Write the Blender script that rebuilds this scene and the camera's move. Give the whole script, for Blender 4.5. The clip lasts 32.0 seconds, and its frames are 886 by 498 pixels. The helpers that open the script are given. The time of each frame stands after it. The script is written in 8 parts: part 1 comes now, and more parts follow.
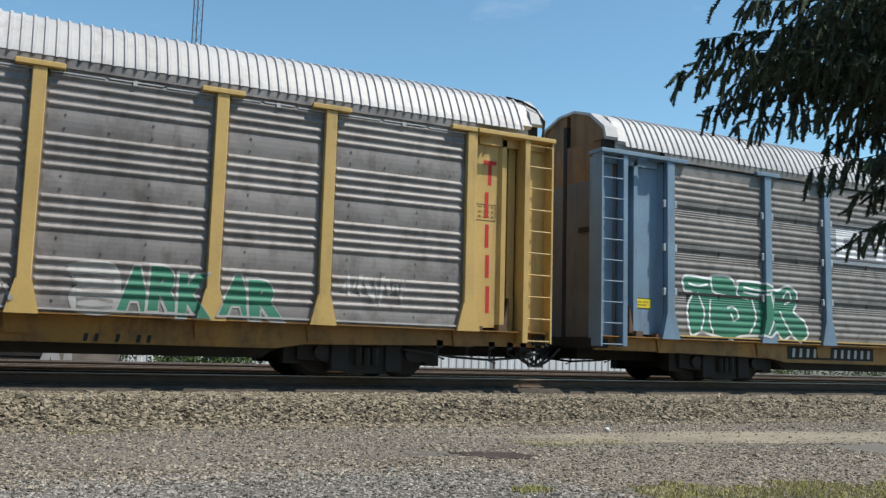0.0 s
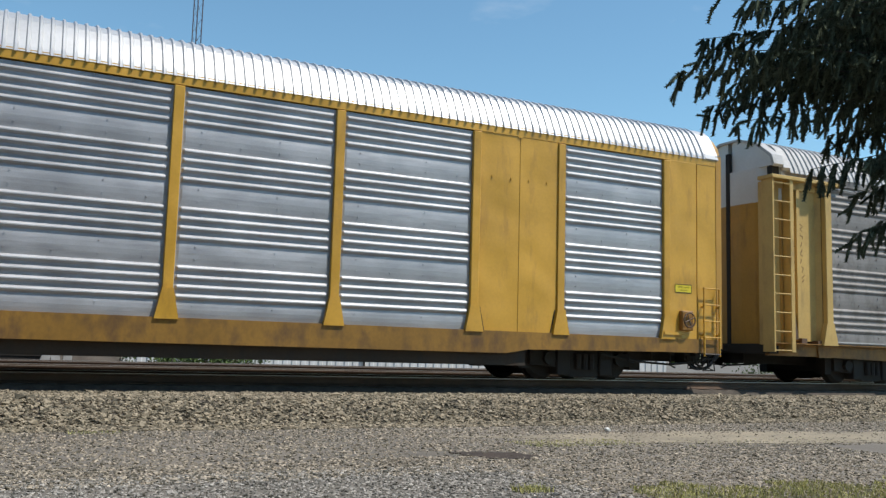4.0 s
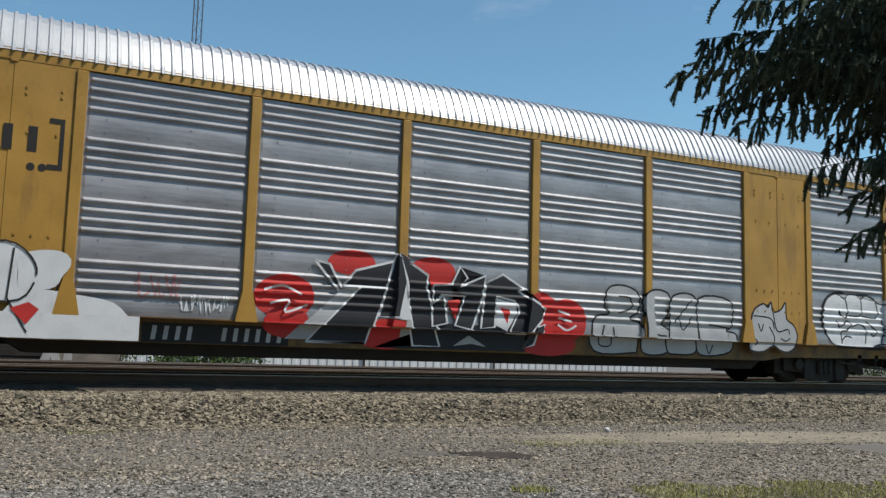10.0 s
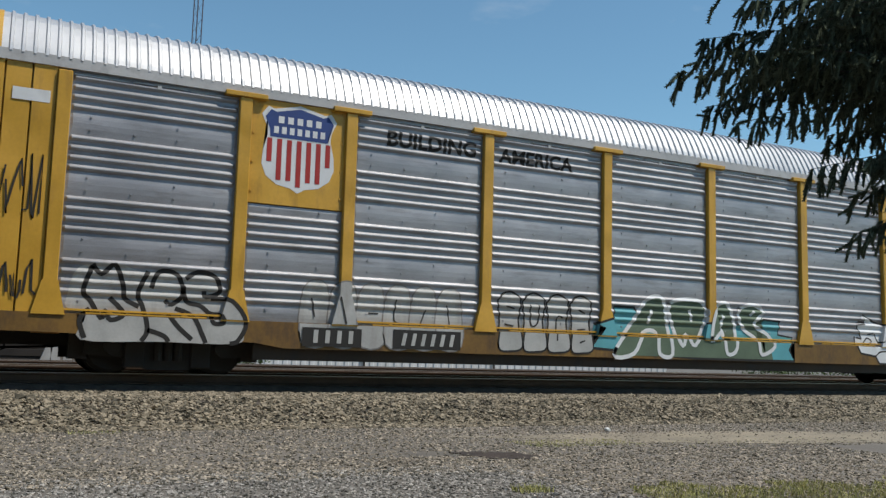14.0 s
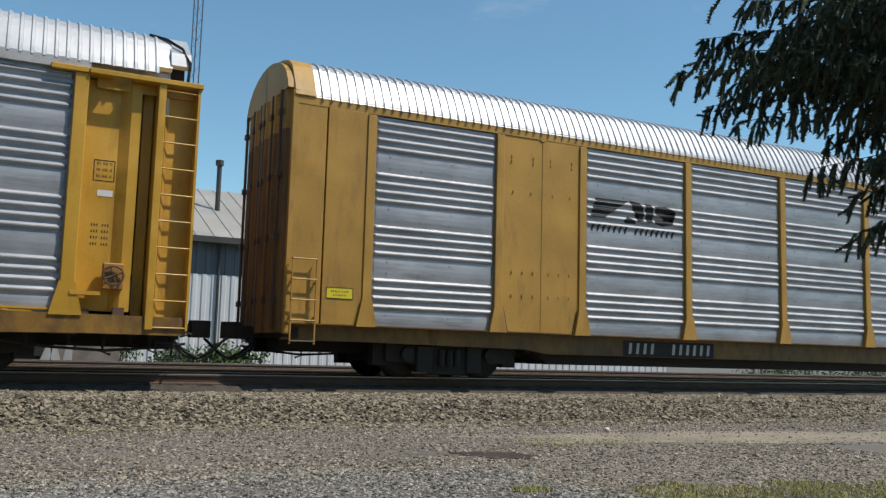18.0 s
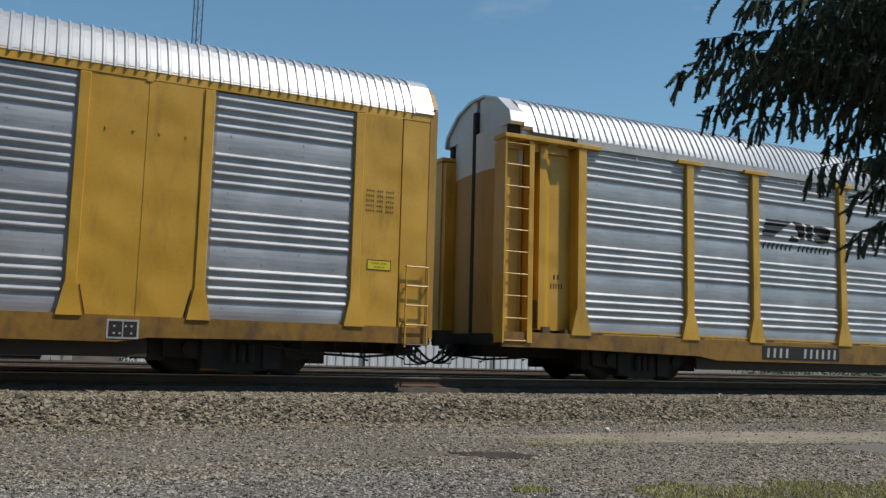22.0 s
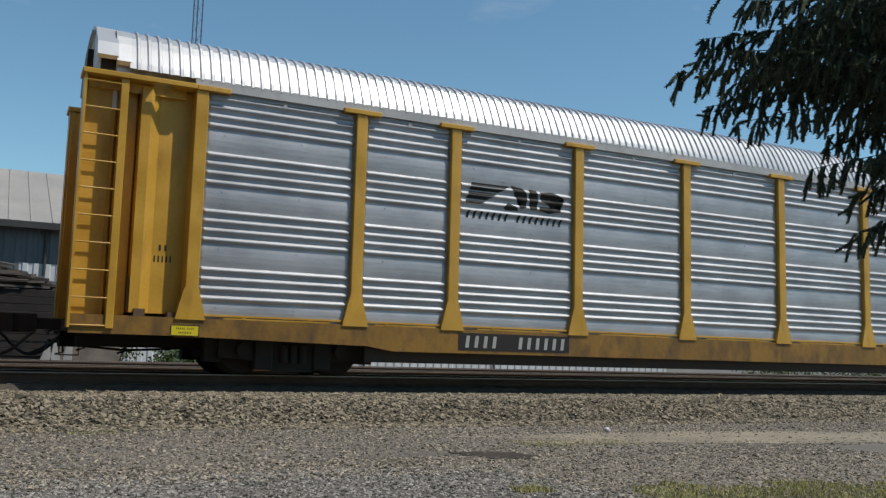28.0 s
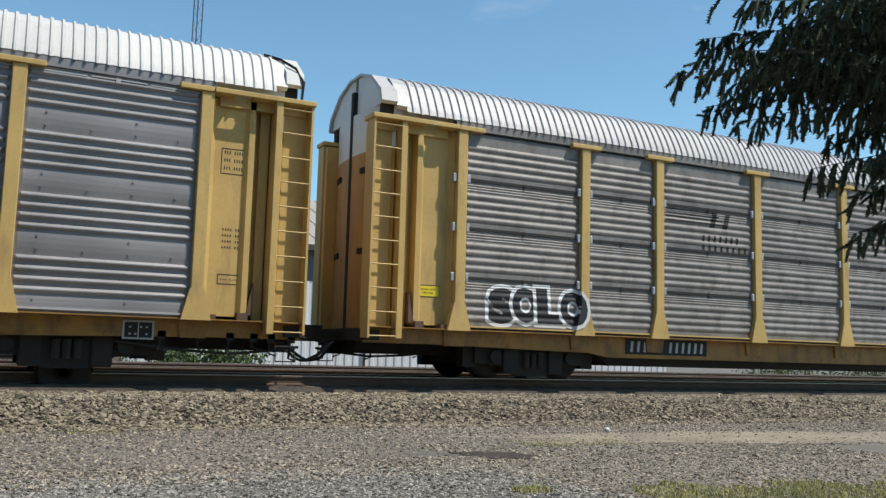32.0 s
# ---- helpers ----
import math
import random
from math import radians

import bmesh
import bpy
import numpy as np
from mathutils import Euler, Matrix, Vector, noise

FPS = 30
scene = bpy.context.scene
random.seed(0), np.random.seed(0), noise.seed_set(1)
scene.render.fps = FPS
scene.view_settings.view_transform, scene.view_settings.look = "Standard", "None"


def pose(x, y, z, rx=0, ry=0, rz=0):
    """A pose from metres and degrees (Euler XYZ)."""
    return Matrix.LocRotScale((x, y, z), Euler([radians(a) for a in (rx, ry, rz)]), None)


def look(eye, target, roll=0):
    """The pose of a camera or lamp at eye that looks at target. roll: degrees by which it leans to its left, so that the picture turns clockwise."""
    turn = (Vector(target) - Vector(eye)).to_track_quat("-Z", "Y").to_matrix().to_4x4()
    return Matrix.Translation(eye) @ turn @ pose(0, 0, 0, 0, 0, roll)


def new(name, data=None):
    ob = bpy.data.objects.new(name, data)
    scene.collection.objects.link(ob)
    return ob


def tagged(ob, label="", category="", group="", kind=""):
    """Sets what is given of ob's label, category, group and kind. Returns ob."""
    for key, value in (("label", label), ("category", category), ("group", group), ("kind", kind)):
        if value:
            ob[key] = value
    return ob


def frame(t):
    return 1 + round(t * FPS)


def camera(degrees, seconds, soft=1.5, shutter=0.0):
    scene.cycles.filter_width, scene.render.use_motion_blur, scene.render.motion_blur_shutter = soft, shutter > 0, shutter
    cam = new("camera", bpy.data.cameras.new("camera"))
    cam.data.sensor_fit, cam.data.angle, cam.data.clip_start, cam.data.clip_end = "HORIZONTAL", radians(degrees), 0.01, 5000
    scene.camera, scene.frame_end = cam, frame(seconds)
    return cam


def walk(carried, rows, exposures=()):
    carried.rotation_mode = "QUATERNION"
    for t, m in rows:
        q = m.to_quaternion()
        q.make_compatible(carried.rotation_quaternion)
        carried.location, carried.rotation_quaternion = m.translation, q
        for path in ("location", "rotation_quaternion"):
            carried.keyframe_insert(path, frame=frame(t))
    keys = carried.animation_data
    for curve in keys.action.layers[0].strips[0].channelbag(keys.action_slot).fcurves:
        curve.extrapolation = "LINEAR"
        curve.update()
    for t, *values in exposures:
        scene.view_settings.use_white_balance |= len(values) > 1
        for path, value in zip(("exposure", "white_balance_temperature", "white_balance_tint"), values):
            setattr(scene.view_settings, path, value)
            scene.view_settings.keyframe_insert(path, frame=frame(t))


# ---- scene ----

# ================= camera =================
EYE = (0.0, -14.787, 0.4506)
YAW, PITCH = 0.46629, 0.1155
AIM = (EYE[0] + math.sin(YAW) * math.cos(PITCH), EYE[1] + math.cos(YAW) * math.cos(PITCH), EYE[2] + math.sin(PITCH))
cam = camera(52.2, 32.0, soft=1.4, shutter=0.0)
walk(cam, [(0.0, look(EYE, AIM, 1.57)), (32.0, look(EYE, AIM, 1.57))],
     exposures=[(0.0, 0.01), (3.0, 0.02), (5.0, -0.08), (6.0, -0.1), (7.0, 0.0), (8.0, -0.02), (9.0, -0.06), (10.0, -0.28), (11.0, -0.26), (13.0, -0.28), (14.0, -0.33), (17.0, -0.2), (18.0, -0.25), (19.0, -0.46), (20.0, -0.46), (21.0, -0.5), (22.0, -0.5), (23.0, -0.55), (24.0, -0.25), (25.0, -0.22), (28.0, -0.48), (29.0, -0.22), (30.0, -0.12), (31.0, -0.10), (32.0, -0.02)])

# ================= light =================
SUN = Vector((0.40, -0.335, 0.855)).normalized()
world = bpy.data.worlds.new("sky")
scene.world = world
world.use_nodes = True
wn = world.node_tree.nodes
sky = wn.new("ShaderNodeTexSky")
sky.sky_type, sky.sun_disc = "NISHITA", False
sky.sun_elevation = math.asin(SUN.z)
sky.sun_rotation = math.atan2(SUN.x, SUN.y)
sky.air_density, sky.dust_density, sky.ozone_density = 1.0, 0.15, 2.2
wn["Background"].inputs["Strength"].default_value = 0.16
tint = wn.new("ShaderNodeMix")
tint.data_type, tint.blend_type = "RGBA", "MULTIPLY"
tint.inputs["Factor"].default_value = 1.0
tint.inputs["B"].default_value = (0.83, 1.05, 1.0, 1)
wc, wm, wz, wr, wx = wn.new("ShaderNodeTexCoord"), wn.new("ShaderNodeMapping"), wn.new("ShaderNodeTexNoise"), wn.new("ShaderNodeMapRange"), wn.new("ShaderNodeMix")
wm.inputs["Scale"].default_value = (2.0, 2.0, 5.5)
wz.inputs["Scale"].default_value, wz.inputs["Detail"].default_value, wz.inputs["Roughness"].default_value = 2.6, 7.0, 0.55
wr.inputs["From Min"].default_value, wr.inputs["From Max"].default_value, wr.inputs["To Max"].default_value = 0.62, 0.84, 0.28
wx.data_type = "RGBA"
wx.inputs["B"].default_value = (6.2, 6.4, 6.6, 1)
wl = world.node_tree.links.new
wl(sky.outputs["Color"], tint.inputs["A"])
wl(wc.outputs["Generated"], wm.inputs["Vector"])
wl(wm.outputs[0], wz.inputs["Vector"])
wl(wz.outputs["Fac"], wr.inputs["Value"])
wl(wr.outputs[0], wx.inputs["Factor"])
wl(tint.outputs["Result"], wx.inputs["A"])
wl(wx.outputs["Result"], wn["Background"].inputs["Color"])
sun_data = bpy.data.lights.new("sun", "SUN")
sun_data.energy, sun_data.angle, sun_data.color = 5.0, radians(0.53), (1.0, 0.945, 0.86)
sun = new("sun", sun_data)
sun.matrix_world = look((0, 0, 60), Vector((0, 0, 60)) - SUN)


# ================= materials =================
def mat(name, base, rough=0.6, metal=0.0, var=0.2, scale=1.5, grain=30.0, bump=0.1, dirt=None, amount=0.4, streak=0.25, dent=0.0):
    """A painted, metal or mineral surface: two scales of noise, streaked dirt, fine relief."""
    m = bpy.data.materials.new(name)
    m.use_nodes = True
    nt, n = m.node_tree, m.node_tree.nodes
    ln = nt.links.new
    b = n["Principled BSDF"]
    tc, oi = n.new("ShaderNodeTexCoord"), n.new("ShaderNodeObjectInfo")
    sc = n.new("ShaderNodeVectorMath")
    sc.operation = "SCALE"
    sc.inputs[0].default_value = (37.0, 23.0, 11.0)
    ln(oi.outputs["Random"], sc.inputs["Scale"])
    ad = n.new("ShaderNodeVectorMath")
    ln(tc.outputs["Object"], ad.inputs[0])
    ln(sc.outputs[0], ad.inputs[1])
    big, fine = n.new("ShaderNodeTexNoise"), n.new("ShaderNodeTexNoise")
    big.inputs["Scale"].default_value, big.inputs["Detail"].default_value = scale, 5.0
    fine.inputs["Scale"].default_value, fine.inputs["Detail"].default_value = grain, 3.0
    ln(ad.outputs[0], big.inputs["Vector"])
    ln(ad.outputs[0], fine.inputs["Vector"])
    mix = n.new("ShaderNodeMix")
    mix.data_type = "RGBA"
    lo = [c * (1 - var) for c in base]
    hi = [min(1.0, c * (1 + var)) for c in base]
    mix.inputs["A"].default_value, mix.inputs["B"].default_value = (*lo, 1), (*hi, 1)
    sm = n.new("ShaderNodeMath")
    sm.operation = "MULTIPLY_ADD"
    sm.inputs[1].default_value, sm.inputs[2].default_value = 0.35, -0.175
    ln(fine.outputs["Fac"], sm.inputs[0])
    ma = n.new("ShaderNodeMath")
    ma.use_clamp = True
    ln(big.outputs["Fac"], ma.inputs[0])
    ln(sm.outputs[0], ma.inputs[1])
    st = n.new("ShaderNodeMapRange")
    st.inputs["From Min"].default_value, st.inputs["From Max"].default_value = 0.3, 0.7
    ln(ma.outputs[0], st.inputs["Value"])
    ln(st.outputs[0], mix.inputs["Factor"])
    out = mix.outputs["Result"]
    if dirt:
        mp = n.new("ShaderNodeMapping")
        mp.inputs["Scale"].default_value = (3.0, 3.0, 3.0 * streak) if streak <= 1 else (1.1, 1.1, 3.0 * streak)
        ln(ad.outputs[0], mp.inputs["Vector"])
        dn = n.new("ShaderNodeTexNoise")
        dn.inputs["Scale"].default_value, dn.inputs["Detail"].default_value, dn.inputs["Roughness"].default_value = 1.1, 7.0, 0.65
        ln(mp.outputs[0], dn.inputs["Vector"])
        dr = n.new("ShaderNodeMapRange")
        dr.inputs["From Min"].default_value, dr.inputs["From Max"].default_value = 0.62 - 0.25 * amount, 0.86 - 0.25 * amount
        dr.inputs["To Max"].default_value = min(1.0, 0.45 + amount * 0.6)
        ln(dn.outputs["Fac"], dr.inputs["Value"])
        dm = n.new("ShaderNodeMix")
        dm.data_type = "RGBA"
        dm.inputs["B"].default_value = (*dirt, 1)
        ln(out, dm.inputs["A"])
        ln(dr.outputs[0], dm.inputs["Factor"])
        out = dm.outputs["Result"]
    ln(out, b.inputs["Base Color"])
    b.inputs["Metallic"].default_value = metal
    rr = n.new("ShaderNodeMapRange")
    rr.inputs["To Min"].default_value, rr.inputs["To Max"].default_value = max(0.05, rough - 0.12), min(1.0, rough + 0.12)
    ln(big.outputs["Fac"], rr.inputs["Value"])
    ln(rr.outputs[0], b.inputs["Roughness"])
    if bump:
        bp = n.new("ShaderNodeBump")
        bp.inputs["Strength"].default_value, bp.inputs["Distance"].default_value = bump, 0.01
        ln(fine.outputs["Fac"], bp.inputs["Height"])
        ln(bp.outputs[0], b.inputs["Normal"])
        if dent:
            wide = n.new("ShaderNodeBump")
            wide.inputs["Strength"].default_value, wide.inputs["Distance"].default_value = dent, 0.10
            soft_noise = n.new("ShaderNodeTexNoise")
            soft_noise.inputs["Scale"].default_value, soft_noise.inputs["Detail"].default_value = 1.5, 0.5
            ln(ad.outputs[0], soft_noise.inputs["Vector"])
            ln(soft_noise.outputs["Fac"], wide.inputs["Height"])
            ln(wide.outputs[0], bp.inputs["Normal"])
    return m


RUST, SOOT, DUST = (0.10, 0.045, 0.02), (0.03, 0.026, 0.022), (0.26, 0.22, 0.17)
YELLOW = mat("yellow paint", (0.545, 0.297, 0.034), 0.42, 0, 0.12, 0.8, 20, 0.04, (0.22, 0.11, 0.03), 0.32, 0.25, 0.6)
YELLOW_DULL = mat("dull yellow paint", (0.41, 0.218, 0.033), 0.55, 0, 0.14, 0.9, 20, 0.05, (0.16, 0.085, 0.03), 0.38, 0.25, 0.35)
YELLOW_PALE = mat("faded pale yellow paint", (0.53, 0.352, 0.115), 0.6, 0, 0.12, 0.9, 20, 0.05, (0.20, 0.13, 0.06), 0.3)
# sill yellows in three even base tones, each with dark streaks
YELLOW_SILL = mat("dirt-streaked yellow sill paint", (0.29, 0.140, 0.024), 0.6, 0, 0.28, 0.7, 18, 0.06, (0.09, 0.045, 0.02), 0.6, 0.5)
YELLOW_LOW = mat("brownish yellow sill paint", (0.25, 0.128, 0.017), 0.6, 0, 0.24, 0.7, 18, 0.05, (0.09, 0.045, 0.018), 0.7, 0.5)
SILL_DARK = mat("dirt-streaked dark yellow sill paint", (0.17, 0.088, 0.014), 0.65, 0, 0.3, 0.7, 18, 0.05, (0.06, 0.03, 0.014), 0.7, 0.5)
BLUE = mat("faded blue paint", (0.16, 0.24, 0.32), 0.6, 0, 0.16, 0.9, 20, 0.05, (0.12, 0.12, 0.12), 0.35)
GREY_DOOR = mat("weathered grey door paint", (0.47, 0.43, 0.34), 0.65, 0, 0.22, 0.9, 16, 0.06, (0.13, 0.085, 0.045), 0.55, 0.08)
DARK_DOOR = mat("sooty door paint", (0.13, 0.125, 0.12), 0.7, 0, 0.2, 0.9, 16, 0.06, (0.07, 0.055, 0.045), 0.5)
RUST_DOOR = mat("rusty yellow door paint", (0.20, 0.105, 0.035), 0.65, 0, 0.25, 0.9, 16, 0.06, (0.075, 0.04, 0.02), 0.7, 0.12)
WHITE = mat("white paint", (0.62, 0.62, 0.60), 0.5, 0, 0.08, 1.0, 20, 0.03, (0.4, 0.38, 0.34), 0.2)
GALV_NEW = mat("new galvanized sheet", (0.405, 0.407, 0.424), 0.51, 0.44, 0.16, 1.2, 60, 0.03, (0.27, 0.272, 0.29), 0.55, 2.5)
GALV_OLD = mat("dull grey galvanized sheet", (0.242, 0.222, 0.210), 0.60, 0.16, 0.2, 0.9, 40, 0.06, (0.115, 0.098, 0.085), 0.62, 0.7)
GALV_MID = mat("chalky grey galvanized sheet", (0.265, 0.253, 0.253), 0.50, 0.34, 0.13, 0.9, 40, 0.06, (0.24, 0.22, 0.205), 0.45, 3.0)
GALV_GREY = mat("grey galvanized sheet", (0.342, 0.336, 0.349), 0.48, 0.42, 0.15, 1.0, 50, 0.04, (0.19, 0.182, 0.18), 0.55, 2.0)
GALV_STACK = mat("brownish stacked galvanized sheet", (0.215, 0.197, 0.181), 0.58, 0.18, 0.2, 0.9, 40, 0.06, (0.10, 0.085, 0.072), 0.6, 0.8)
GALV_DUSK = mat("brown-grey galvanized sheet", (0.166, 0.147, 0.131), 0.62, 0.12, 0.2, 0.8, 40, 0.06, (0.125, 0.10, 0.08), 0.55, 0.6)
GALV_BROWN = mat("brown-stained galvanized sheet", (0.130, 0.093, 0.065), 0.60, 0.12, 0.28, 0.8, 40, 0.06, (0.20, 0.17, 0.145), 0.36, 2.5)
WORN_ZINC = mat("pale worn zinc", (0.195, 0.165, 0.135), 0.55, 0.15, 0.3, 2.5, 40, 0.06, (0.14, 0.105, 0.075), 0.6, 0.5)
ROOF_OLD = mat("dusty white roof sheet", (0.44, 0.427, 0.418), 0.55, 0.05, 0.12, 0.8, 30, 0.04, (0.27, 0.25, 0.23), 0.4, 1.0)
ROOF_WHITE = mat("chalk white roof sheet", (0.60, 0.59, 0.575), 0.5, 0.0, 0.1, 0.8, 30, 0.03, (0.42, 0.40, 0.36), 0.3, 1.0)
ROOF_NEW = mat("bright galvanized roof sheet", (0.52, 0.52, 0.525), 0.42, 0.42, 0.08, 0.8, 30, 0.03, (0.42, 0.41, 0.40), 0.3, 1.0)
ROOF_CREAM = mat("cream white roof sheet", (0.58, 0.57, 0.54), 0.5, 0.0, 0.08, 0.8, 30, 0.03, (0.45, 0.42, 0.34), 0.25, 1.0)
BLACK_RUBBER = mat("black rubber", (0.02, 0.02, 0.022), 0.6, 0, 0.3, 3, 40, 0.1)
# iron base colour lowered to deepen the shade under the cars
IRON = mat("shade-darkened cast iron", (0.024, 0.021, 0.018), 0.9, 0.0, 0.3, 3, 40, 0.15, (0.03, 0.018, 0.012), 0.25)
IRON_LIGHT = mat("dusty iron", (0.12, 0.10, 0.085), 0.7, 0.2, 0.3, 3, 40, 0.1, RUST, 0.4)
IRON_BROWN = mat("grimy brown beam paint", (0.045, 0.028, 0.016), 0.8, 0, 0.3, 1, 30, 0.1, SOOT, 0.5)
BROWN_STEEL = mat("rusty brown steel", (0.11, 0.065, 0.04), 0.7, 0.1, 0.25, 2, 30, 0.1, SOOT, 0.4)
RAIL_HEAD = mat("polished rail steel", (0.40, 0.36, 0.32), 0.45, 0.6, 0.1, 2, 30, 0.02)
RAIL_WEB = mat("rusty rail steel", (0.09, 0.055, 0.035), 0.8, 0.1, 0.25, 3, 30, 0.1)
TIE_WOOD = mat("creosoted tie wood", (0.075, 0.06, 0.048), 0.85, 0, 0.35, 3, 30, 0.3)
PAINT_BLACK = mat("black spray paint", (0.018, 0.018, 0.022), 0.72, 0, 0.2, 3, 30, 0.02)
PAINT_WHITE = mat("white spray paint", (0.66, 0.66, 0.66), 0.72, 0, 0.08, 2, 30, 0.02, (0.35, 0.34, 0.33), 0.2)
PAINT_GREY = mat("silver grey spray paint", (0.42, 0.42, 0.42), 0.72, 0.1, 0.12, 2, 30, 0.02)
PAINT_RED = mat("red spray paint", (0.50, 0.025, 0.02), 0.72, 0, 0.1, 2, 30, 0.02)
PAINT_GREEN = mat("green spray paint", (0.045, 0.20, 0.125), 0.72, 0, 0.15, 2, 30, 0.02)
PAINT_TEAL = mat("teal spray paint", (0.10, 0.34, 0.38), 0.72, 0, 0.15, 2, 30, 0.02)
PAINT_MOSS = mat("grey-green spray paint", (0.10, 0.14, 0.09), 0.72, 0, 0.2, 2, 30, 0.02)
PAINT_DULL_TEAL = mat("faded teal spray paint", (0.20, 0.27, 0.22), 0.72, 0, 0.25, 3, 30, 0.02, (0.30, 0.20, 0.06), 0.5)
PAINT_BLUE = mat("blue spray paint", (0.035, 0.085, 0.30), 0.72, 0, 0.15, 2, 30, 0.02)
PAINT_NAVY = mat("navy enamel", (0.02, 0.05, 0.19), 0.72, 0, 0.1, 2, 30, 0.02)
PAINT_PALE_BLUE = mat("faded blue spray paint", (0.20, 0.25, 0.36), 0.6, 0, 0.25, 3, 30, 0.02, (0.12, 0.11, 0.1), 0.5)
PAINT_PINK = mat("faded pink spray paint", (0.36, 0.17, 0.17), 0.6, 0, 0.2, 2, 30, 0.02)
PAINT_PEACH = mat("faded orange spray paint", (0.46, 0.23, 0.12), 0.7, 0, 0.25, 2, 30, 0.02, (0.25, 0.19, 0.15), 0.55)
PAINT_ORANGE = mat("orange vinyl", (0.62, 0.13, 0.03), 0.72, 0, 0.12, 2, 30, 0.02)
PAINT_LIME = mat("pale green spray paint", (0.30, 0.34, 0.06), 0.55, 0, 0.2, 2, 30, 0.02)
PAINT_FADED = mat("faded whitish spray paint", (0.40, 0.39, 0.37), 0.6, 0, 0.15, 2, 30, 0.02, (0.24, 0.22, 0.2), 0.45)
SIGN_YELLOW = mat("faded yellow sign paint", (0.30, 0.23, 0.07), 0.7, 0, 0.2, 2, 30, 0.02, (0.13, 0.11, 0.08), 0.45)
SIGN_BLUE = mat("faded grey-blue sign paint", (0.11, 0.12, 0.16), 0.7, 0, 0.2, 2, 30, 0.02)
LABEL_YELLOW = mat("bright yellow label", (0.70, 0.55, 0.02), 0.4, 0, 0.06, 2, 30, 0.0)
PAINT_DUSTY = mat("dusty whitish spray paint", (0.35, 0.315, 0.25), 0.65, 0, 0.25, 2, 30, 0.02, (0.26, 0.17, 0.06), 0.6)
LETTER_DARK = mat("dark lettering", (0.018, 0.016, 0.014), 0.8, 0, 0.2, 3, 30, 0.0)
LETTER_WHITE = mat("white lettering", (0.40, 0.39, 0.37), 0.5, 0, 0.12, 3, 30, 0.0)
LETTER_RED = mat("dark red lettering", (0.36, 0.02, 0.015), 0.5, 0, 0.12, 3, 30, 0.0)

# ================= mesh helpers =================
CACHE = {}


def to_mesh(bm, name):
    me = bpy.data.meshes.new(name)
    bmesh.ops.recalc_face_normals(bm, faces=bm.faces)
    bm.to_mesh(me)
    bm.free()
    return me


def link(name, me, material, parent=None, m=None, label=""):
    """An object on a (shared) mesh, its material held by the object."""
    ob = new(name, me)
    if not me.materials:
        me.materials.append(None)
    ob.material_slots[0].link = "OBJECT"
    ob.material_slots[0].material = material
    if parent:
        ob.parent = parent
    if m is not None:
        ob.matrix_local = m
    if label:
        ob["label"] = label
    return ob


def part(name, bm, material, parent, label="", m=None):
    return link(name, to_mesh(bm, name), material, parent, m, label)


def cached(key, make):
    if key not in CACHE:
        bm = bmesh.new()
        make(bm)
        CACHE[key] = to_mesh(bm, key)
    return CACHE[key]


def box(bm, x0, x1, y0, y1, z0, z1, bev=0.0):
    v = [bm.verts.new(c) for c in ((x0, y0, z0), (x1, y0, z0), (x1, y1, z0), (x0, y1, z0), (x0, y0, z1), (x1, y0, z1), (x1, y1, z1), (x0, y1, z1))]
    f = [bm.faces.new([v[i] for i in q]) for q in ((3, 2, 1, 0), (4, 5, 6, 7), (0, 1, 5, 4), (1, 2, 6, 5), (2, 3, 7, 6), (3, 0, 4, 7))]
    if bev:
        bmesh.ops.bevel(bm, geom=list({e for q in f for e in q.edges}), offset=bev, segments=1, affect="EDGES", profile=0.5)


def extrude(bm, pts, axis, a, b):
    """A closed outline pts, drawn in the two other axes, pulled from a to b along axis."""
    def put(u, w, t):
        return {"x": (t, u, w), "y": (u, t, w), "z": (u, w, t)}[axis]
    lo = [bm.verts.new(put(u, w, a)) for u, w in pts]
    hi = [bm.verts.new(put(u, w, b)) for u, w in pts]
    n = len(pts)
    bm.faces.new(lo), bm.faces.new(hi)
    for i in range(n):
        bm.faces.new((lo[i], lo[(i + 1) % n], hi[(i + 1) % n], hi[i]))


def tube(bm, path, r, sides=6):
    """A round bar along a path of points."""
    path = [Vector(q) for q in path]
    rings = []
    for i, q in enumerate(path):
        d = (path[min(i + 1, len(path) - 1)] - path[max(i - 1, 0)]).normalized()
        a = d.orthogonal().normalized() if abs(d.z) > 0.9 else Vector((0, 0, 1)).cross(d).normalized()
        b = d.cross(a)
        rr = r[i] if isinstance(r, (list, tuple)) else r
        rings.append([bm.verts.new(q + rr * (math.cos(2 * math.pi * k / sides) * a + math.sin(2 * math.pi * k / sides) * b)) for k in range(sides)])
    for p, q in zip(rings, rings[1:]):
        for k in range(sides):
            bm.faces.new((p[k], p[(k + 1) % sides], q[(k + 1) % sides], q[k]))
    bm.faces.new(rings[0]), bm.faces.new(rings[-1])


def grid_mesh(name, P):
    """A sheet from an array of points (rows, columns, 3)."""
    r, c = P.shape[:2]
    i = np.arange(r * c).reshape(r, c)
    q = np.stack([i[:-1, :-1], i[:-1, 1:], i[1:, 1:], i[1:, :-1]], -1).reshape(-1, 4)
    me = bpy.data.meshes.new(name)
    me.from_pydata(P.reshape(-1, 3).tolist(), [], q.tolist())
    return me


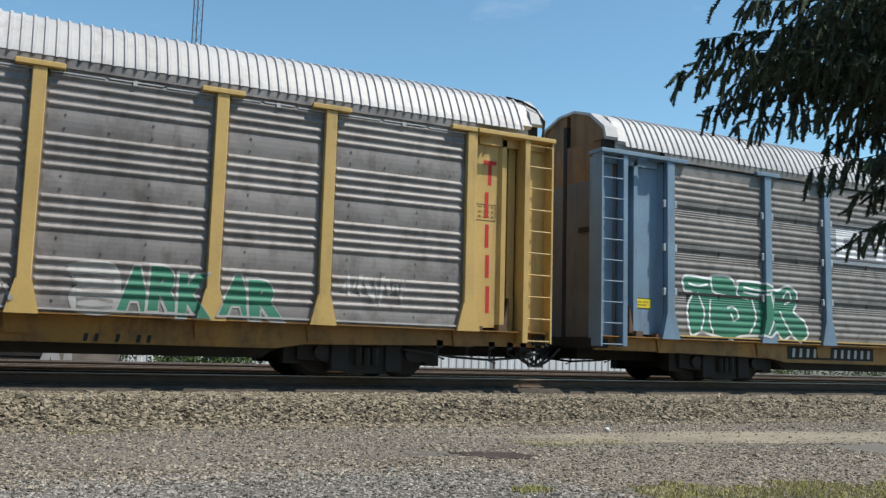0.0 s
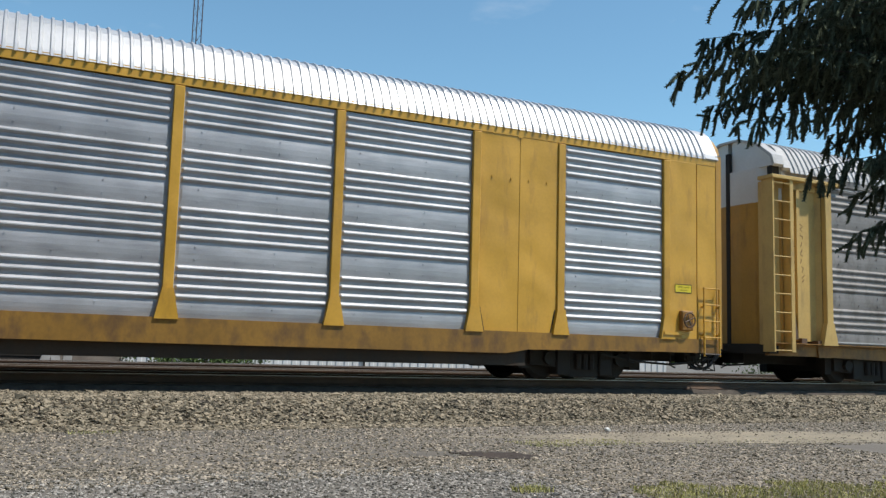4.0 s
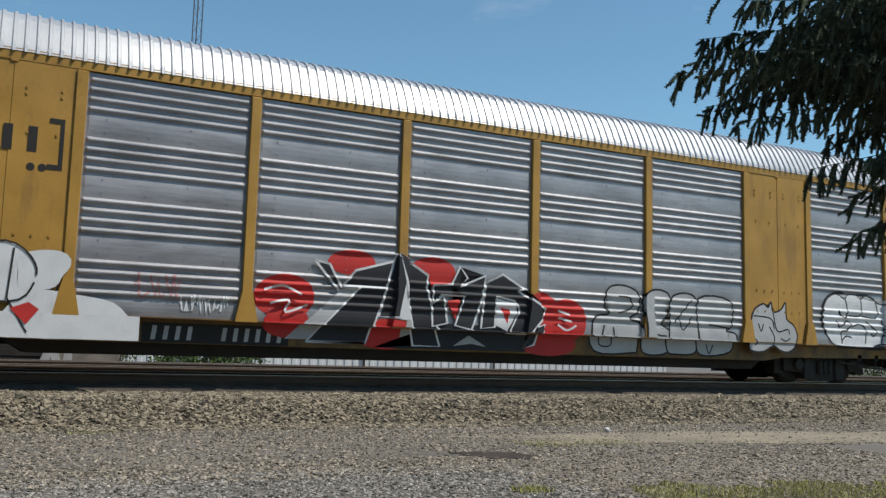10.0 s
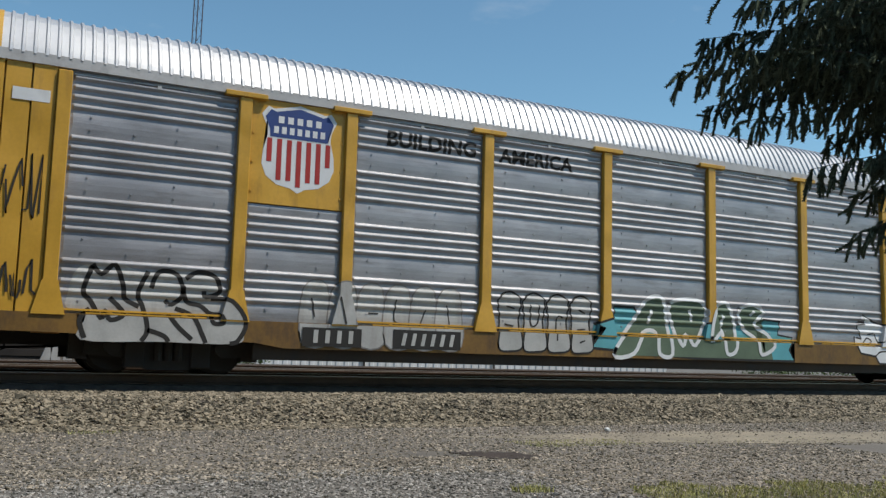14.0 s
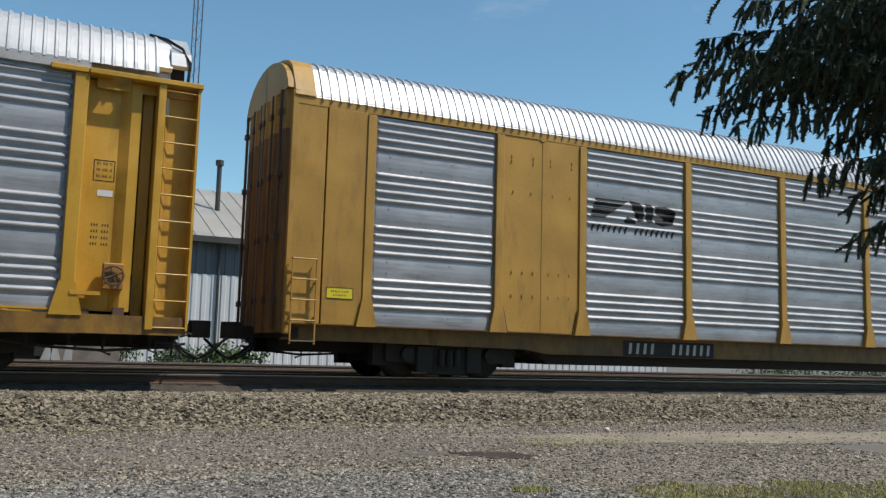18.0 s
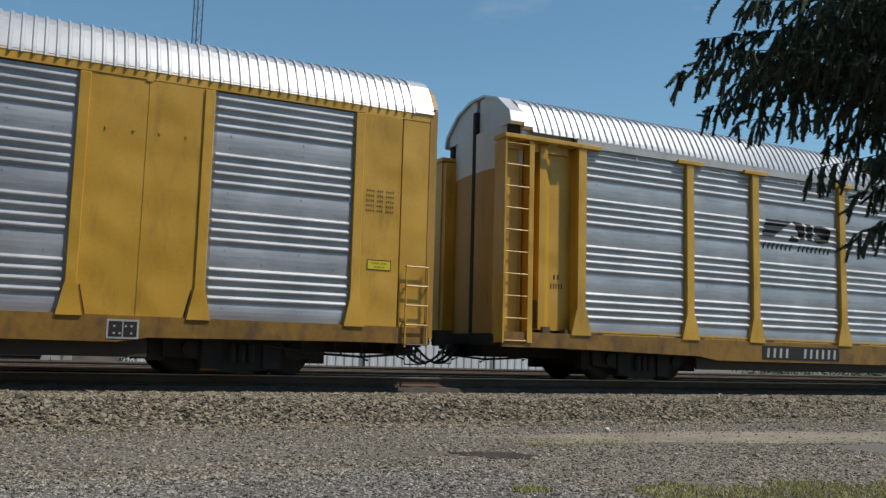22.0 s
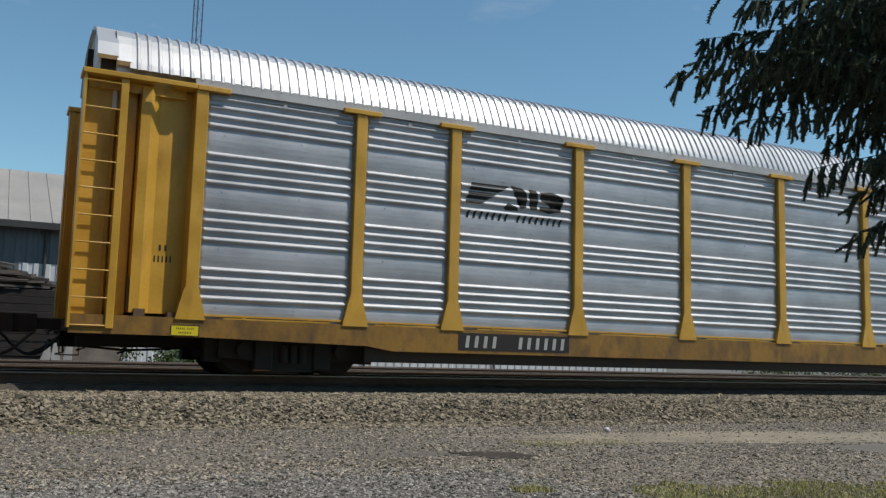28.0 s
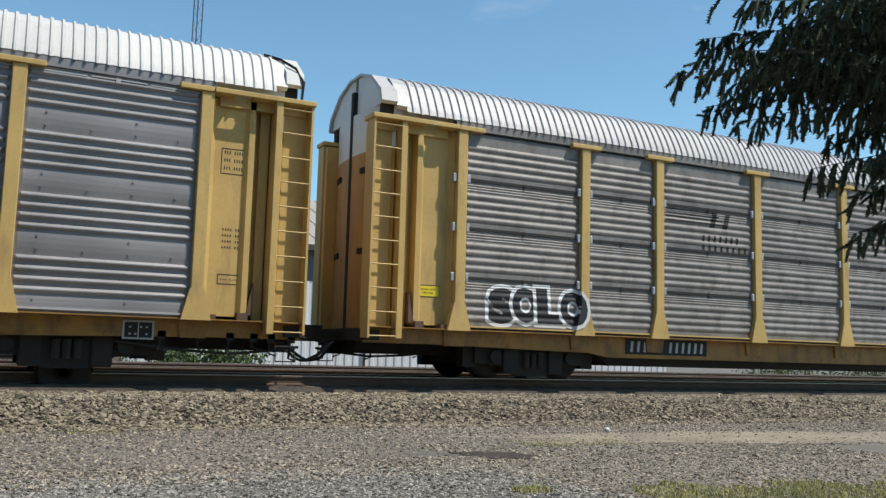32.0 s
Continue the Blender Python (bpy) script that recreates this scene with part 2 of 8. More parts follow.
# ================= the railcars: common measures =================
HALF_W = 1.52          # the posts' outer face
PANEL_Y = 1.42         # the side sheets' flat plane
SILL_TOP, SILL_LOW = 0.90, 0.47
SIDE_TOP = 4.66
POSTS_A = (1.405, 4.215, 7.02, 8.93, 11.76)
END_A, END_B, END_C = 13.58, 13.08, 13.48


def ridges(kind):
    """The heights of a side sheet's horizontal beads."""
    if kind == "seam":
        return [4.37 - 0.935 * k - 0.148 * j for k in range(4) for j in range(4)]
    return [4.585 - 0.958 * k - 0.155 * j for k in range(4) for j in range(4)]


JOINTS = (3.75, 2.815, 1.88, 0.945)     # heights of the open joints between stacked sheets


def profile(kind):
    """Height and depth pairs of a side sheet, from its foot upward."""
    pts = [(0.90, 0.0)]
    hw, dp = {"seam": (0.060, 0.021), "dull": (0.054, 0.029), "bolt": (0.052, 0.040)}[kind]
    for z in sorted(ridges(kind)):
        if z - hw - 0.004 > pts[-1][0]:
            a, b = pts[-1][0], z - hw
            if kind != "seam" and b - a > 0.2:
                pts += [(a + (b - a) * u, 0.013 * q) for u, q in ((0.06, 0.1), (0.28, 0.75), (0.5, 1.0), (0.72, 0.75), (0.94, 0.1))]
            if kind == "seam" and b - a > 0.2:
                for k in range(4):
                    e = a + 0.03 + 0.05 * k
                    pts += [(e, 0.0), (e + 0.012, 0.006), (e + 0.028, 0.006), (e + 0.04, 0.0)]
            pts += [(z - hw, 0.0), (z - hw * 0.6, dp * 0.6), (z - hw * 0.1, dp * 0.98), (z + hw * 0.25, dp * 0.94), (z + hw * 0.62, dp * 0.5), (z + hw, 0.0)]
    pts.append((4.70, 0.0))
    return pts


PROFILES = {k: profile(k) for k in ("bolt", "dull", "seam")}


def depth_at(kind, z):
    pts = PROFILES[kind]
    if z < SILL_TOP:
        return 0.085
    for (a, da), (b, db) in zip(pts, pts[1:]):
        if a <= z <= b:
            return da + (db - da) * (z - a) / max(b - a, 1e-6)
    return 0.0


def side_sheet(width, kind, z_top=4.70, head=0.016):
    """A beaded side sheet with its bolts, centred on x = 0, facing -y."""
    def make(bm):
        pts = [q for q in PROFILES[kind] if q[0] < z_top - 0.02] + [(z_top, 0.0)]
        xs = [(-width / 2, 0.0), (-width / 2 + 0.035, 0.0), (-width / 2 + 0.07, 1.0), (width / 2 - 0.07, 1.0), (width / 2 - 0.035, 0.0), (width / 2, 0.0)]
        rows = [[bm.verts.new((x, -PANEL_Y - d * k, z)) for x, k in xs] for z, d in pts]
        for a, b in zip(rows, rows[1:]):
            for i in range(len(xs) - 1):
                bm.faces.new((a[i], a[i + 1], b[i + 1], b[i]))
        if kind != "seam":
            for g in range(4):
                z = 3.88 - 0.958 * g
                n = max(2, round(width / 0.72))
                for i in range(n):
                    x = -width / 2 + width * (i + 0.5) / n
                    for zz in (z - 0.10, z + 0.10)[: 1 if i % 2 else 2]:
                        if zz < z_top - 0.05:
                            box(bm, x - head, x + head, -PANEL_Y - 0.013 - head, -PANEL_Y + 0.01, zz - head, zz + head)
    return cached(f"sheet {width:.2f} {kind} {z_top:.2f} {head:.3f}", make)


def sheet_seams(width):
    """Dark open joints between the stacked sheets."""
    def make(bm):
        box(bm, -width / 2 + 0.25, width / 2 - 0.1, -PANEL_Y - 0.012, -PANEL_Y + 0.01, 4.655, 4.69)
        for z in JOINTS:
            box(bm, -width / 2 + 0.02, width / 2 - 0.02, -PANEL_Y - 0.020, -PANEL_Y + 0.01, z - 0.026, z + 0.026)
            box(bm, -0.02, 0.02, -PANEL_Y - 0.03, -PANEL_Y + 0.01, z - 0.06, z + 0.03)
    return cached(f"seams {width:.2f}", make)


def post_tee(bm):
    """A post with a T-shaped cap and a flared foot."""
    w = 0.105
    box(bm, -w, w, -HALF_W, -PANEL_Y + 0.03, 1.35, SIDE_TOP, 0.012)
    extrude(bm, [(-0.24, 0.885), (0.24, 0.885), (0.115, 1.40), (-0.115, 1.40)], "y", -HALF_W - 0.005, -PANEL_Y + 0.03)


def post_cap(bm):
    box(bm, -0.36, 0.36, -HALF_W - 0.03, -PANEL_Y + 0.05, SIDE_TOP, SIDE_TOP + 0.085, 0.01)


def post_flush(bm):
    """A flat post with a small flared foot."""
    w = 0.085
    box(bm, -w, w, -HALF_W + 0.03, -PANEL_Y + 0.03, 1.2, SIDE_TOP + 0.04, 0.01)
    extrude(bm, [(-0.19, 0.885), (0.19, 0.885), (0.09, 1.38), (-0.09, 1.38)], "y", -HALF_W, -PANEL_Y + 0.03)


ROOF_OUTLINE = [(-1.47, 4.86), (-1.435, 4.96), (-1.36, 5.12), (-1.27, 5.29), (-1.17, 5.445), (-1.05, 5.55), (-0.88, 5.63), (-0.60, 5.70), (-0.30, 5.75), (0.0, 5.78)]
ROOF_OUTLINE += [(-y, z) for y, z in reversed(ROOF_OUTLINE[:-1])]


def roof_sheet(half, inset=0.0):
    """A ribbed, arched roof of length 2 * half."""
    key = f"roof {half:.2f}"
    if key not in CACHE:
        pitch, xs = 0.168, []
        n = int(2 * half / pitch)
        for i in range(n):
            x = -half + i * 2 * half / n
            xs += [(x, 0.0), (x + 0.098, 0.0), (x + 0.116, 0.030), (x + 0.150, 0.030)]
        xs.append((half, 0.0))
        P = []
        for x, lift in xs:
            P.append([(x, y * (1 + lift * 0.7), z + lift * (0.35 + 0.65 * (z - 4.86) / 0.92) - (0.9 * lift if z < 4.9 else 0)) for y, z in ROOF_OUTLINE])
        me = grid_mesh(key, np.array(P))
        for q in me.polygons:
            q.use_smooth = False
        CACHE[key] = me
    return CACHE[key]


def arch_plate(bm, x0, x1, grow, low=4.86, y_cut=None):
    """A plain arched plate between two cross sections, with thickness."""
    out = [(y * (1 + grow), z + grow) for y, z in ROOF_OUTLINE if z >= low]
    inn = [(y * 0.965, z - 0.05) for y, z in reversed(ROOF_OUTLINE) if z >= low]
    extrude(bm, out + inn, "x", x0, x1)


# ---- running gear ----
def wheelset_mesh(bm):
    prof = [(0.0, 0.06), (0.06, 0.14), (0.07, 0.36), (0.0, 0.42), (-0.10, 0.425), (-0.105, 0.455), (-0.135, 0.455), (-0.14, 0.36), (-0.10, 0.14), (-0.10, 0.06)]
    for s in (-1, 1):
        rings = []
        for k in range(20):
            a = 2 * math.pi * k / 20
            rings.append([bm.verts.new((r * math.cos(a), s * (0.82 + dx), r * math.sin(a))) for dx, r in prof])
        for k in range(20):
            p, q = rings[k], rings[(k + 1) % 20]
            for i in range(len(prof) - 1):
                bm.faces.new((p[i], p[i + 1], q[i + 1], q[i]))
    tube(bm, [(0, -0.95, 0), (0, 0.95, 0)], 0.075, 8)


def side_frame_mesh(bm):
    pts = [(-1.28, 0.30), (-1.28, 0.62), (-0.75, 0.72), (-0.3, 0.80), (0.3, 0.80), (0.75, 0.72), (1.28, 0.62), (1.28, 0.30), (0.72, 0.26), (0.52, 0.13), (0.3, 0.07), (-0.3, 0.07), (-0.52, 0.13), (-0.72, 0.26)]
    extrude(bm, pts, "y", -0.08, 0.08)
    for x in (-0.865, 0.865):
        tube(bm, [(x, -0.17, 0.43), (x, -0.05, 0.43)], 0.13, 10)
    for x in (-0.16, 0.0, 0.16):
        tube(bm, [(x, -0.11, 0.22), (x, -0.11, 0.52)], 0.07, 8)
    for x in (-0.52, 0.52):
        box(bm, x - 0.16, x + 0.16, -0.14, 0.3, 0.10, 0.60, 0.02)
    box(bm, -1.5, -1.22, 0.0, 0.25, 0.22, 0.72)
    box(bm, 1.22, 1.5, 0.0, 0.25, 0.22, 0.72)


def add_truck(car, x, wheels=True):
    tr = part("truck", _bolster(), IRON, car, "four-wheel truck in iron darkened for shade", pose(x, 0, 0))
    for s in (-1, 1):
        link("side_frame", cached("side frame", side_frame_mesh), IRON, tr, pose(0, s * 1.02, 0, 0, 0, 180 if s > 0 else 0))
    for dx in (-0.865, 0.865):
        w = link("wheelset", cached("wheelset", wheelset_mesh), IRON, tr, pose(dx, 0, 0.425))
        WHEELS.append((car, w, x + dx))
    return tr


def _bolster():
    bm = bmesh.new()
    box(bm, -0.28, 0.28, -1.0, 1.0, 0.32, 0.62, 0.02)
    box(bm, -1.35, 1.35, -0.7, 0.7, 0.28, 0.80)
    return bm


WHEELS, CARS = [], []


def coupler_mesh(bm):
    box(bm, 0.0, 0.62, -0.09, 0.09, 0.80, 0.98, 0.02)
    extrude(bm, [(0.55, -0.16), (0.78, -0.20), (0.90, -0.06), (0.90, 0.10), (0.72, 0.20), (0.55, 0.16)], "z", 0.74, 1.04)


def hose_mesh(bm):
    pts = []
    for i in range(13):
        u = i / 12
        pts.append((u * 0.98, -0.42 + 0.12 * math.sin(u * 5), 0.62 - 0.36 * math.sin(math.pi * u) ** 1.2))
    tube(bm, pts, 0.028, 6)


def rung_mesh(width):
    def make(bm):
        tube(bm, [(-width / 2, 0.05, 0), (-width / 2, 0, 0), (width / 2, 0, 0), (width / 2, 0.05, 0)], 0.014, 6)
    return cached(f"rung {width:.2f}", make)


# ================= painted marks that follow the sheets =================
def ribbon(pts, w):
    """A stroke of width w along a line of points, as four-sided pieces."""
    out, pts = [], [Vector(q) for q in pts]
    side = []
    for i, q in enumerate(pts):
        d = (pts[min(i + 1, len(pts) - 1)] - pts[max(i - 1, 0)])
        d = d.normalized() if d.length > 1e-6 else Vector((1, 0))
        side.append(Vector((-d.y, d.x)) * w / 2)
    for i in range(len(pts) - 1):
        out.append([pts[i] + side[i], pts[i + 1] + side[i + 1], pts[i + 1] - side[i + 1], pts[i] - side[i]])
    return out


def rect(x0, x1, z0, z1, lean=0.0):
    return [(x0, z0), (x1, z0), (x1 + lean * (z1 - z0), z1), (x0 + lean * (z1 - z0), z1)]


def disc(cx, cz, rx, rz, n=24):
    return [(cx + rx * math.cos(2 * math.pi * i / n), cz + rz * math.sin(2 * math.pi * i / n)) for i in range(n)]


def decal(name, polys, material, car, kind="bolt", posts=(), off=0.004, plane=None, label=""):
    """Paint laid on a side: outlines in length and height, bent over the beads, posts and sill. plane: a flat face at that depth instead."""
    bm = bmesh.new()
    for q in polys:
        if len(q) < 3:
            continue
        bm.faces.new([bm.verts.new((a[0], 0, a[1])) for a in q])
    bmesh.ops.triangulate(bm, faces=[f for f in bm.faces if len(f.verts) > 4])
    if plane is None:
        zs = [v.co.z for v in bm.verts]
        xs = [v.co.x for v in bm.verts]
        cuts = [((0, 0, z), (0, 0, 1)) for z, _ in PROFILES[kind] if min(zs) < z < max(zs)]
        if min(zs) < SILL_TOP < max(zs):
            cuts += [((0, 0, SILL_TOP + q), (0, 0, 1)) for q in (-0.012, -0.008, -0.002, 0.012, 0.016)]
        for px in posts:
            for d in (-0.109, -0.105, 0.105, 0.109):
                if min(xs) < px + d < max(xs):
                    cuts.append(((px + d, 0, 0), (1, 0, 0)))
            if min(zs) < 1.4 and min(xs) < px + 0.25 and max(xs) > px - 0.25:
                for q in (-1, 1):
                    for e in (0.0, 0.004):
                        cuts.append(((px + q * (car["foot_wide"] + e), 0, 0.885), (0.515, 0, q * (car["foot_wide"] - car["foot_slim"]))))
        for co, no in cuts:
            bmesh.ops.bisect_plane(bm, geom=bm.verts[:] + bm.edges[:] + bm.faces[:], dist=1e-5, plane_co=co, plane_no=no)
        for v in bm.verts:
            d = depth_at(kind, v.co.z)
            if car["sill_face"] < 1.45 and SILL_TOP - 0.010 < v.co.z < SILL_TOP + 0.014:
                d = 1.480 - PANEL_Y
            elif v.co.z < SILL_TOP:
                d = car["sill_face"] - PANEL_Y
            elif posts and abs(v.co.x) > posts[-1] + 0.1:
                d = 0.047
            elif posts and posts[-1] < 11.7 and 7.08 < abs(v.co.x) < 8.82:
                d = 0.037
            foot = car["foot_wide"] - (car["foot_wide"] - car["foot_slim"]) * min(1.0, max(0.0, (v.co.z - 0.885) / 0.515)) + 0.002 if v.co.z < 1.4 else 0.0
            if v.co.z >= SILL_TOP and any(abs(v.co.x - px) < max(0.107, foot) for px in posts):
                d = 0.108
            v.co.y = -(PANEL_Y + d + off)
    else:
        for v in bm.verts:
            v.co.y = -(plane + off)
    me = bpy.data.meshes.new(name)
    for f in bm.faces:
        f.normal_update()
        if f.normal.y > 0:
            f.normal_flip()
    bm.to_mesh(me)
    bm.free()
    ob = link(name, me, material, car, None, label)
    if name.endswith("lettering") or name in ("stencil", "slogan", "stripe_mark", "worn_patch"):
        ob["kind"] = "stuff"
    return ob


def words(text, x0, x1, z0, z1, fat=0.0):
    """The outlines of words in the built-in font, fitted into a box."""
    cu = bpy.data.curves.new("words", "FONT")
    cu.body, cu.size, cu.offset, cu.resolution_u = text, 1.0, fat, 3
    ob = bpy.data.objects.new("words", cu)
    scene.collection.objects.link(ob)
    bpy.context.view_layer.update()
    me = bpy.data.meshes.new_from_object(ob.evaluated_get(bpy.context.evaluated_depsgraph_get()))
    co = [v.co.copy() for v in me.vertices]
    lx, hx = min(c.x for c in co), max(c.x for c in co)
    lz, hz = min(c.y for c in co), max(c.y for c in co)
    pts = [(x0 + (c.x - lx) / (hx - lx) * (x1 - x0), z0 + (c.y - lz) / (hz - lz) * (z1 - z0)) for c in co]
    polys = [[pts[i] for i in f.vertices] for f in me.polygons]
    bpy.data.meshes.remove(me)
    bpy.data.objects.remove(ob)
    bpy.data.curves.remove(cu)
    return polys


def bars(spec, x0, x1, z0, z1, lean=0.15):
    """Plain bars, one for each sign of the spec; blanks stay open."""
    n = len(spec)
    w = (x1 - x0) / n
    return [rect(x0 + i * w + w * 0.31, x0 + (i + 1) * w - w * 0.31, z0, z1, lean) for i, c in enumerate(spec) if c != " "]


def bubble(cx, cz, w, h, rng, n=26, rough=0.10):
    """One soft, uneven letter shape."""
    a, b, c = rng.uniform(0, 6.28), rng.uniform(0, 6.28), rng.uniform(2.2, 3.6)
    pts = []
    for i in range(n):
        t = 2 * math.pi * i / n
        k = (abs(math.cos(t)) ** c + abs(math.sin(t)) ** c) ** (-1 / c)
        k *= 1 + rough * math.sin(2 * t + a) + rough * 0.8 * math.sin(3 * t + b) + rough * 0.4 * math.sin(5 * t - a)
        pts.append((cx + k * w / 2 * math.cos(t), cz + k * h / 2 * math.sin(t)))
    return pts


def graffiti(car, x0, x1, z0, z1, n, fill, edge, seed, kind="bolt", posts=(), line=0.05, ink=None, label="", wild=False, plane=None, base=0.004):
    """A sprayed piece: n swollen shapes with an edge colour round them and inner strokes."""
    rng = random.Random(seed)
    w = (x1 - x0) / n
    outer, inner, strokes = [], [], []
    for i in range(n):
        cx, cz = x0 + (i + 0.5) * w, (z0 + z1) / 2 + rng.uniform(-0.04, 0.04) * (z1 - z0)
        ww, hh = w * rng.uniform(1.02, 1.16), (z1 - z0) * rng.uniform(0.88, 1.0)
        if wild:
            k = 4
            for j in range(k):
                u = x0 + w * (i + (j + 0.5) / k)
                lean = rng.uniform(-0.35, 0.35) * w
                q = [(u - w * 0.16 + lean, z0 + rng.uniform(0, 0.2) * (z1 - z0)), (u + w * 0.10 + lean * 0.6, z0 + rng.uniform(-0.02, 0.15) * (z1 - z0)),
                     (u + w * 0.20 - lean * 0.5, z1 - rng.uniform(0, 0.3) * (z1 - z0)), (u - lean, z1 - rng.uniform(-0.04, 0.15) * (z1 - z0)), (u - w * 0.2 - lean, z1 - rng.uniform(0.2, 0.4) * (z1 - z0))]
                m = Vector((sum(a for a, _ in q) / 5, sum(b for _, b in q) / 5))
                inner.append(q)
                outer.append([tuple(m + (Vector(a) - m) * 1.22) for a in q])
            continue
        sh = bubble(cx, cz, ww, hh, rng)
        outer.append(sh)
        inner.append([(cx + (a - cx) * (1 - 2 * line / ww), cz + (b - cz) * (1 - 2 * line / hh)) for a, b in sh])
        for _ in range(rng.randint(1, 3)):
            a, b = cx + rng.uniform(-0.25, 0.15) * ww, cz + rng.uniform(-0.3, 0.3) * hh
            d, e = rng.uniform(0.15, 0.45) * ww, rng.uniform(-0.3, 0.3) * hh
            strokes += ribbon([(a + d * u / 5, b + e * math.sin(u * 0.9 + seed)) for u in range(6)], line * 0.8)
        a = cx + rng.uniform(-0.1, 0.1) * ww
        strokes += ribbon([(a, cz - hh * 0.42), (a + rng.uniform(-0.05, 0.05), cz - hh * 0.08)], line * 0.9)
    k = len(outer) // n
    for i in range(n):
        for j in range(k):
            up = base + 0.002 * i + 0.0003 * j
            lt = decal("graffiti_letter", [outer[i * k + j]], edge, car, kind, posts, up, plane, label)
            fl = decal("letter_fill", [inner[i * k + j]], fill, car, kind, posts, up + 0.0012, plane)
            fl.parent = lt
    if strokes:
        tagged(decal("graffiti_line", strokes, ink or edge, car, kind, posts, base + 0.002 * n + 0.002, plane), kind="stuff")


def tag(car, x0, x1, z0, z1, material, seed, kind="bolt", posts=(), w=0.035, n=4, plane=None, label=""):
    """A quick scrawl in one line."""
    rng = random.Random(seed)
    strokes = []
    s = (x1 - x0) / n
    for i in range(n):
        pts, a = [], x0 + i * s
        for j in range(7):
            pts.append((a + s * (0.05 + 0.15 * j) + rng.uniform(-0.1, 0.1) * s, z0 + (z1 - z0) * (0.5 + 0.5 * math.sin(j * rng.uniform(1.2, 2.6) + i))))
        strokes += ribbon(pts, w)
    decal("graffiti_tag", strokes, material, car, kind, posts, 0.012, plane, label)


def smooth(pts, closed=False, n=4):
    """Points on a soft curve through the given ones."""
    out, m = [], len(pts)
    for i in range(m if closed else m - 1):
        p = [Vector(pts[(i + k) % m] if closed else pts[min(max(i + k, 0), m - 1)]) for k in (-1, 0, 1, 2)]
        for j in range(n):
            t = j / n
            out.append(tuple(0.5 * (2 * p[1] + (p[2] - p[0]) * t + (2 * p[0] - 5 * p[1] + 4 * p[2] - p[3]) * t * t + (3 * p[1] - p[0] - 3 * p[2] + p[3]) * t ** 3)))
    return out if closed else out + [tuple(pts[-1])]


class Wall:
    """A sprayed piece in a box on a car's side: shapes and lines are drawn in parts of the box's width and height."""
    def __init__(self, car, x0, x1, z0, z1, kind="bolt", posts=(), plane=None, base=0.004):
        self.car, self.kind, self.posts, self.plane, self.off = car, kind, posts, plane, base
        self.x0, self.z0, self.w, self.h = x0, z0, x1 - x0, z1 - z0

    def at(self, pts):
        return [(self.x0 + u * self.w, self.z0 + v * self.h) for u, v in pts]

    def shape(self, pts, fill, edge=None, line=0.035, soft=True, label=""):
        q = self.at(pts)
        q = smooth(q, True) if soft else q
        lt = decal("graffiti_letter", [q], fill, self.car, self.kind, self.posts, self.off, self.plane, label)
        if edge:
            rim = decal("letter_outline", ribbon(q + q[:2], line), edge, self.car, self.kind, self.posts, self.off + 0.0012, self.plane)
            rim.parent = lt
        self.off += 0.0022

    def lines(self, rows, ink, line=0.035, soft=True):
        out = []
        for r in rows:
            q = self.at(r)
            out += ribbon(smooth(q) if soft else q, line)
        tagged(decal("graffiti_line", out, ink, self.car, self.kind, self.posts, self.off, self.plane), kind="stuff")
        self.off += 0.0016

    def letters(self, text, fill, edge, fat=0.05, rim=0.04, lean=0.0, seed=1, label=""):
        """Fat sprayed letters, each a little off the line."""
        rng, n = random.Random(seed), len(text)
        for i, ch in enumerate(text):
            up, w = rng.uniform(-0.06, 0.06), self.w / n
            a, b = self.x0 + w * (i - 0.04), self.x0 + w * (i + 1.04)
            lo, hi = self.z0 + self.h * (0.04 + up), self.z0 + self.h * (0.94 + up)
            tilt = [(lean + rng.uniform(-0.08, 0.08)) * k for k in (1, 1)][0]

            def lay(name, d, f, mt, off):
                P = [[(x + tilt * (z - lo), z) for x, z in q] for q in words(ch, a - d, b + d, lo - d, hi + d, f)]
                return decal(name, P, mt, self.car, self.kind, self.posts, off, self.plane, label if name == "graffiti_letter" else "")
            lt = lay("graffiti_letter", rim, fat + rim * 0.9, edge, self.off)
            lay("letter_fill", 0.0, fat, fill, self.off + 0.0012).parent = lt
            self.off += 0.0022


def sill_plate(car, x, z=0.68, plane=None):
    """A small black data plate with a pale frame, on a sill."""
    plane = plane or car["sill_face"]
    pl = decal("data_plate", [rect(x - 0.24, x + 0.24, z - 0.15, z + 0.15)], LETTER_WHITE, car, off=0.008, plane=plane, label="black data plate in a pale frame")
    for u in (-0.11, 0.11):
        decal("plate_field", [rect(x + u - 0.10, x + u + 0.10, z - 0.12, z + 0.12)], LETTER_DARK, car, off=0.012, plane=plane).parent = pl
    decal("plate_lettering", bars("xx x", x - 0.17, x + 0.17, z - 0.08, z - 0.05, 0) + bars("x xx", x - 0.17, x + 0.17, z + 0.03, z + 0.06, 0), LETTER_WHITE, car, off=0.016, plane=plane).parent = pl


SHIELD = [(0.0, 1.0), (0.16, 0.965), (0.34, 0.93), (0.42, 0.955), (0.5, 0.86), (0.43, 0.72), (0.42, 0.62), (0.47, 0.45), (0.48, 0.30), (0.42, 0.17), (0.28, 0.08), (0.10, 0.05), (0.0, 0.0)]


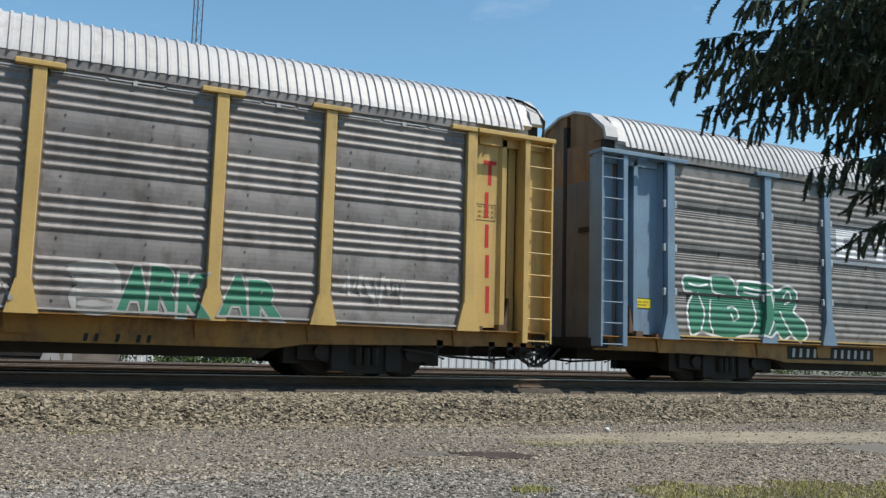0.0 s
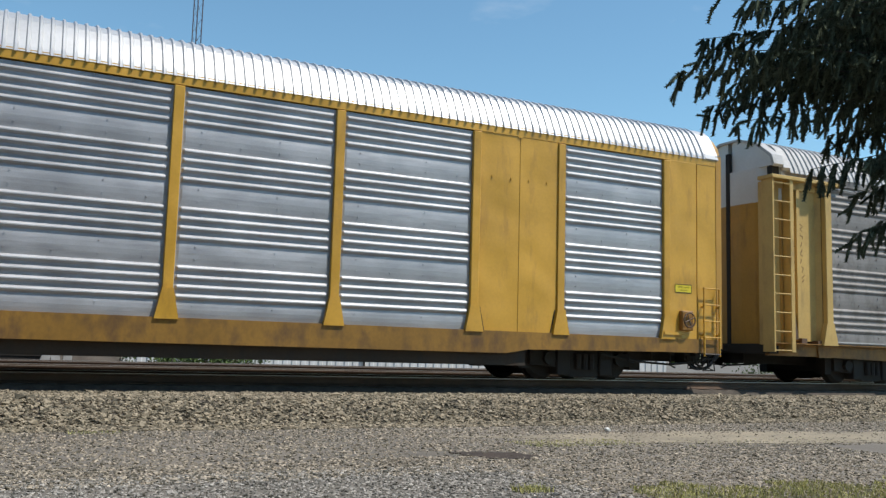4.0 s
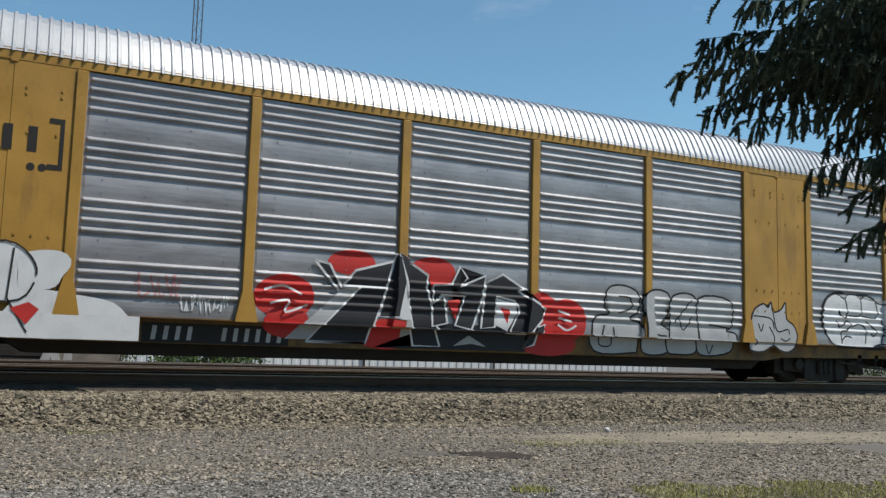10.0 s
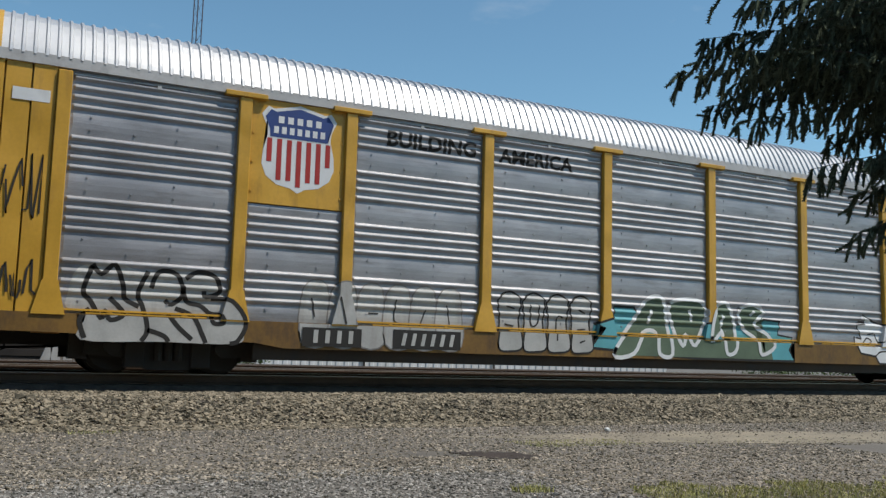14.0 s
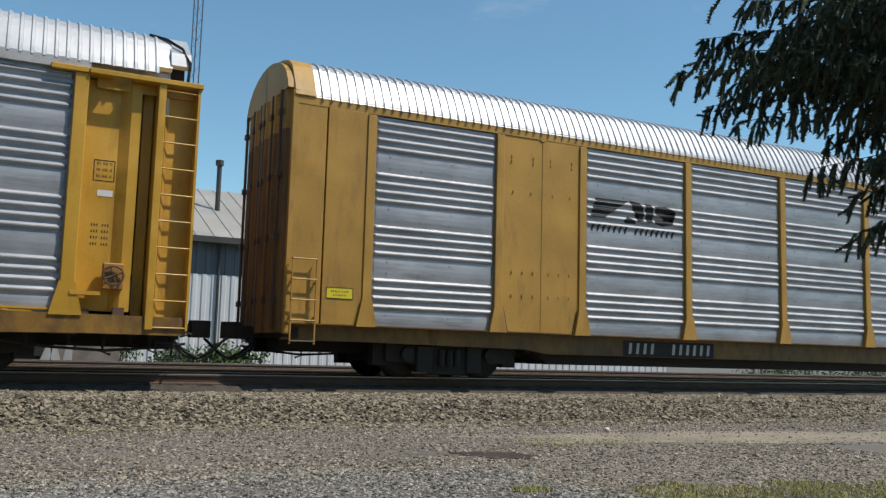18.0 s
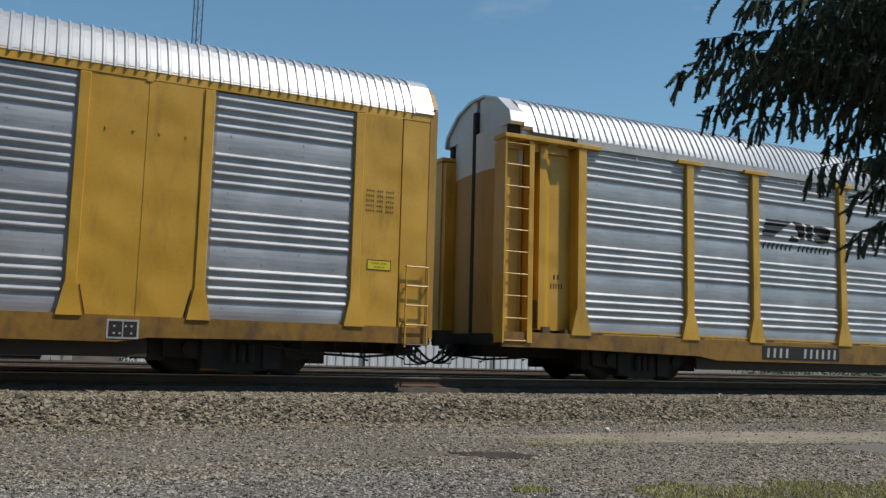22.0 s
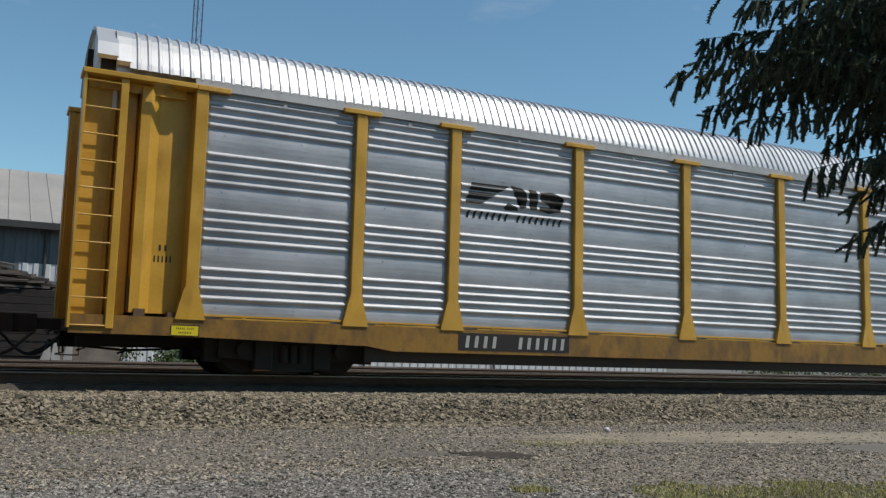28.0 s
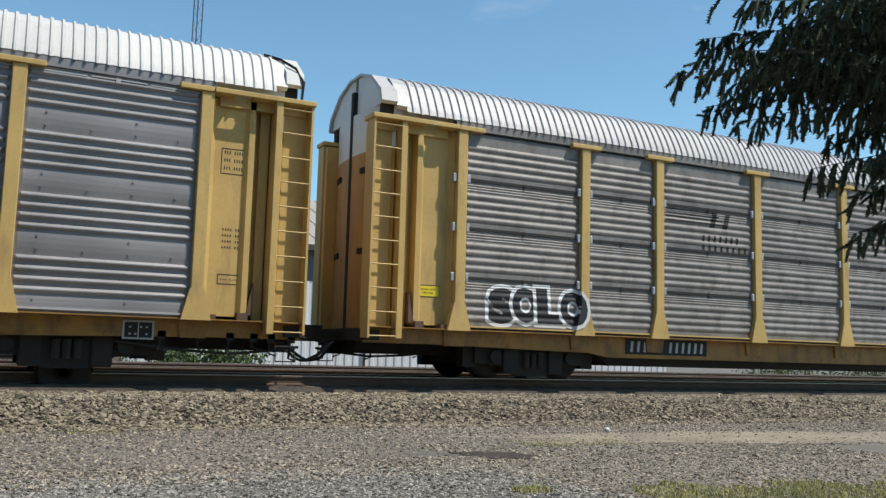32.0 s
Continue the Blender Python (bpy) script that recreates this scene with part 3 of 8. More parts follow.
def shield(car, x0, x1, z0, z1, plane):
    """A shield emblem: white edge, navy head with two plain bars, red and white stripes."""
    cx, w, h = (x0 + x1) / 2, x1 - x0, z1 - z0
    full = [(cx + a * w, z0 + b * h) for a, b in SHIELD] + [(cx - a * w, z0 + b * h) for a, b in reversed(SHIELD[1:-1])]
    c = (cx, z0 + 0.52 * h)
    small = [(c[0] + (a - c[0]) * 0.91, c[1] + (b - c[1]) * 0.92) for a, b in full]
    decal("shield_edge", [full], PAINT_WHITE, car, off=0.004, plane=plane, label="white-edged shield emblem")
    top = [q for q in small if q[1] > z0 + 0.60 * h]
    top.sort(key=lambda q: math.atan2(q[1] - (z0 + 0.75 * h), q[0] - cx))
    decal("shield_head", [top], PAINT_NAVY, car, off=0.008, plane=plane)
    lines = []
    for lz, n in ((0.775, 5), (0.655, 7)):
        tw = w * (0.62 if n == 5 else 0.72)
        for i in range(n):
            u = cx - tw / 2 + tw * i / n
            lines.append(rect(u + tw / n * 0.2, u + tw / n * 0.8, z0 + lz * h, z0 + (lz + 0.078) * h))
    decal("shield_lettering", lines, PAINT_WHITE, car, off=0.012, plane=plane)
    stripes = []
    for i in range(7):
        u0 = cx - 0.42 * w + 0.84 * w * (2 * i) / 13
        u1 = u0 + 0.84 * w / 13
        m = abs((u0 + u1) / 2 - cx) / w
        lo = 0.07 + (0.0 if m < 0.12 else 0.06 if m < 0.26 else 0.12 if m < 0.36 else 0.26)
        stripes.append(rect(u0, u1, z0 + lo * h, z0 + 0.595 * h))
    decal("shield_stripes", stripes, LETTER_RED, car, off=0.008, plane=plane)


def horse_mark(car, kind, posts, x0=-6.8, x1=-4.48, z=2.97):
    """A black emblem of three swept bars and two slanted blocks, over one line of small bars."""
    w = (x1 - x0) / 2.32
    P = []
    for k in range(5):
        P.append([(0.16 - 0.03 * k, 0.74 - 0.085 * k), (1.0 - 0.13 * k, 0.74 - 0.085 * k), (0.88 - 0.13 * k, 0.675 - 0.085 * k), (0.14 - 0.03 * k, 0.675 - 0.085 * k)])
    P += [[(1.02, 0.76), (1.30, 0.73), (1.40, 0.60), (1.38, 0.36), (1.24, 0.32), (1.27, 0.50), (1.14, 0.56)], [(0.86, 0.32), (0.98, 0.42), (1.16, 0.34), (1.20, 0.28), (0.92, 0.27)],
          [(1.43, 0.73), (1.60, 0.72), (1.66, 0.58), (1.62, 0.33), (1.46, 0.33)], [(1.68, 0.70), (2.0, 0.72), (2.26, 0.62), (2.28, 0.54), (1.98, 0.57), (2.22, 0.46), (2.16, 0.34), (1.9, 0.29), (1.66, 0.33), (1.70, 0.41), (1.98, 0.42), (1.72, 0.52)]]
    P = [[(x0 + u * w, z + v) for u, v in q] for q in P]
    decal("emblem", P, LETTER_DARK, car, kind, posts, 0.005, label="black railway emblem of slanted shapes")
    decal("emblem_lettering", bars("xxxxxxx xxxxxxxx", x0, x1 - 0.1, z + 0.05, z + 0.19, 0.25), LETTER_DARK, car, kind, posts, 0.005)


def data_box(car, x0, x1, z0, z1, plane, material=LETTER_DARK, rows=3):
    """A thin frame round a few lines of small bars."""
    t = 0.012
    P = [rect(x0, x1, z0, z0 + t), rect(x0, x1, z1 - t, z1), rect(x0, x0 + t, z0 + t, z1 - t), rect(x1 - t, x1, z0 + t, z1 - t)]
    for r in range(rows):
        z = z1 - (z1 - z0) * (r + 0.75) / (rows + 0.3)
        P += bars("xxx xxxx xx", x0 + 0.04, x1 - 0.04, z, z + (z1 - z0) * 0.13, 0)
    decal("stencil", P, material, car, off=0.003, plane=plane)


def yellow_label(car, x0, x1, z0, z1, plane):
    decal("warning_label", [rect(x0, x1, z0, z1)], LABEL_YELLOW, car, off=0.003, plane=plane, label="bright yellow warning label")
    t = 0.012
    P = [rect(x0, x1, z0, z0 + t), rect(x0, x1, z1 - t, z1), rect(x0, x0 + t, z0 + t, z1 - t), rect(x1 - t, x1, z0 + t, z1 - t)]
    zm = (z0 + z1) / 2
    P += bars("xxxxx xxxx", x0 + 0.08, x1 - 0.08, zm + 0.015, zm + 0.045, 0) + bars("xxxxxxxx", x0 + 0.12, x1 - 0.12, zm - 0.05, zm - 0.02, 0)
    decal("label_lettering", P, LETTER_DARK, car, off=0.006, plane=plane)


def car_number(car, x0, x1, z0, z1, spec="xxxx  xxxxxx", board=True):
    """The plain bars of a car's mark on its dark sill board."""
    if board:
        decal("number_board", [rect(x0 - 0.08, x1 + 0.08, z0 - 0.05, z1 + 0.05)], LETTER_DARK, car, off=0.006, plane=car["sill_face"])
    decal("number_lettering", bars(spec, x0, x1, z0, z1, 0.12), LETTER_WHITE, car, off=0.011, plane=car["sill_face"])


# ================= the parts of a car =================
def shell(car, half, wide=1.36):
    """Deck, centre sill and the dark inner body that the sheets hang on."""
    def body(bm):
        box(bm, -half + 1.85, half - 1.85, -wide, wide, 0.88, 4.82)
        box(bm, -half + 0.75, half - 0.75, -1.05, 1.05, 0.88, 5.2)
    link("inner_body", cached(f"body {half:.2f}", body), IRON_LIGHT, car)

    def deck(bm):
        box(bm, -half + 0.1, half - 0.1, -1.21, 1.21, 0.74, 0.885)
        box(bm, -half + 0.25, half - 0.25, -0.34, 0.34, 0.42, 0.74)
        extrude(bm, [(-half + 4.9, 0.74), (-half + 5.6, 0.30), (half - 5.6, 0.30), (half - 4.9, 0.74)], "y", -1.05, 1.05)
        for i in range(9):
            x = (i - 4) * (half - 4.2) / 4.4
            box(bm, x - 0.07, x + 0.07, -1.21, 1.21, 0.52, 0.74)
    link("underframe", cached(f"deck {half:.2f}", deck), IRON, car)


def sills(car, half, material, low=SILL_LOW, face=1.30):
    """Side sills under a lip; face: the depth of their web."""
    car["sill_face"] = face

    def sill(bm):
        extrude(bm, [(-half + 0.02, 0.62), (-half + 0.02, SILL_TOP), (half - 0.02, SILL_TOP), (half - 0.02, 0.62), (half - 1.6, 0.62), (half - 4.9, low + 0.08), (half - 5.4, low), (-half + 5.4, low), (-half + 4.9, low + 0.08), (-half + 1.6, 0.62)], "y", -face, -face + 0.07)
        box(bm, -half + 0.02, half - 0.02, -1.478 if face < 1.45 else -face + 0.004, -1.25, SILL_TOP - 0.008, SILL_TOP + 0.012)
    for s in (0, 180):
        if face > 1.45:
            link("lower_beam", cached(f"beam {half:.2f} {face:.2f}", lambda bm: box(bm, -half + 4.9, half - 4.9, -face + 0.10, -face + 0.16, 0.27, low + 0.05)), IRON_BROWN, car, pose(0, 0, 0, 0, 0, s))
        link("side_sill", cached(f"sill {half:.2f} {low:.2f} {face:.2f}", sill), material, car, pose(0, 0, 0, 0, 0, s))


def gear(car, half, truck_x=9.9):
    for x in (-truck_x, truck_x):
        add_truck(car, x)
    for s in (0, 180):
        link("coupler", cached("coupler", coupler_mesh), IRON, car, pose(0, 0, 0, 0, 0, s) @ pose(half - 0.2, 0, -0.12))
        link("brake_hose", cached("hose", hose_mesh), BLACK_RUBBER, car, pose(0, 0, 0, 0, 0, s) @ pose(half - 0.1, 0, 0))

        def lever(bm):
            tube(bm, [(half - 0.05, -1.3, 0.70), (half + 0.14, -1.2, 0.66), (half + 0.14, -0.3, 0.62)], 0.018, 5)
            box(bm, half - 0.3, half - 0.02, -1.36, 1.36, 0.66, 0.84)
            for k, (u, d) in enumerate(((0.5, 0.22), (0.8, 0.12), (1.2, 0.26), (1.7, 0.14), (2.3, 0.2), (0.15, 0.3))):
                tube(bm, [(half - u, -1.25, 0.66), (half - u - 0.03, -1.28, 0.60 - d), (half - u + 0.10, -1.28, 0.56 - d)], 0.022, 5)
                box(bm, half - u - 0.06, half - u + 0.07, -1.3, -1.15, 0.56, 0.70)
            tube(bm, [(half - 3.0, -1.22, 0.52), (half - 2.0, -1.24, 0.40), (half - 1.2, -1.24, 0.36), (half - 0.5, -1.2, 0.42), (half + 0.1, -0.9, 0.50)], 0.026, 6)
            tube(bm, [(half - 0.1, -0.5, 0.62), (half + 0.2, -0.55, 0.36), (half + 0.42, -0.5, 0.26)], 0.03, 6)
            box(bm, half - 0.42, half - 0.05, -0.9, -0.5, 0.40, 0.70)
            tube(bm, [(half - 0.45, -1.38, 0.5), (half - 0.45, -1.42, 0.25), (half - 0.12, -1.42, 0.25), (half - 0.12, -1.38, 0.5)], 0.015, 5)
            tube(bm, [(half - 0.45, -1.38, 0.5), (half - 0.12, -1.38, 0.5)], 0.015, 5)
        link("end_sill", cached(f"endsill {half:.2f}", lever), IRON, car, pose(0, 0, 0, 0, 0, s))


def top_rail(car, x, material, z0=4.70, z1=4.88, out=1.462):
    def rail(bm):
        box(bm, -x, x, -out, -1.36, z0, z1)
    for s in (0, 180):
        link("top_rail", cached(f"toprail {x:.2f} {z0:.2f} {out:.3f}", rail), material, car, pose(0, 0, 0, 0, 0, s))


def brake_stand(car, x, z, y, material):
    """A hand-brake wheel on its box, with a step and a chain rod."""
    bm = bmesh.new()
    box(bm, x - 0.16, x + 0.16, -y - 0.10, -y + 0.02, z - 0.20, z + 0.22, 0.02)
    bs = part("brake_stand", bm, YELLOW_SILL, car, "grimy hand-brake stand with a small wheel")
    bm = bmesh.new()
    ring = [(x + 0.15 * math.cos(a * math.pi / 8), -y - 0.15, z + 0.02 + 0.15 * math.sin(a * math.pi / 8)) for a in range(17)]
    tube(bm, ring, 0.018, 5)
    for a in range(4):
        c, s = math.cos(a * 1.57 + 0.4), math.sin(a * 1.57 + 0.4)
        tube(bm, [(x, -y - 0.13, z + 0.02), (x + 0.15 * c, -y - 0.15, z + 0.02 + 0.15 * s)], 0.012, 4)
    part("brake_wheel", bm, BROWN_STEEL, bs)
    bm = bmesh.new()
    box(bm, x - 0.62, x - 0.18, -1.54, -1.30, z - 0.30, z - 0.24)
    part("brake_step", bm, material, bs)


def end_open(car, s, paint, door, door_top, roof_paint, half=END_A, hat=False, ladder_paint=None, slots=()):
    """An open corner with tall ladders, recessed corner sheets and a two-leaf end door. s: 0 at the +x end, 180 at the other."""
    R = pose(0, 0, 0, 0, 0, s)
    o = half - END_A
    ladder_paint = ladder_paint if ladder_paint and s else paint
    for side in (-1, 1):
        def corner(bm):
            pts = [(11.86, 1.41), (11.88, 1.262), (12.38, 1.262), (12.54, 1.37), (12.69, 1.37), (12.71, 1.10), (12.95, 1.08), (12.95, 1.04), (11.86, 1.04)]
            if not hat:
                pts = [(11.86, 1.38), (11.96, 1.272), (12.46, 1.272), (12.52, 1.34), (12.62, 1.34), (12.64, 1.10), (12.95, 1.08), (12.95, 1.04), (11.86, 1.04)]
            extrude(bm, [(a + o, side * b) for a, b in pts], "z", 0.97, 4.64)
        link("corner_sheet", cached(f"corner {side} {half:.2f} {hat}", corner), paint, car, R)

        def toe(bm):
            y0, y1 = sorted((side * 1.10, side * 1.44))
            box(bm, 11.9 + o, 12.1 + o, y0, y1, 0.88, 0.99)
            box(bm, 12.45 + o, 12.62 + o, y0, y1, 0.88, 1.03)
            extrude(bm, [(12.60 + o, 1.0), (12.72 + o, 1.0), (12.72 + o, 1.55)], "y", side * 1.34, side * 1.20)
        tagged(link("corner_foot", cached(f"toe {side} {half:.2f}", toe), BROWN_STEEL, car, R), kind="stuff")

        def nook(bm):
            y0, y1 = sorted((side * 1.06, side * 1.285))
            box(bm, 13.0 + o, 13.55 + o, y0, y1, 0.86, 4.62)
        link("ladder_back", cached(f"nook {side} {half:.2f}", nook), ladder_paint, car, R)

        def lad(bm):
            y0, y1 = sorted((side * 1.20, side * 1.535))
            box(bm, 12.92 + o, 13.04 + o, y0, y1, 0.70, 4.66, 0.008)
            box(bm, 13.545 + o, 13.585 + o, y0, y1, 0.70, 4.66)
        ld = link("ladder", cached(f"ladder {side} {half:.2f}", lad), ladder_paint, car, R)
        for i in range(10):
            rg = link("rung", rung_mesh(0.52), paint, ld, pose(13.30 + o, side * 1.52, 0.74 + 0.425 * i, 0, 0, 0 if side < 0 else 180))

        def beam(bm):
            y0, y1 = sorted((side * 1.51, side * 1.57))
            box(bm, 11.86 + o, 13.62 + o, y0, y1, 4.66, 4.745, 0.01)
            y0, y1 = sorted((side * 1.12, side * 1.32))
            box(bm, 11.86 + o, 13.62 + o, y0, y1, 4.66, 4.74)
            y0, y1 = sorted((side * 1.319, side * 1.511))
            box(bm, 11.86 + o, 12.22 + o, y0, y1, 4.66, 4.74)
            box(bm, 12.52 + o, 13.62 + o, y0, y1, 4.66, 4.74)
            y0, y1 = sorted((side * 1.42, side * 1.55))
            box(bm, 11.30 + o, 11.85 + o, y0, y1, 4.66, 4.745, 0.01)
            y0, y1 = sorted((side * 1.28, side * 1.34))
            box(bm, 12.0 + o, 13.5 + o, y0, y1, 4.50, 4.655)
        link("top_beam", cached(f"beam {side} {half:.2f}", beam), paint, car, R)

        def eave(bm):
            y0, y1 = sorted((side * 1.20, side * 1.33))
            box(bm, 11.88 + o, 13.10 + o, y0, y1, 4.74, 5.05)
        link("eave_plate", cached(f"eave {side} {half:.2f}", eave), roof_paint, car, R)

        def leaf(bm):
            pts = [(13.08, 1.33), (13.28, 1.16), (13.38, 0.80), (13.43, 0.40), (13.44, 0.07), (13.38, 0.07), (13.37, 0.40), (13.30, 0.75), (13.20, 1.08), (13.02, 1.26)]
            extrude(bm, [(a + o, side * b) for a, b in pts], "z", 0.80, 4.20)
        lf = link("end_door", cached(f"leaf {side} {half:.2f}", leaf), door, car, R)

        def upper(bm):
            pts = [(13.08, 1.33), (13.28, 1.16), (13.38, 0.80), (13.43, 0.40), (13.44, 0.07), (13.37, 0.07), (13.36, 0.40), (13.30, 0.75), (13.20, 1.08), (13.02, 1.26)]
            extrude(bm, [(a + o, side * b) for a, b in pts], "z", 4.20, 5.02)
            q = [(0.07, 5.02), (1.32, 5.02), (1.27, 5.24), (0.82, 5.60), (0.28, 5.77), (0.07, 5.78)]
            extrude(bm, [(side * a, b) for a, b in q], "x", 13.10 + o, 13.36 + o)
        link("door_top", cached(f"dtop {side} {half:.2f}", upper), door_top, lf)
        for z in slots:
            link("door_slot", cached("door slot", lambda bm: box(bm, -0.012, 0.03, -0.20, 0.20, -0.055, 0.055)), IRON, lf, pose(13.385 + o, side * 0.72, z, 0, 0, side * 12))

        def column(bm):
            y0, y1 = sorted((side * 1.10, side * 1.20))
            box(bm, 12.74 + o, 12.90 + o, y0, y1, 0.9, 4.62)
        link("corner_column", cached(f"column {side} {half:.2f}", column), paint, car, R)

    def hood(bm):
        arch_plate(bm, 12.90 + o, 13.12 + o, 0.006, 4.96)
        near = [(-1.44, 5.03), (-1.37, 5.26), (-0.88, 5.64), (-0.30, 5.82)]
        out = near + [(-y, z) for y, z in reversed(near)]
        extrude(bm, out + [(y * 0.96, z - 0.05) for y, z in reversed(out)], "x", 13.10 + o, 13.42 + o)

    link("roof_hood", cached(f"hood {half:.2f}", hood), roof_paint, car, R)

    link("door_seam", cached(f"seam {half:.2f}", lambda bm: box(bm, 13.36 + o, 13.45 + o, -0.06, 0.06, 0.82, 5.5)), IRON, car, R)
    for side in (-1, 1):
        def strut(bm):
            tube(bm, [(12.9 + o, side * 1.38, 4.95), (13.1 + o, side * 1.34, 5.12), (13.30 + o, side * 1.20, 5.30)], 0.02, 5)
            if s == 0:
                tube(bm, [(12.80 + o, side * 0.96, 5.63), (13.05 + o, side * 1.13, 5.54), (13.28 + o, side * 1.32, 5.36), (13.40 + o, side * 1.45, 5.10), (13.38 + o, side * 1.43, 4.76)], 0.026, 5)
            box(bm, 13.08 + o, 13.34 + o, min(side * 1.15, side * 1.30), max(side * 1.15, side * 1.30), 4.75, 5.02)
        link("door_track", cached(f"strut {side} {half:.2f} {s}", strut), IRON, car, R)


def ribbed_door(car, R, half, paint, paint_top, o, plus=0.0, edge_paint=None):
    """A rounded two-leaf end door with upright ribs."""
    for side in (-1, 1):
        def leaf(bm):
            pts = [(0.0, 1.42), (0.03, 1.30), (0.10, 1.26), (0.14, 1.02), (0.08, 0.98), (0.10, 0.76), (0.16, 0.72), (0.18, 0.50), (0.12, 0.46), (0.13, 0.26), (0.18, 0.22), (0.18, 0.015), (0.04, 0.015), (-0.08, 1.42)]
            extrude(bm, [(half - o + a, side * b) for a, b in pts], "z", 0.74, 4.30)
        lf = link("end_door", cached(f"rleaf {side} {half:.2f}", leaf), paint, car, R)

        def top(bm):
            pts = [(0.0, 1.42), (0.03, 1.30), (0.10, 1.26), (0.14, 1.02), (0.08, 0.98), (0.10, 0.76), (0.16, 0.72), (0.18, 0.50), (0.12, 0.46), (0.13, 0.26), (0.18, 0.22), (0.18, 0.015), (0.04, 0.015), (-0.08, 1.42)]
            extrude(bm, [(half - o + a, side * b) for a, b in pts], "z", 4.30, 5.0)
            q = [(0.015, 5.0), (1.40, 5.0), (1.34, 5.16), (1.20, 5.35), (1.0, 5.50), (0.70, 5.62), (0.35, 5.70), (0.015, 5.72)]
            extrude(bm, [(side * a, b) for a, b in q], "x", half - o - 0.02, half - o + 0.14)
        link("door_top", cached(f"rtop {side} {half:.2f}", top), paint_top, lf)

        def rod(bm):
            tube(bm, [(0, 0, 0.80), (0, 0, 5.0)], 0.028, 6)
            for z in (1.3, 2.4, 3.5, 4.6):
                box(bm, -0.03, 0.045, -0.06, 0.06, z - 0.05, z + 0.05)
        for y in (0.12, 0.62, 1.14):
            link("lock_rod", cached("lock rod", rod), BROWN_STEEL, lf, pose(half - o + 0.17, side * y, 0))

        def edge(bm):
            y0, y1 = sorted((side * 1.36, side * 1.465))
            box(bm, half - o - 0.04, half - o + 0.05 + plus, y0, y1, 0.72, 4.95)
        link("door_edge", cached(f"redge {side} {half:.2f} {plus}", edge), edge_paint or paint_top, car, R)


def end_flush(car, s, paint, door, door_top, hood_paint, half, seams, ladder, edge=None):
    """A closed corner of flat sheets. seams: where they meet; ladder: 'inset' in a niche, or 'proud' of the sheet."""
    R = pose(0, 0, 0, 0, 0, s)
    lo_x = seams[0]
    for side in (-1, 1):
        for i, (a, b) in enumerate(zip(seams, seams[1:])):
            last = i == len(seams) - 2 and ladder == "inset"

            def sheet(bm):
                y0, y1 = sorted((side * 1.34, side * (1.455 if i % 2 else 1.465)))
                box(bm, a + 0.012, b - 0.012, y0, y1, 2.28 if last else 0.90, 4.72, 0.006)
            link("corner_sheet", cached(f"flush {side} {a:.2f} {b:.2f} {half:.2f}", sheet), paint, car, R)

        def back(bm):
            y0, y1 = sorted((side * 1.10, side * 1.36))
            box(bm, lo_x, half - 0.06, y0, y1, 0.89, 4.80)
        link("corner_back", cached(f"fback {side} {half:.2f}", back), paint, car, R)
        if ladder == "inset":
            a, b = seams[-2], seams[-1]

            def frame_bars(bm):
                for u in (a + 0.02, b - 0.05):
                    y0, y1 = sorted((side * 1.34, side * 1.47))
                    box(bm, u, u + 0.035, y0, y1, 0.90, 2.28)
            ld = link("ladder", cached(f"niche {side} {half:.2f}", frame_bars), paint, car, R)
            for k in range(4):
                link("rung", rung_mesh(b - a - 0.04), paint, ld, pose((a + b) / 2, side * 1.50, 0.96 + 0.40 * k, 0, 0, 0 if side < 0 else 180))
        else:
            def rails(bm):
                for u in (half - 0.52, half - 0.09):
                    y0, y1 = sorted((side * 1.53, side * 1.565))
                    box(bm, u - 0.012, u + 0.012, y0, y1, 0.55, 2.02)
                    for z in (1.0, 1.6):
                        y0, y1 = sorted((side * 1.44, side * 1.54))
                        box(bm, u - 0.012, u + 0.012, y0, y1, z - 0.02, z + 0.02)
            ld = link("ladder", cached(f"proud {side} {half:.2f}", rails), paint, car, R)
            for k in range(5):
                link("rung", rung_mesh(0.44), IRON_LIGHT if k < 1 else paint, ld, pose(half - 0.305, side * 1.56, 0.60 + 0.35 * k, 0, 0, 0 if side < 0 else 180))

    def hood(bm):
        arch_plate(bm, half - (0.80 if ladder == "inset" else 0.40), half - 0.03, 0.012, 4.86)
    link("roof_hood", cached(f"fhood {half:.2f}", hood), hood_paint if s or ladder == "inset" else ROOF_NEW, car, R)
    ribbed_door(car, R, half, door, door_top, 0.05, (0.15 if edge else 0.06) if s == 0 and ladder == "proud" else 0.0, edge if s == 0 else None)


def top_angle_mesh(bm, w):
    """The slightly bowed pale strip that holds a sheet's upper edge, over a dark slot."""
    for a, b in ((-0.5, -0.17), (-0.17, 0.17), (0.17, 0.5)):
        drop = 0.012 if abs(a + b) > 0.1 else 0.0
        box(bm, a * w + 0.05, b * w - 0.004, -PANEL_Y - 0.034, -PANEL_Y + 0.01, 4.630 - drop, 4.652 - drop)
    box(bm, -0.035, 0.035, -PANEL_Y - 0.045, -PANEL_Y + 0.01, 4.58, 4.66)


def sill_rod_mesh(bm, w):
    """A low hinge rod on the sill with its two knuckles."""
    box(bm, -0.33 * w, 0.36 * w, -PANEL_Y - 0.075, -PANEL_Y - 0.05, 0.914, 0.936)
    for u in (-0.2, 0.22):
        box(bm, u * w - 0.035, u * w + 0.035, -PANEL_Y - 0.085, -PANEL_Y - 0.045, 0.914, 0.948)


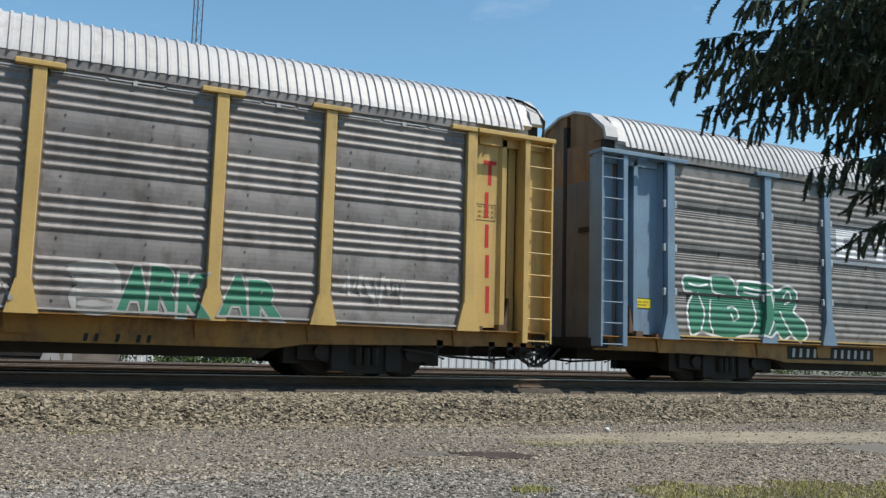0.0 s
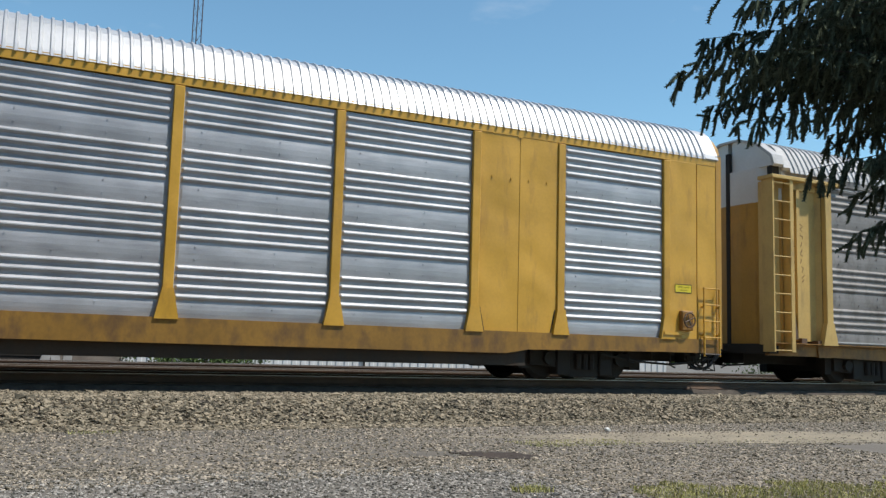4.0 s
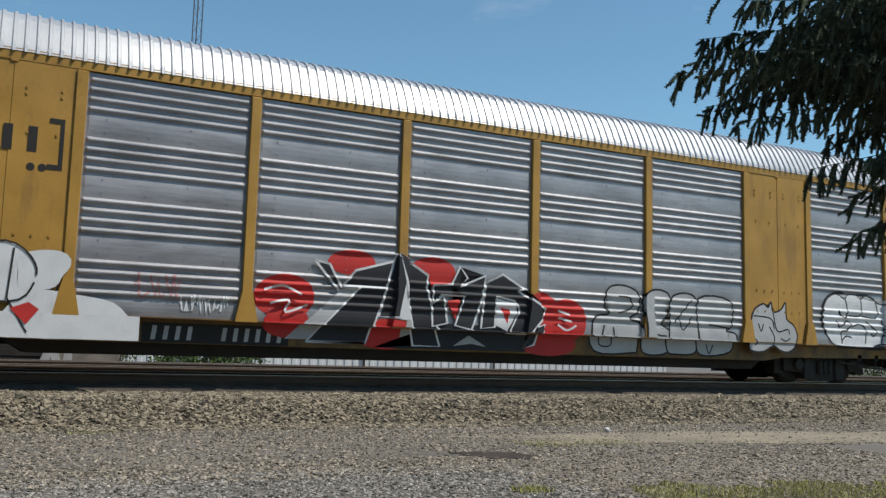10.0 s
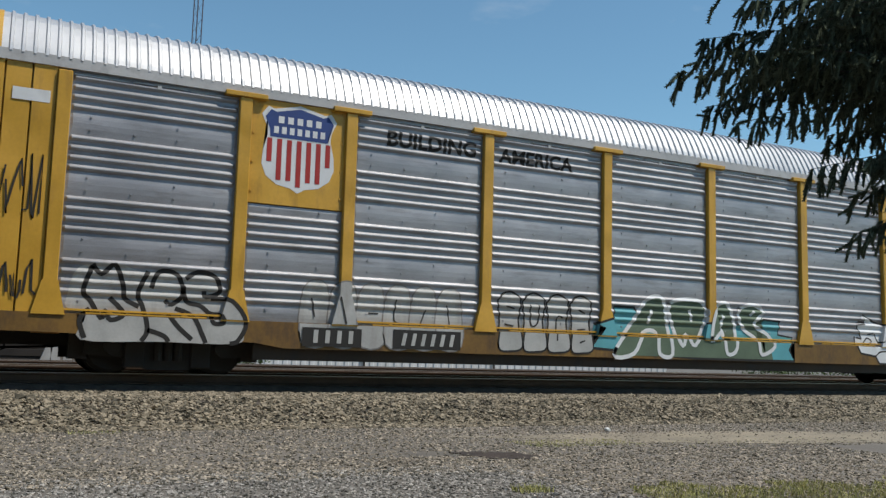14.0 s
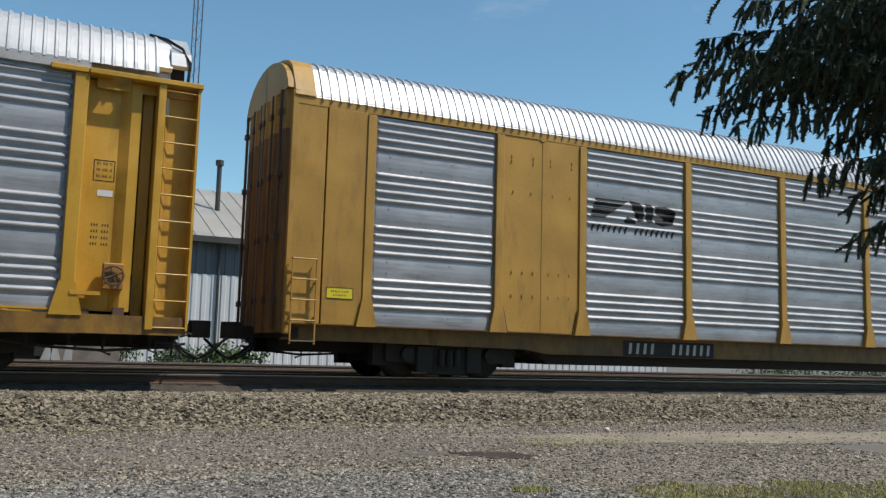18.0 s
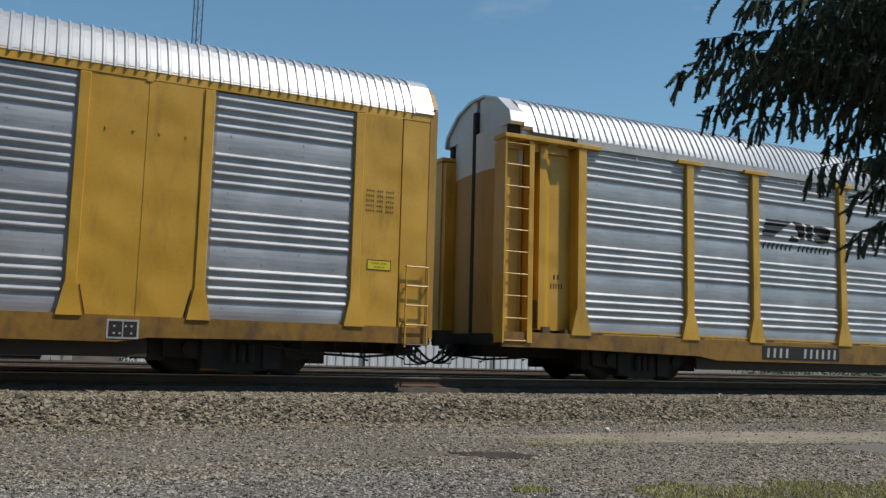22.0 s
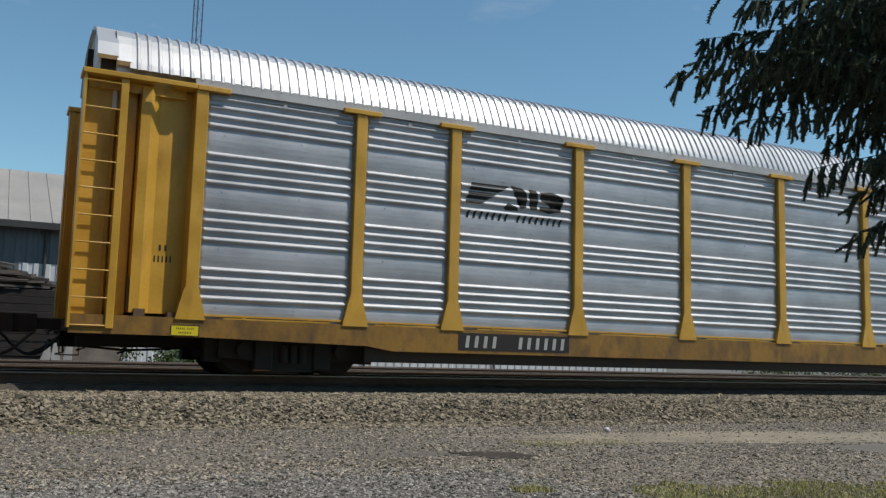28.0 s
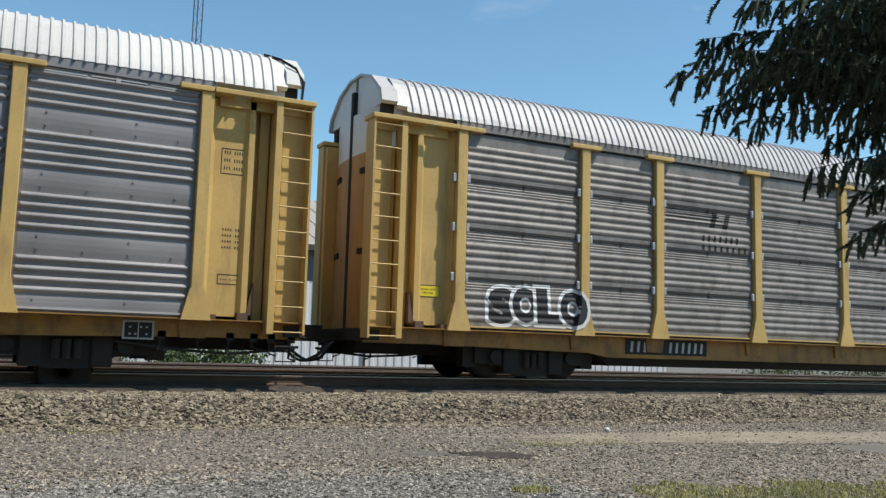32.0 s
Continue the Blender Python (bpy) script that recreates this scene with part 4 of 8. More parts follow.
def sheet_row(car, xs, kind, material, names="side_panel", skip=()):
    """The beaded sheets between neighbouring posts, on both sides."""
    sheet_edge = YELLOW if material in (GALV_NEW, GALV_GREY) else YELLOW_PALE if kind == "seam" else ROOF_OLD
    for i, (a, b) in enumerate(zip(xs, xs[1:])):
        w = round(b - a - 0.17, 2)
        for s in (0, 180):
            if s == 0 and i in skip:
                continue
            c = (a + b) / 2
            ob = link(names, side_sheet(w, kind, head=0.007 if material is GALV_NEW else 0.013), material, car, pose(0, 0, 0, 0, 0, s) @ pose(c, 0, 0))
            link("bottom_angle", cached(f"angle {w:.2f}", lambda bm: box(bm, -w / 2, w / 2, -PANEL_Y - 0.055, -PANEL_Y + 0.01, 0.955, 0.985)), sheet_edge, ob)
            if kind != "seam":
                link("top_angle", cached(f"top angle {w:.2f}", lambda bm: top_angle_mesh(bm, w)), ROOF_OLD, ob)
                if material in (GALV_NEW, GALV_GREY):
                    link("sill_rod", cached(f"rod {w:.2f}", lambda bm: sill_rod_mesh(bm, w)), YELLOW, ob)
            if kind == "seam":
                tagged(link("sheet_joint", sheet_seams(w), LETTER_DARK, ob), kind="stuff")


def clips(car, posts, material):
    """Pairs of small clips that hold the stacked sheets at each post, on the near side."""
    def clip(bm):
        for z in JOINTS[:3]:
            for u in (-0.15, 0.15):
                box(bm, u - 0.035, u + 0.035, -PANEL_Y - 0.075, -PANEL_Y, z - 0.08, z + 0.08, 0.01)
    for x in posts:
        tagged(link("sheet_clip", cached("clips", clip), material, car, pose(x, 0, 0)), kind="stuff")


def start_car(name, label):
    car = new(name)
    tagged(car, label, "railcar", "cars of the freight train")
    return car


def car_tee(label, sheet, post, roof, kind="bolt", sill=None, door=None, door_top=None, closed=False, emblem=False, low=SILL_LOW, brake=True, cap=None, hood=None, hat=False, ladder_paint=None, slots=()):
    """A car with T-capped posts. closed: flat corner sheets instead of open corners; emblem: one yellow plate for a shield."""
    car = start_car("autorack_railcar", label)
    half = END_C if closed else END_A
    shell(car, half)
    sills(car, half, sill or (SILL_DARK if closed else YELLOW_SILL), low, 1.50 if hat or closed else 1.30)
    car["foot_wide"], car["foot_slim"] = 0.243, 0.117
    gear(car, half)
    posts = [-x for x in reversed(POSTS_A)] + list(POSTS_A)
    sheet_row(car, posts, kind, sheet, skip=(1,) if emblem else ())
    if emblem:
        a, b = posts[1], posts[2]
        link("side_panel", side_sheet(round(b - a - 0.17, 2), kind, 2.88), sheet, car, pose((a + b) / 2, 0, 0))
        bm = bmesh.new()
        box(bm, a + 0.09, b - 0.09, -PANEL_Y - 0.03, -PANEL_Y + 0.02, 2.89, 4.70, 0.01)
        for u in (a + 0.16, b - 0.16):
            for z in (3.1, 3.6, 4.1, 4.6):
                box(bm, u - 0.02, u + 0.02, -PANEL_Y - 0.045, -PANEL_Y, z - 0.02, z + 0.02)
        part("emblem_plate", bm, post, car)
        shield(car, a + 0.29, b - 0.27, 3.12, 4.66, PANEL_Y + 0.03)
    for x in posts:
        for s in (0, 180):
            p = link("side_post", cached("post tee", post_tee), post, car, pose(0, 0, 0, 0, 0, s) @ pose(x, 0, 0))
            link("post_foot", cached("post foot", lambda bm: extrude(bm, [(-0.20, 0.60), (0.20, 0.60), (0.24, 0.884), (-0.24, 0.884)], "y", -1.34, -1.24)), sill or YELLOW_SILL, p)
            if abs(x) < 11:
                link("post_cap", cached("post cap", post_cap), cap or post, p)
    if kind == "seam":
        clips(car, posts, GALV_NEW)
    top_rail(car, half - 1.7 if not closed else half - 0.05, ROOF_OLD if sheet in (GALV_NEW, GALV_GREY) else sheet, 4.70, 4.87, 1.49 if sheet in (GALV_NEW, GALV_GREY) else 1.462)
    rh = 12.92 if not closed else half - 0.80
    link("roof", roof_sheet(rh), roof, car)
    for s in (0, 180):
        if closed:
            end_flush(car, s, post, door or RUST_DOOR, door_top or RUST_DOOR, hood or post, half, (11.86, 12.22, 12.60, 13.02, 13.44), "inset")
        else:
            end_open(car, s, post, door or YELLOW_DULL, door_top or WHITE, hood or roof, hat=hat, ladder_paint=ladder_paint, slots=slots)
    if brake:
        brake_stand(car, 12.42 if not closed else 12.5, 1.50, 1.36 if not closed else 1.46, post)
    return car, posts


def car_flush(label, sheet, paint, roof, door=None, door_top=None, brake=True, lit=False, edge=None):
    """A car with flush posts and two yellow plates on each side."""
    car = start_car("autorack_railcar", label)
    half = END_B
    shell(car, half)
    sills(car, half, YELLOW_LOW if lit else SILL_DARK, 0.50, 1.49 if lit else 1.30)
    car["foot_wide"], car["foot_slim"] = 0.193, 0.107
    gear(car, half, 9.75)
    posts = [-11.60, -8.92, -6.98, -4.215, -1.405, 1.405, 4.215, 6.98, 8.92, 11.60]
    for i, (a, b) in enumerate(zip(posts, posts[1:])):
        plate = i in (1, 7)
        for s in (0, 180):
            M = pose(0, 0, 0, 0, 0, s) @ pose((a + b) / 2, 0, 0)
            if plate:
                def make(bm):
                    for q in (-1, 1):
                        x0, x1 = sorted((0.0, q * ((b - a) / 2 - 0.08)))
                        box(bm, x0, x1, -PANEL_Y - 0.032 - 0.004 * q, -PANEL_Y + 0.02, 0.90, 4.72, 0.004)
                        rows = ((3.86, (0.2, 0.62)),) if lit else ((1.60, (0.18, 0.42, 0.66)), (2.06, (0.18, 0.42, 0.66)), (3.62, (0.25, 0.66)), (4.22, (0.2, 0.7)), (4.32, (0.2, 0.7)))
                        for z, us in rows:
                            for u in us:
                                box(bm, q * u - 0.014, q * u + 0.014, -PANEL_Y - 0.050, -PANEL_Y, z - 0.020, z + 0.020)
                    box(bm, -0.05, 0.05, -PANEL_Y - 0.048, -PANEL_Y, 4.69, 4.72)
                link("plain_panel", cached(f"plate {b - a:.2f} {lit}", make), paint, car, M)
            else:
                link("side_panel", side_sheet(round(b - a - 0.15, 2), "bolt", head=0.009), sheet, car, M)
    for x in posts:
        for s in (0, 180):
            link("side_post", cached("post flush", post_flush), paint, car, pose(0, 0, 0, 0, 0, s) @ pose(x, 0, 0))
    for x in (6.98, 8.92, -6.98, -8.92):
        q = 1 if abs(x) < 8 else -1
        q = q if x > 0 else -q
        decal("foot_joint", ribbon([(x + q * 0.125, 1.36), (x + q * 0.225, 0.91)], 0.022), LETTER_DARK, car, plane=PANEL_Y + 0.036, off=0.006)
    top_rail(car, half - 0.05, paint, 4.72, 4.90)
    link("roof", roof_sheet(half - 0.40), roof, car)
    for s in (0, 180):
        end_flush(car, s, paint, door or GREY_DOOR, door_top or YELLOW_DULL, paint, half, (11.66, 12.44, 13.07), "proud", edge)
    if brake:
        brake_stand(car, 12.1, 1.28, 1.46, paint)
    return car, posts


def car_double(label):
    """A two-unit articulated car: yellow plates between recessed brown posts, a black bellows between the units."""
    car = start_car("articulated_autorack_railcar", label)
    car["sill_face"], car["foot_wide"], car["foot_slim"] = 1.47, 0.11, 0.11
    half = 20.87
    stations = [0.52, 1.55, 3.37, 5.17, 6.95, 8.75, 10.5, 12.25, 14.05, 15.86, 17.37, 18.88]
    for sgn in (-1, 1):
        c = sgn * (0.45 + half) / 2

        def body(bm):
            box(bm, -10.0, 8.35, -1.34, 1.34, 0.70, 4.84)
            box(bm, 8.35, 9.6, -1.05, 1.05, 0.86, 5.2)
        M = pose(c, 0, 0, 0, 0, 0 if sgn > 0 else 180)
        link("inner_body", cached("double body", body), BROWN_STEEL, car, M)
        link("centre_sill", cached("double sill", lambda bm: box(bm, -10.0, 10.0, -0.34, 0.34, 0.42, 0.74)), IRON, car, M)
        for s in (0, 180):
            link("side_rail", cached("double rail", lambda bm: box(bm, -9.6, 9.6, -1.42, -1.36, 0.66, 0.95)), BROWN_STEEL, car, M @ pose(0, 0, 0, 0, 0, s))
        link("roof", roof_sheet(9.95), ROOF_OLD, car, pose(sgn * 10.38, 0, 0))
    for s in (0, 180):
        R = pose(0, 0, 0, 0, 0, s)
        for sgn in (-1, 1):
            for i, (a, b) in enumerate(zip(stations, stations[1:])):
                w = b - a - 0.13

                def plate(bm):
                    box(bm, -w / 2, w / 2, -1.50, -1.36, 0.94, 4.80, 0.01)
                    for z in (1.30, 1.52, 1.74):
                        for k in range(4):
                            u = -w / 2 + w * (k + 0.5) / 4
                            box(bm, u - 0.026, u + 0.026, -1.52, -1.49, z - 0.024, z + 0.024)
                    box(bm, -w / 2 + 0.05, w / 2 - 0.05, -1.47, -1.36, 0.70, 0.92)
                M = R @ pose(sgn * (a + b) / 2, 0, 0)
                pl = link("side_panel", cached(f"dplate {w:.2f}", plate), YELLOW_DULL if i == 0 else YELLOW, car, M)

                def band(bm):
                    box(bm, -w / 2 + 0.04, w / 2 - 0.04, -1.506, -1.49, 2.03, 2.36)
                link("white_band", cached(f"dband {w:.2f}", band), WHITE, pl, None, "white reflective band")

                def bolts(bm):
                    for k in range(5):
                        u = -w / 2 + w * (k + 0.5) / 5
                        box(bm, u - 0.014, u + 0.014, -1.516, -1.50, 2.16, 2.21)
                link("band_bolts", cached(f"dbolt {w:.2f}", bolts), IRON_LIGHT, pl)["kind"] = "stuff"
                if 1 <= i < 9:
                    def vent(bm):
                        for z0, z1 in ((4.24, 4.72), (3.26, 3.76), (2.46, 2.98), (1.0, 1.24)):
                            n = int((z1 - z0) / 0.055)
                            for k in range(n):
                                z = z0 + (z1 - z0) * (k + 0.5) / n
                                box(bm, -w / 2 + 0.17, w / 2 - 0.17, -1.506, -1.49, z - 0.012, z + 0.012)
                    link("vent_slats", cached(f"dvent {w:.2f}", vent), YELLOW_DULL, pl, None, "rows of dull vent slats")["kind"] = "stuff"
            for x in stations[1:]:
                def post(bm):
                    box(bm, -0.065, 0.065, -1.45, -1.36, 0.68, 4.84)
                    box(bm, -0.10, -0.066, -1.52, -1.40, 0.64, 0.95)
                    box(bm, 0.066, 0.10, -1.52, -1.40, 0.64, 0.95)
                link("side_post", cached("dpost", post), BROWN_STEEL, car, R @ pose(sgn * x, 0, 0))
        end_open(car, s, YELLOW_DULL, YELLOW_DULL, ROOF_OLD, ROOF_OLD, half)

        def first(bm):
            box(bm, 18.95, 19.15, -1.50, -1.36, 0.94, 4.80, 0.01)
        link("corner_post", cached("dfirst", first), YELLOW, car, R)
    top_rail(car, 20.4, BROWN_STEEL, 4.80, 4.90)

    def bellow(bm):
        pts = [(-1.44, 0.75)] + ROOF_OUTLINE + [(1.44, 0.75)]
        rings = []
        for k in range(13):
            g = 0.985 if k % 2 else 1.02
            rings.append([bm.verts.new(((k - 6) * 0.068, y * g, z * (0.5 + 0.5 * g) + (0.02 if k % 2 == 0 else -0.03))) for y, z in pts])
        for p, q in zip(rings, rings[1:]):
            for i in range(len(pts) - 1):
                bm.faces.new((p[i], p[i + 1], q[i + 1], q[i]))
    link("bellows", cached("bellows", bellow), BLACK_RUBBER, car, None, "black pleated rubber bellows")

    def hinge(bm):
        for u in (-0.62, 0.62):
            for z in (3.05, 3.75):
                box(bm, u - 0.05, u + 0.05, -1.53, -1.48, z - 0.05, z + 0.05)
    tagged(link("hinge", cached("dhinge", hinge), IRON, car), kind="stuff")
    for x in (-17.2, 0.0, 17.2):
        add_truck(car, x)
    for s in (0, 180):
        link("coupler", cached("coupler", coupler_mesh), IRON_LIGHT, car, pose(0, 0, 0, 0, 0, s) @ pose(half - 0.2, 0, -0.12))
        link("brake_hose", cached("hose", hose_mesh), BLACK_RUBBER, car, pose(0, 0, 0, 0, 0, s) @ pose(half - 0.1, 0, 0))
    return car


# ================= the ground, tracks and what lies behind =================
def ground_material():
    m = mat("packed grey gravel", (0.138, 0.121, 0.101), 0.95, 0, 0.34, 0.32, 28, 0.6, (0.185, 0.155, 0.118), 0.35, 1.0)
    return m


GRAVEL = ground_material()
# bed colour kept far darker than the stones, as shade beneath the train
SHADED_BALLAST = mat("ballast bed", (0.062, 0.050, 0.039), 0.95, 0, 0.4, 6, 25, 0.9)
GROUND_Z = -0.62


def slab(name, pts, x0, x1, material, label, category, kind="structure"):
    bm = bmesh.new()
    extrude(bm, pts, "x", x0, x1)
    ob = part(name, bm, material, None)
    return tagged(ob, label, category, "", kind)


bm = bmesh.new()
n = 40
ring = [(2600 * math.cos(2 * math.pi * i / n), 2600 * math.sin(2 * math.pi * i / n), GROUND_Z) for i in range(n)]
bm.faces.new([bm.verts.new(q) for q in ring])
tagged(part("ground", bm, GRAVEL, None), "packed grey-brown gravel ground", "ground", "", "structure")

slab("ballast_bed", [(-2.35, GROUND_Z - 0.1), (-2.30, GROUND_Z + 0.01), (-1.50, -0.305), (-1.2, -0.29), (0.42, -0.29), (0.52, -0.185), (14.2, -0.185), (16.0, GROUND_Z - 0.1)], -900, 900, SHADED_BALLAST, "stone ballast bed under the tracks, darkened for the train's shade", "ballast")


def rail_line(y, name):
    bm = bmesh.new()
    extrude(bm, [(y - 0.07, -0.17), (y + 0.07, -0.17), (y + 0.07, -0.155), (y + 0.012, -0.13), (y + 0.012, -0.045), (y + 0.036, -0.035), (y + 0.036, -0.012), (y - 0.036, -0.012), (y - 0.036, -0.035), (y - 0.012, -0.045), (y - 0.012, -0.13), (y - 0.07, -0.155)], "x", -900, 900)
    ob = part(name, bm, RAIL_WEB, None)
    tagged(ob, "long rusty steel rail with a polished head", "rail", "rails of the tracks", "structure")
    bm = bmesh.new()
    box(bm, -900, 900, y - 0.034, y + 0.034, -0.012, 0.0)
    part("rail_head", bm, RAIL_HEAD, ob)


for i, y in enumerate((0.77, 2.275, 5.4, 6.9, 10.7, 12.2)):
    rail_line(y, f"rail_{i + 1}")


def tie_mesh(bm):
    box(bm, -0.115, 0.115, -0.98, 1.3, -0.36, -0.172, 0.01)


tie_bed = new("tie_row")
tagged(tie_bed, "row of dark creosoted wooden ties under the rails", "railroad ties", "", "structure")
for k in range(90):
    link("tie", cached("tie", tie_mesh), TIE_WOOD, tie_bed, pose(-12 + k * 0.52, 1.52, 0, 0, 0, random.uniform(-1, 1)))


def stones(name, boxes, seed, label, material, size, clear=()):
    """Loose angular stones, joined: boxes are (count, x0, x1, y0, y1, height function)."""
    rng = np.random.RandomState(seed)
    base = np.array([(1, 0, -0.3), (-0.5, 0.87, -0.35), (-0.5, -0.87, -0.3), (0.5, 0.8, 0.45), (-0.95, 0.05, 0.4), (0.45, -0.85, 0.5)], float)
    tri = np.array([(0, 1, 3), (1, 4, 3), (1, 2, 4), (2, 5, 4), (2, 0, 5), (0, 3, 5), (3, 4, 5), (0, 2, 1)])
    V, F, k = [], [], 0
    for count, x0, x1, y0, y1, hf in boxes:
        x, y = rng.uniform(x0, x1, count), rng.uniform(y0, y1, count)
        if clear:
            worn = np.zeros(count, bool)
            for cx, cy, lx, ly, turn in clear:
                c, s = math.cos(turn), math.sin(turn)
                u, v = (x - cx) * c + (y - cy) * s, (y - cy) * c - (x - cx) * s
                worn |= (u / lx) ** 2 + (v / ly) ** 2 < rng.uniform(0.3, 1.3, count)
            worn &= rng.uniform(0, 1, count) < 0.85
            x, y = x[~worn], y[~worn]
            count = len(x)
        r = size * rng.lognormal(0, 0.3, count)
        a = rng.uniform(0, 6.283, count)
        t = rng.uniform(-0.7, 0.7, count)
        b = base[None] * (1 + rng.uniform(-0.28, 0.28, (count, 6, 3)))
        ca, sa, ct, st = np.cos(a), np.sin(a), np.cos(t), np.sin(t)
        px, py, pz = b[..., 0], b[..., 1], b[..., 2]
        py, pz = py * ct[:, None] - pz * st[:, None], py * st[:, None] + pz * ct[:, None]
        px, py = px * ca[:, None] - py * sa[:, None], px * sa[:, None] + py * ca[:, None]
        P = np.stack([x[:, None] + px * r[:, None], y[:, None] + py * r[:, None], hf(y)[:, None] + (pz * 0.8 + 0.1) * r[:, None]], -1)
        V.append(P.reshape(-1, 3))
        F.append((tri[None] + (np.arange(count) * 6)[:, None, None] + k).reshape(-1, 3))
        k += count * 6
    me = bpy.data.meshes.new(name)
    V, F = np.concatenate(V), np.concatenate(F)
    me.from_pydata(V.tolist(), [], F.tolist())
    ob = link(name, me, material)
    return tagged(ob, label, "gravel", "", "stuff")


def stone_material(name, base, spread):
    """Stones whose tone varies from piece to piece."""
    m = mat(name, base, 0.92, 0, 0.25, 14, 60, 0.15)
    nt, n = m.node_tree, m.node_tree.nodes
    g, r, mx = n.new("ShaderNodeNewGeometry"), n.new("ShaderNodeValToRGB"), n.new("ShaderNodeMix")
    r.color_ramp.elements[0].color, r.color_ramp.elements[1].color = (1 - spread, 1 - spread, 1 - spread * 1.05, 1), (1 + spread, 1 + spread * 0.9, 1 + spread * 0.75, 1)
    mx.data_type, mx.blend_type = "RGBA", "MULTIPLY"
    mx.inputs["Factor"].default_value = 1.0
    nt.links.new(g.outputs["Random Per Island"], r.inputs["Fac"])
    b = n["Principled BSDF"]
    src = b.inputs["Base Color"].links[0].from_socket
    nt.links.new(src, mx.inputs["A"])
    nt.links.new(r.outputs["Color"], mx.inputs["B"])
    nt.links.new(mx.outputs["Result"], b.inputs["Base Color"])
    return m


STONE = stone_material("grey-brown ballast stone", (0.19, 0.164, 0.124), 0.75)
PEBBLE = stone_material("grey-brown road pebble", (0.232, 0.205, 0.170), 0.85)
PEBBLE_COOL = stone_material("cool grey road pebble", (0.215, 0.207, 0.198), 0.85)


def slope(y):
    return np.interp(y, [-2.6, -2.3, -1.50, -1.2, 0.5], [GROUND_Z, GROUND_Z + 0.02, -0.30, -0.29, -0.29])


stones("ballast_stones", [(84000, -6, 22, -2.75, 0.3, slope), (5000, 24, 45, -2.75, 0.3, slope), (5000, -5, 30, 0.3, 5.0, lambda y: y * 0 - 0.29)], 3, "angular grey ballast stones beside the rails", STONE, 0.029)
WORN = ((12.5, -5.3, 7.0, 0.85, -0.12), (5.04, -6.2, 0.50, 0.36, -0.75), (4.4, -5.9, 0.5, 0.25, -0.3))
LANE = lambda y: y * 0 + GROUND_Z
stones("road_pebbles", [(36000, -3, 18, -6.2, -2.5, LANE), (16000, 4.4, 10, -10.2, -6.2, LANE), (7000, -2, 4.4, -7.4, -6.2, LANE)], 5, "small loose grey-brown pebbles on the gravel lane", PEBBLE, 0.0135, WORN)
stones("cool_pebbles", [(24000, -2, 4.6, -10.2, -6.9, LANE)], 6, "small loose cool grey pebbles on the gravel lane", PEBBLE_COOL, 0.0125)


# ---- lane, stains, grass ----
TAN_DIRT = mat("tan packed dirt", (0.25, 0.210, 0.150), 0.95, 0, 0.2, 1.2, 30, 0.5, (0.135, 0.12, 0.10), 0.4, 1.0)
DARK_DIRT = mat("dark brown soil", (0.042, 0.029, 0.022), 1.0, 0, 0.3, 3, 30, 0.5)


def patch_sheet(name, cx, cy, lx, ly, seed, material, label, category, z=0.005, n=60, turn=0.0):
    """A thin uneven patch lying on the ground."""
    rng = random.Random(seed)
    a = [rng.uniform(0, 6.28) for _ in range(5)]
    bm = bmesh.new()
    c, s = math.cos(turn), math.sin(turn)
    ring = []
    for i in range(n):
        t = 2 * math.pi * i / n
        k = 1 + 0.10 * math.sin(3 * t + a[0]) + 0.08 * math.sin(7 * t + a[1]) + 0.06 * math.sin(13 * t + a[2]) + 0.05 * math.sin(23 * t + a[3])
        u, v = k * lx * math.cos(t), k * ly * math.sin(t)
        ring.append((cx + u * c - v * s, cy + u * s + v * c))
    extrude(bm, ring, "z", GROUND_Z - 0.02, GROUND_Z + z)
    return tagged(part(name, bm, material, None), label, category, "", "structure")


patch_sheet("lane_track", 12.5, -5.3, 7.0, 0.85, 4, TAN_DIRT, "tan packed dirt wheel track in the gravel", "dirt track", 0.004, 90, -0.12)
patch_sheet("soil_patch", 5.04, -6.20, 0.44, 0.30, 6, DARK_DIRT, "flat dark brown patch on the gravel", "soil patch", 0.007, 60, -0.75)

bm = bmesh.new()
bmesh.ops.create_icosphere(bm, subdivisions=1, radius=0.055)
for v in bm.verts:
    v.co *= 1 + 0.3 * noise.noise(v.co * 30)
    v.co.z *= 0.7
tagged(part("white_stone", bm, WHITE, None, "", pose(8.3, -3.84, GROUND_Z + 0.03)), "small white stone on the gravel lane", "stone")


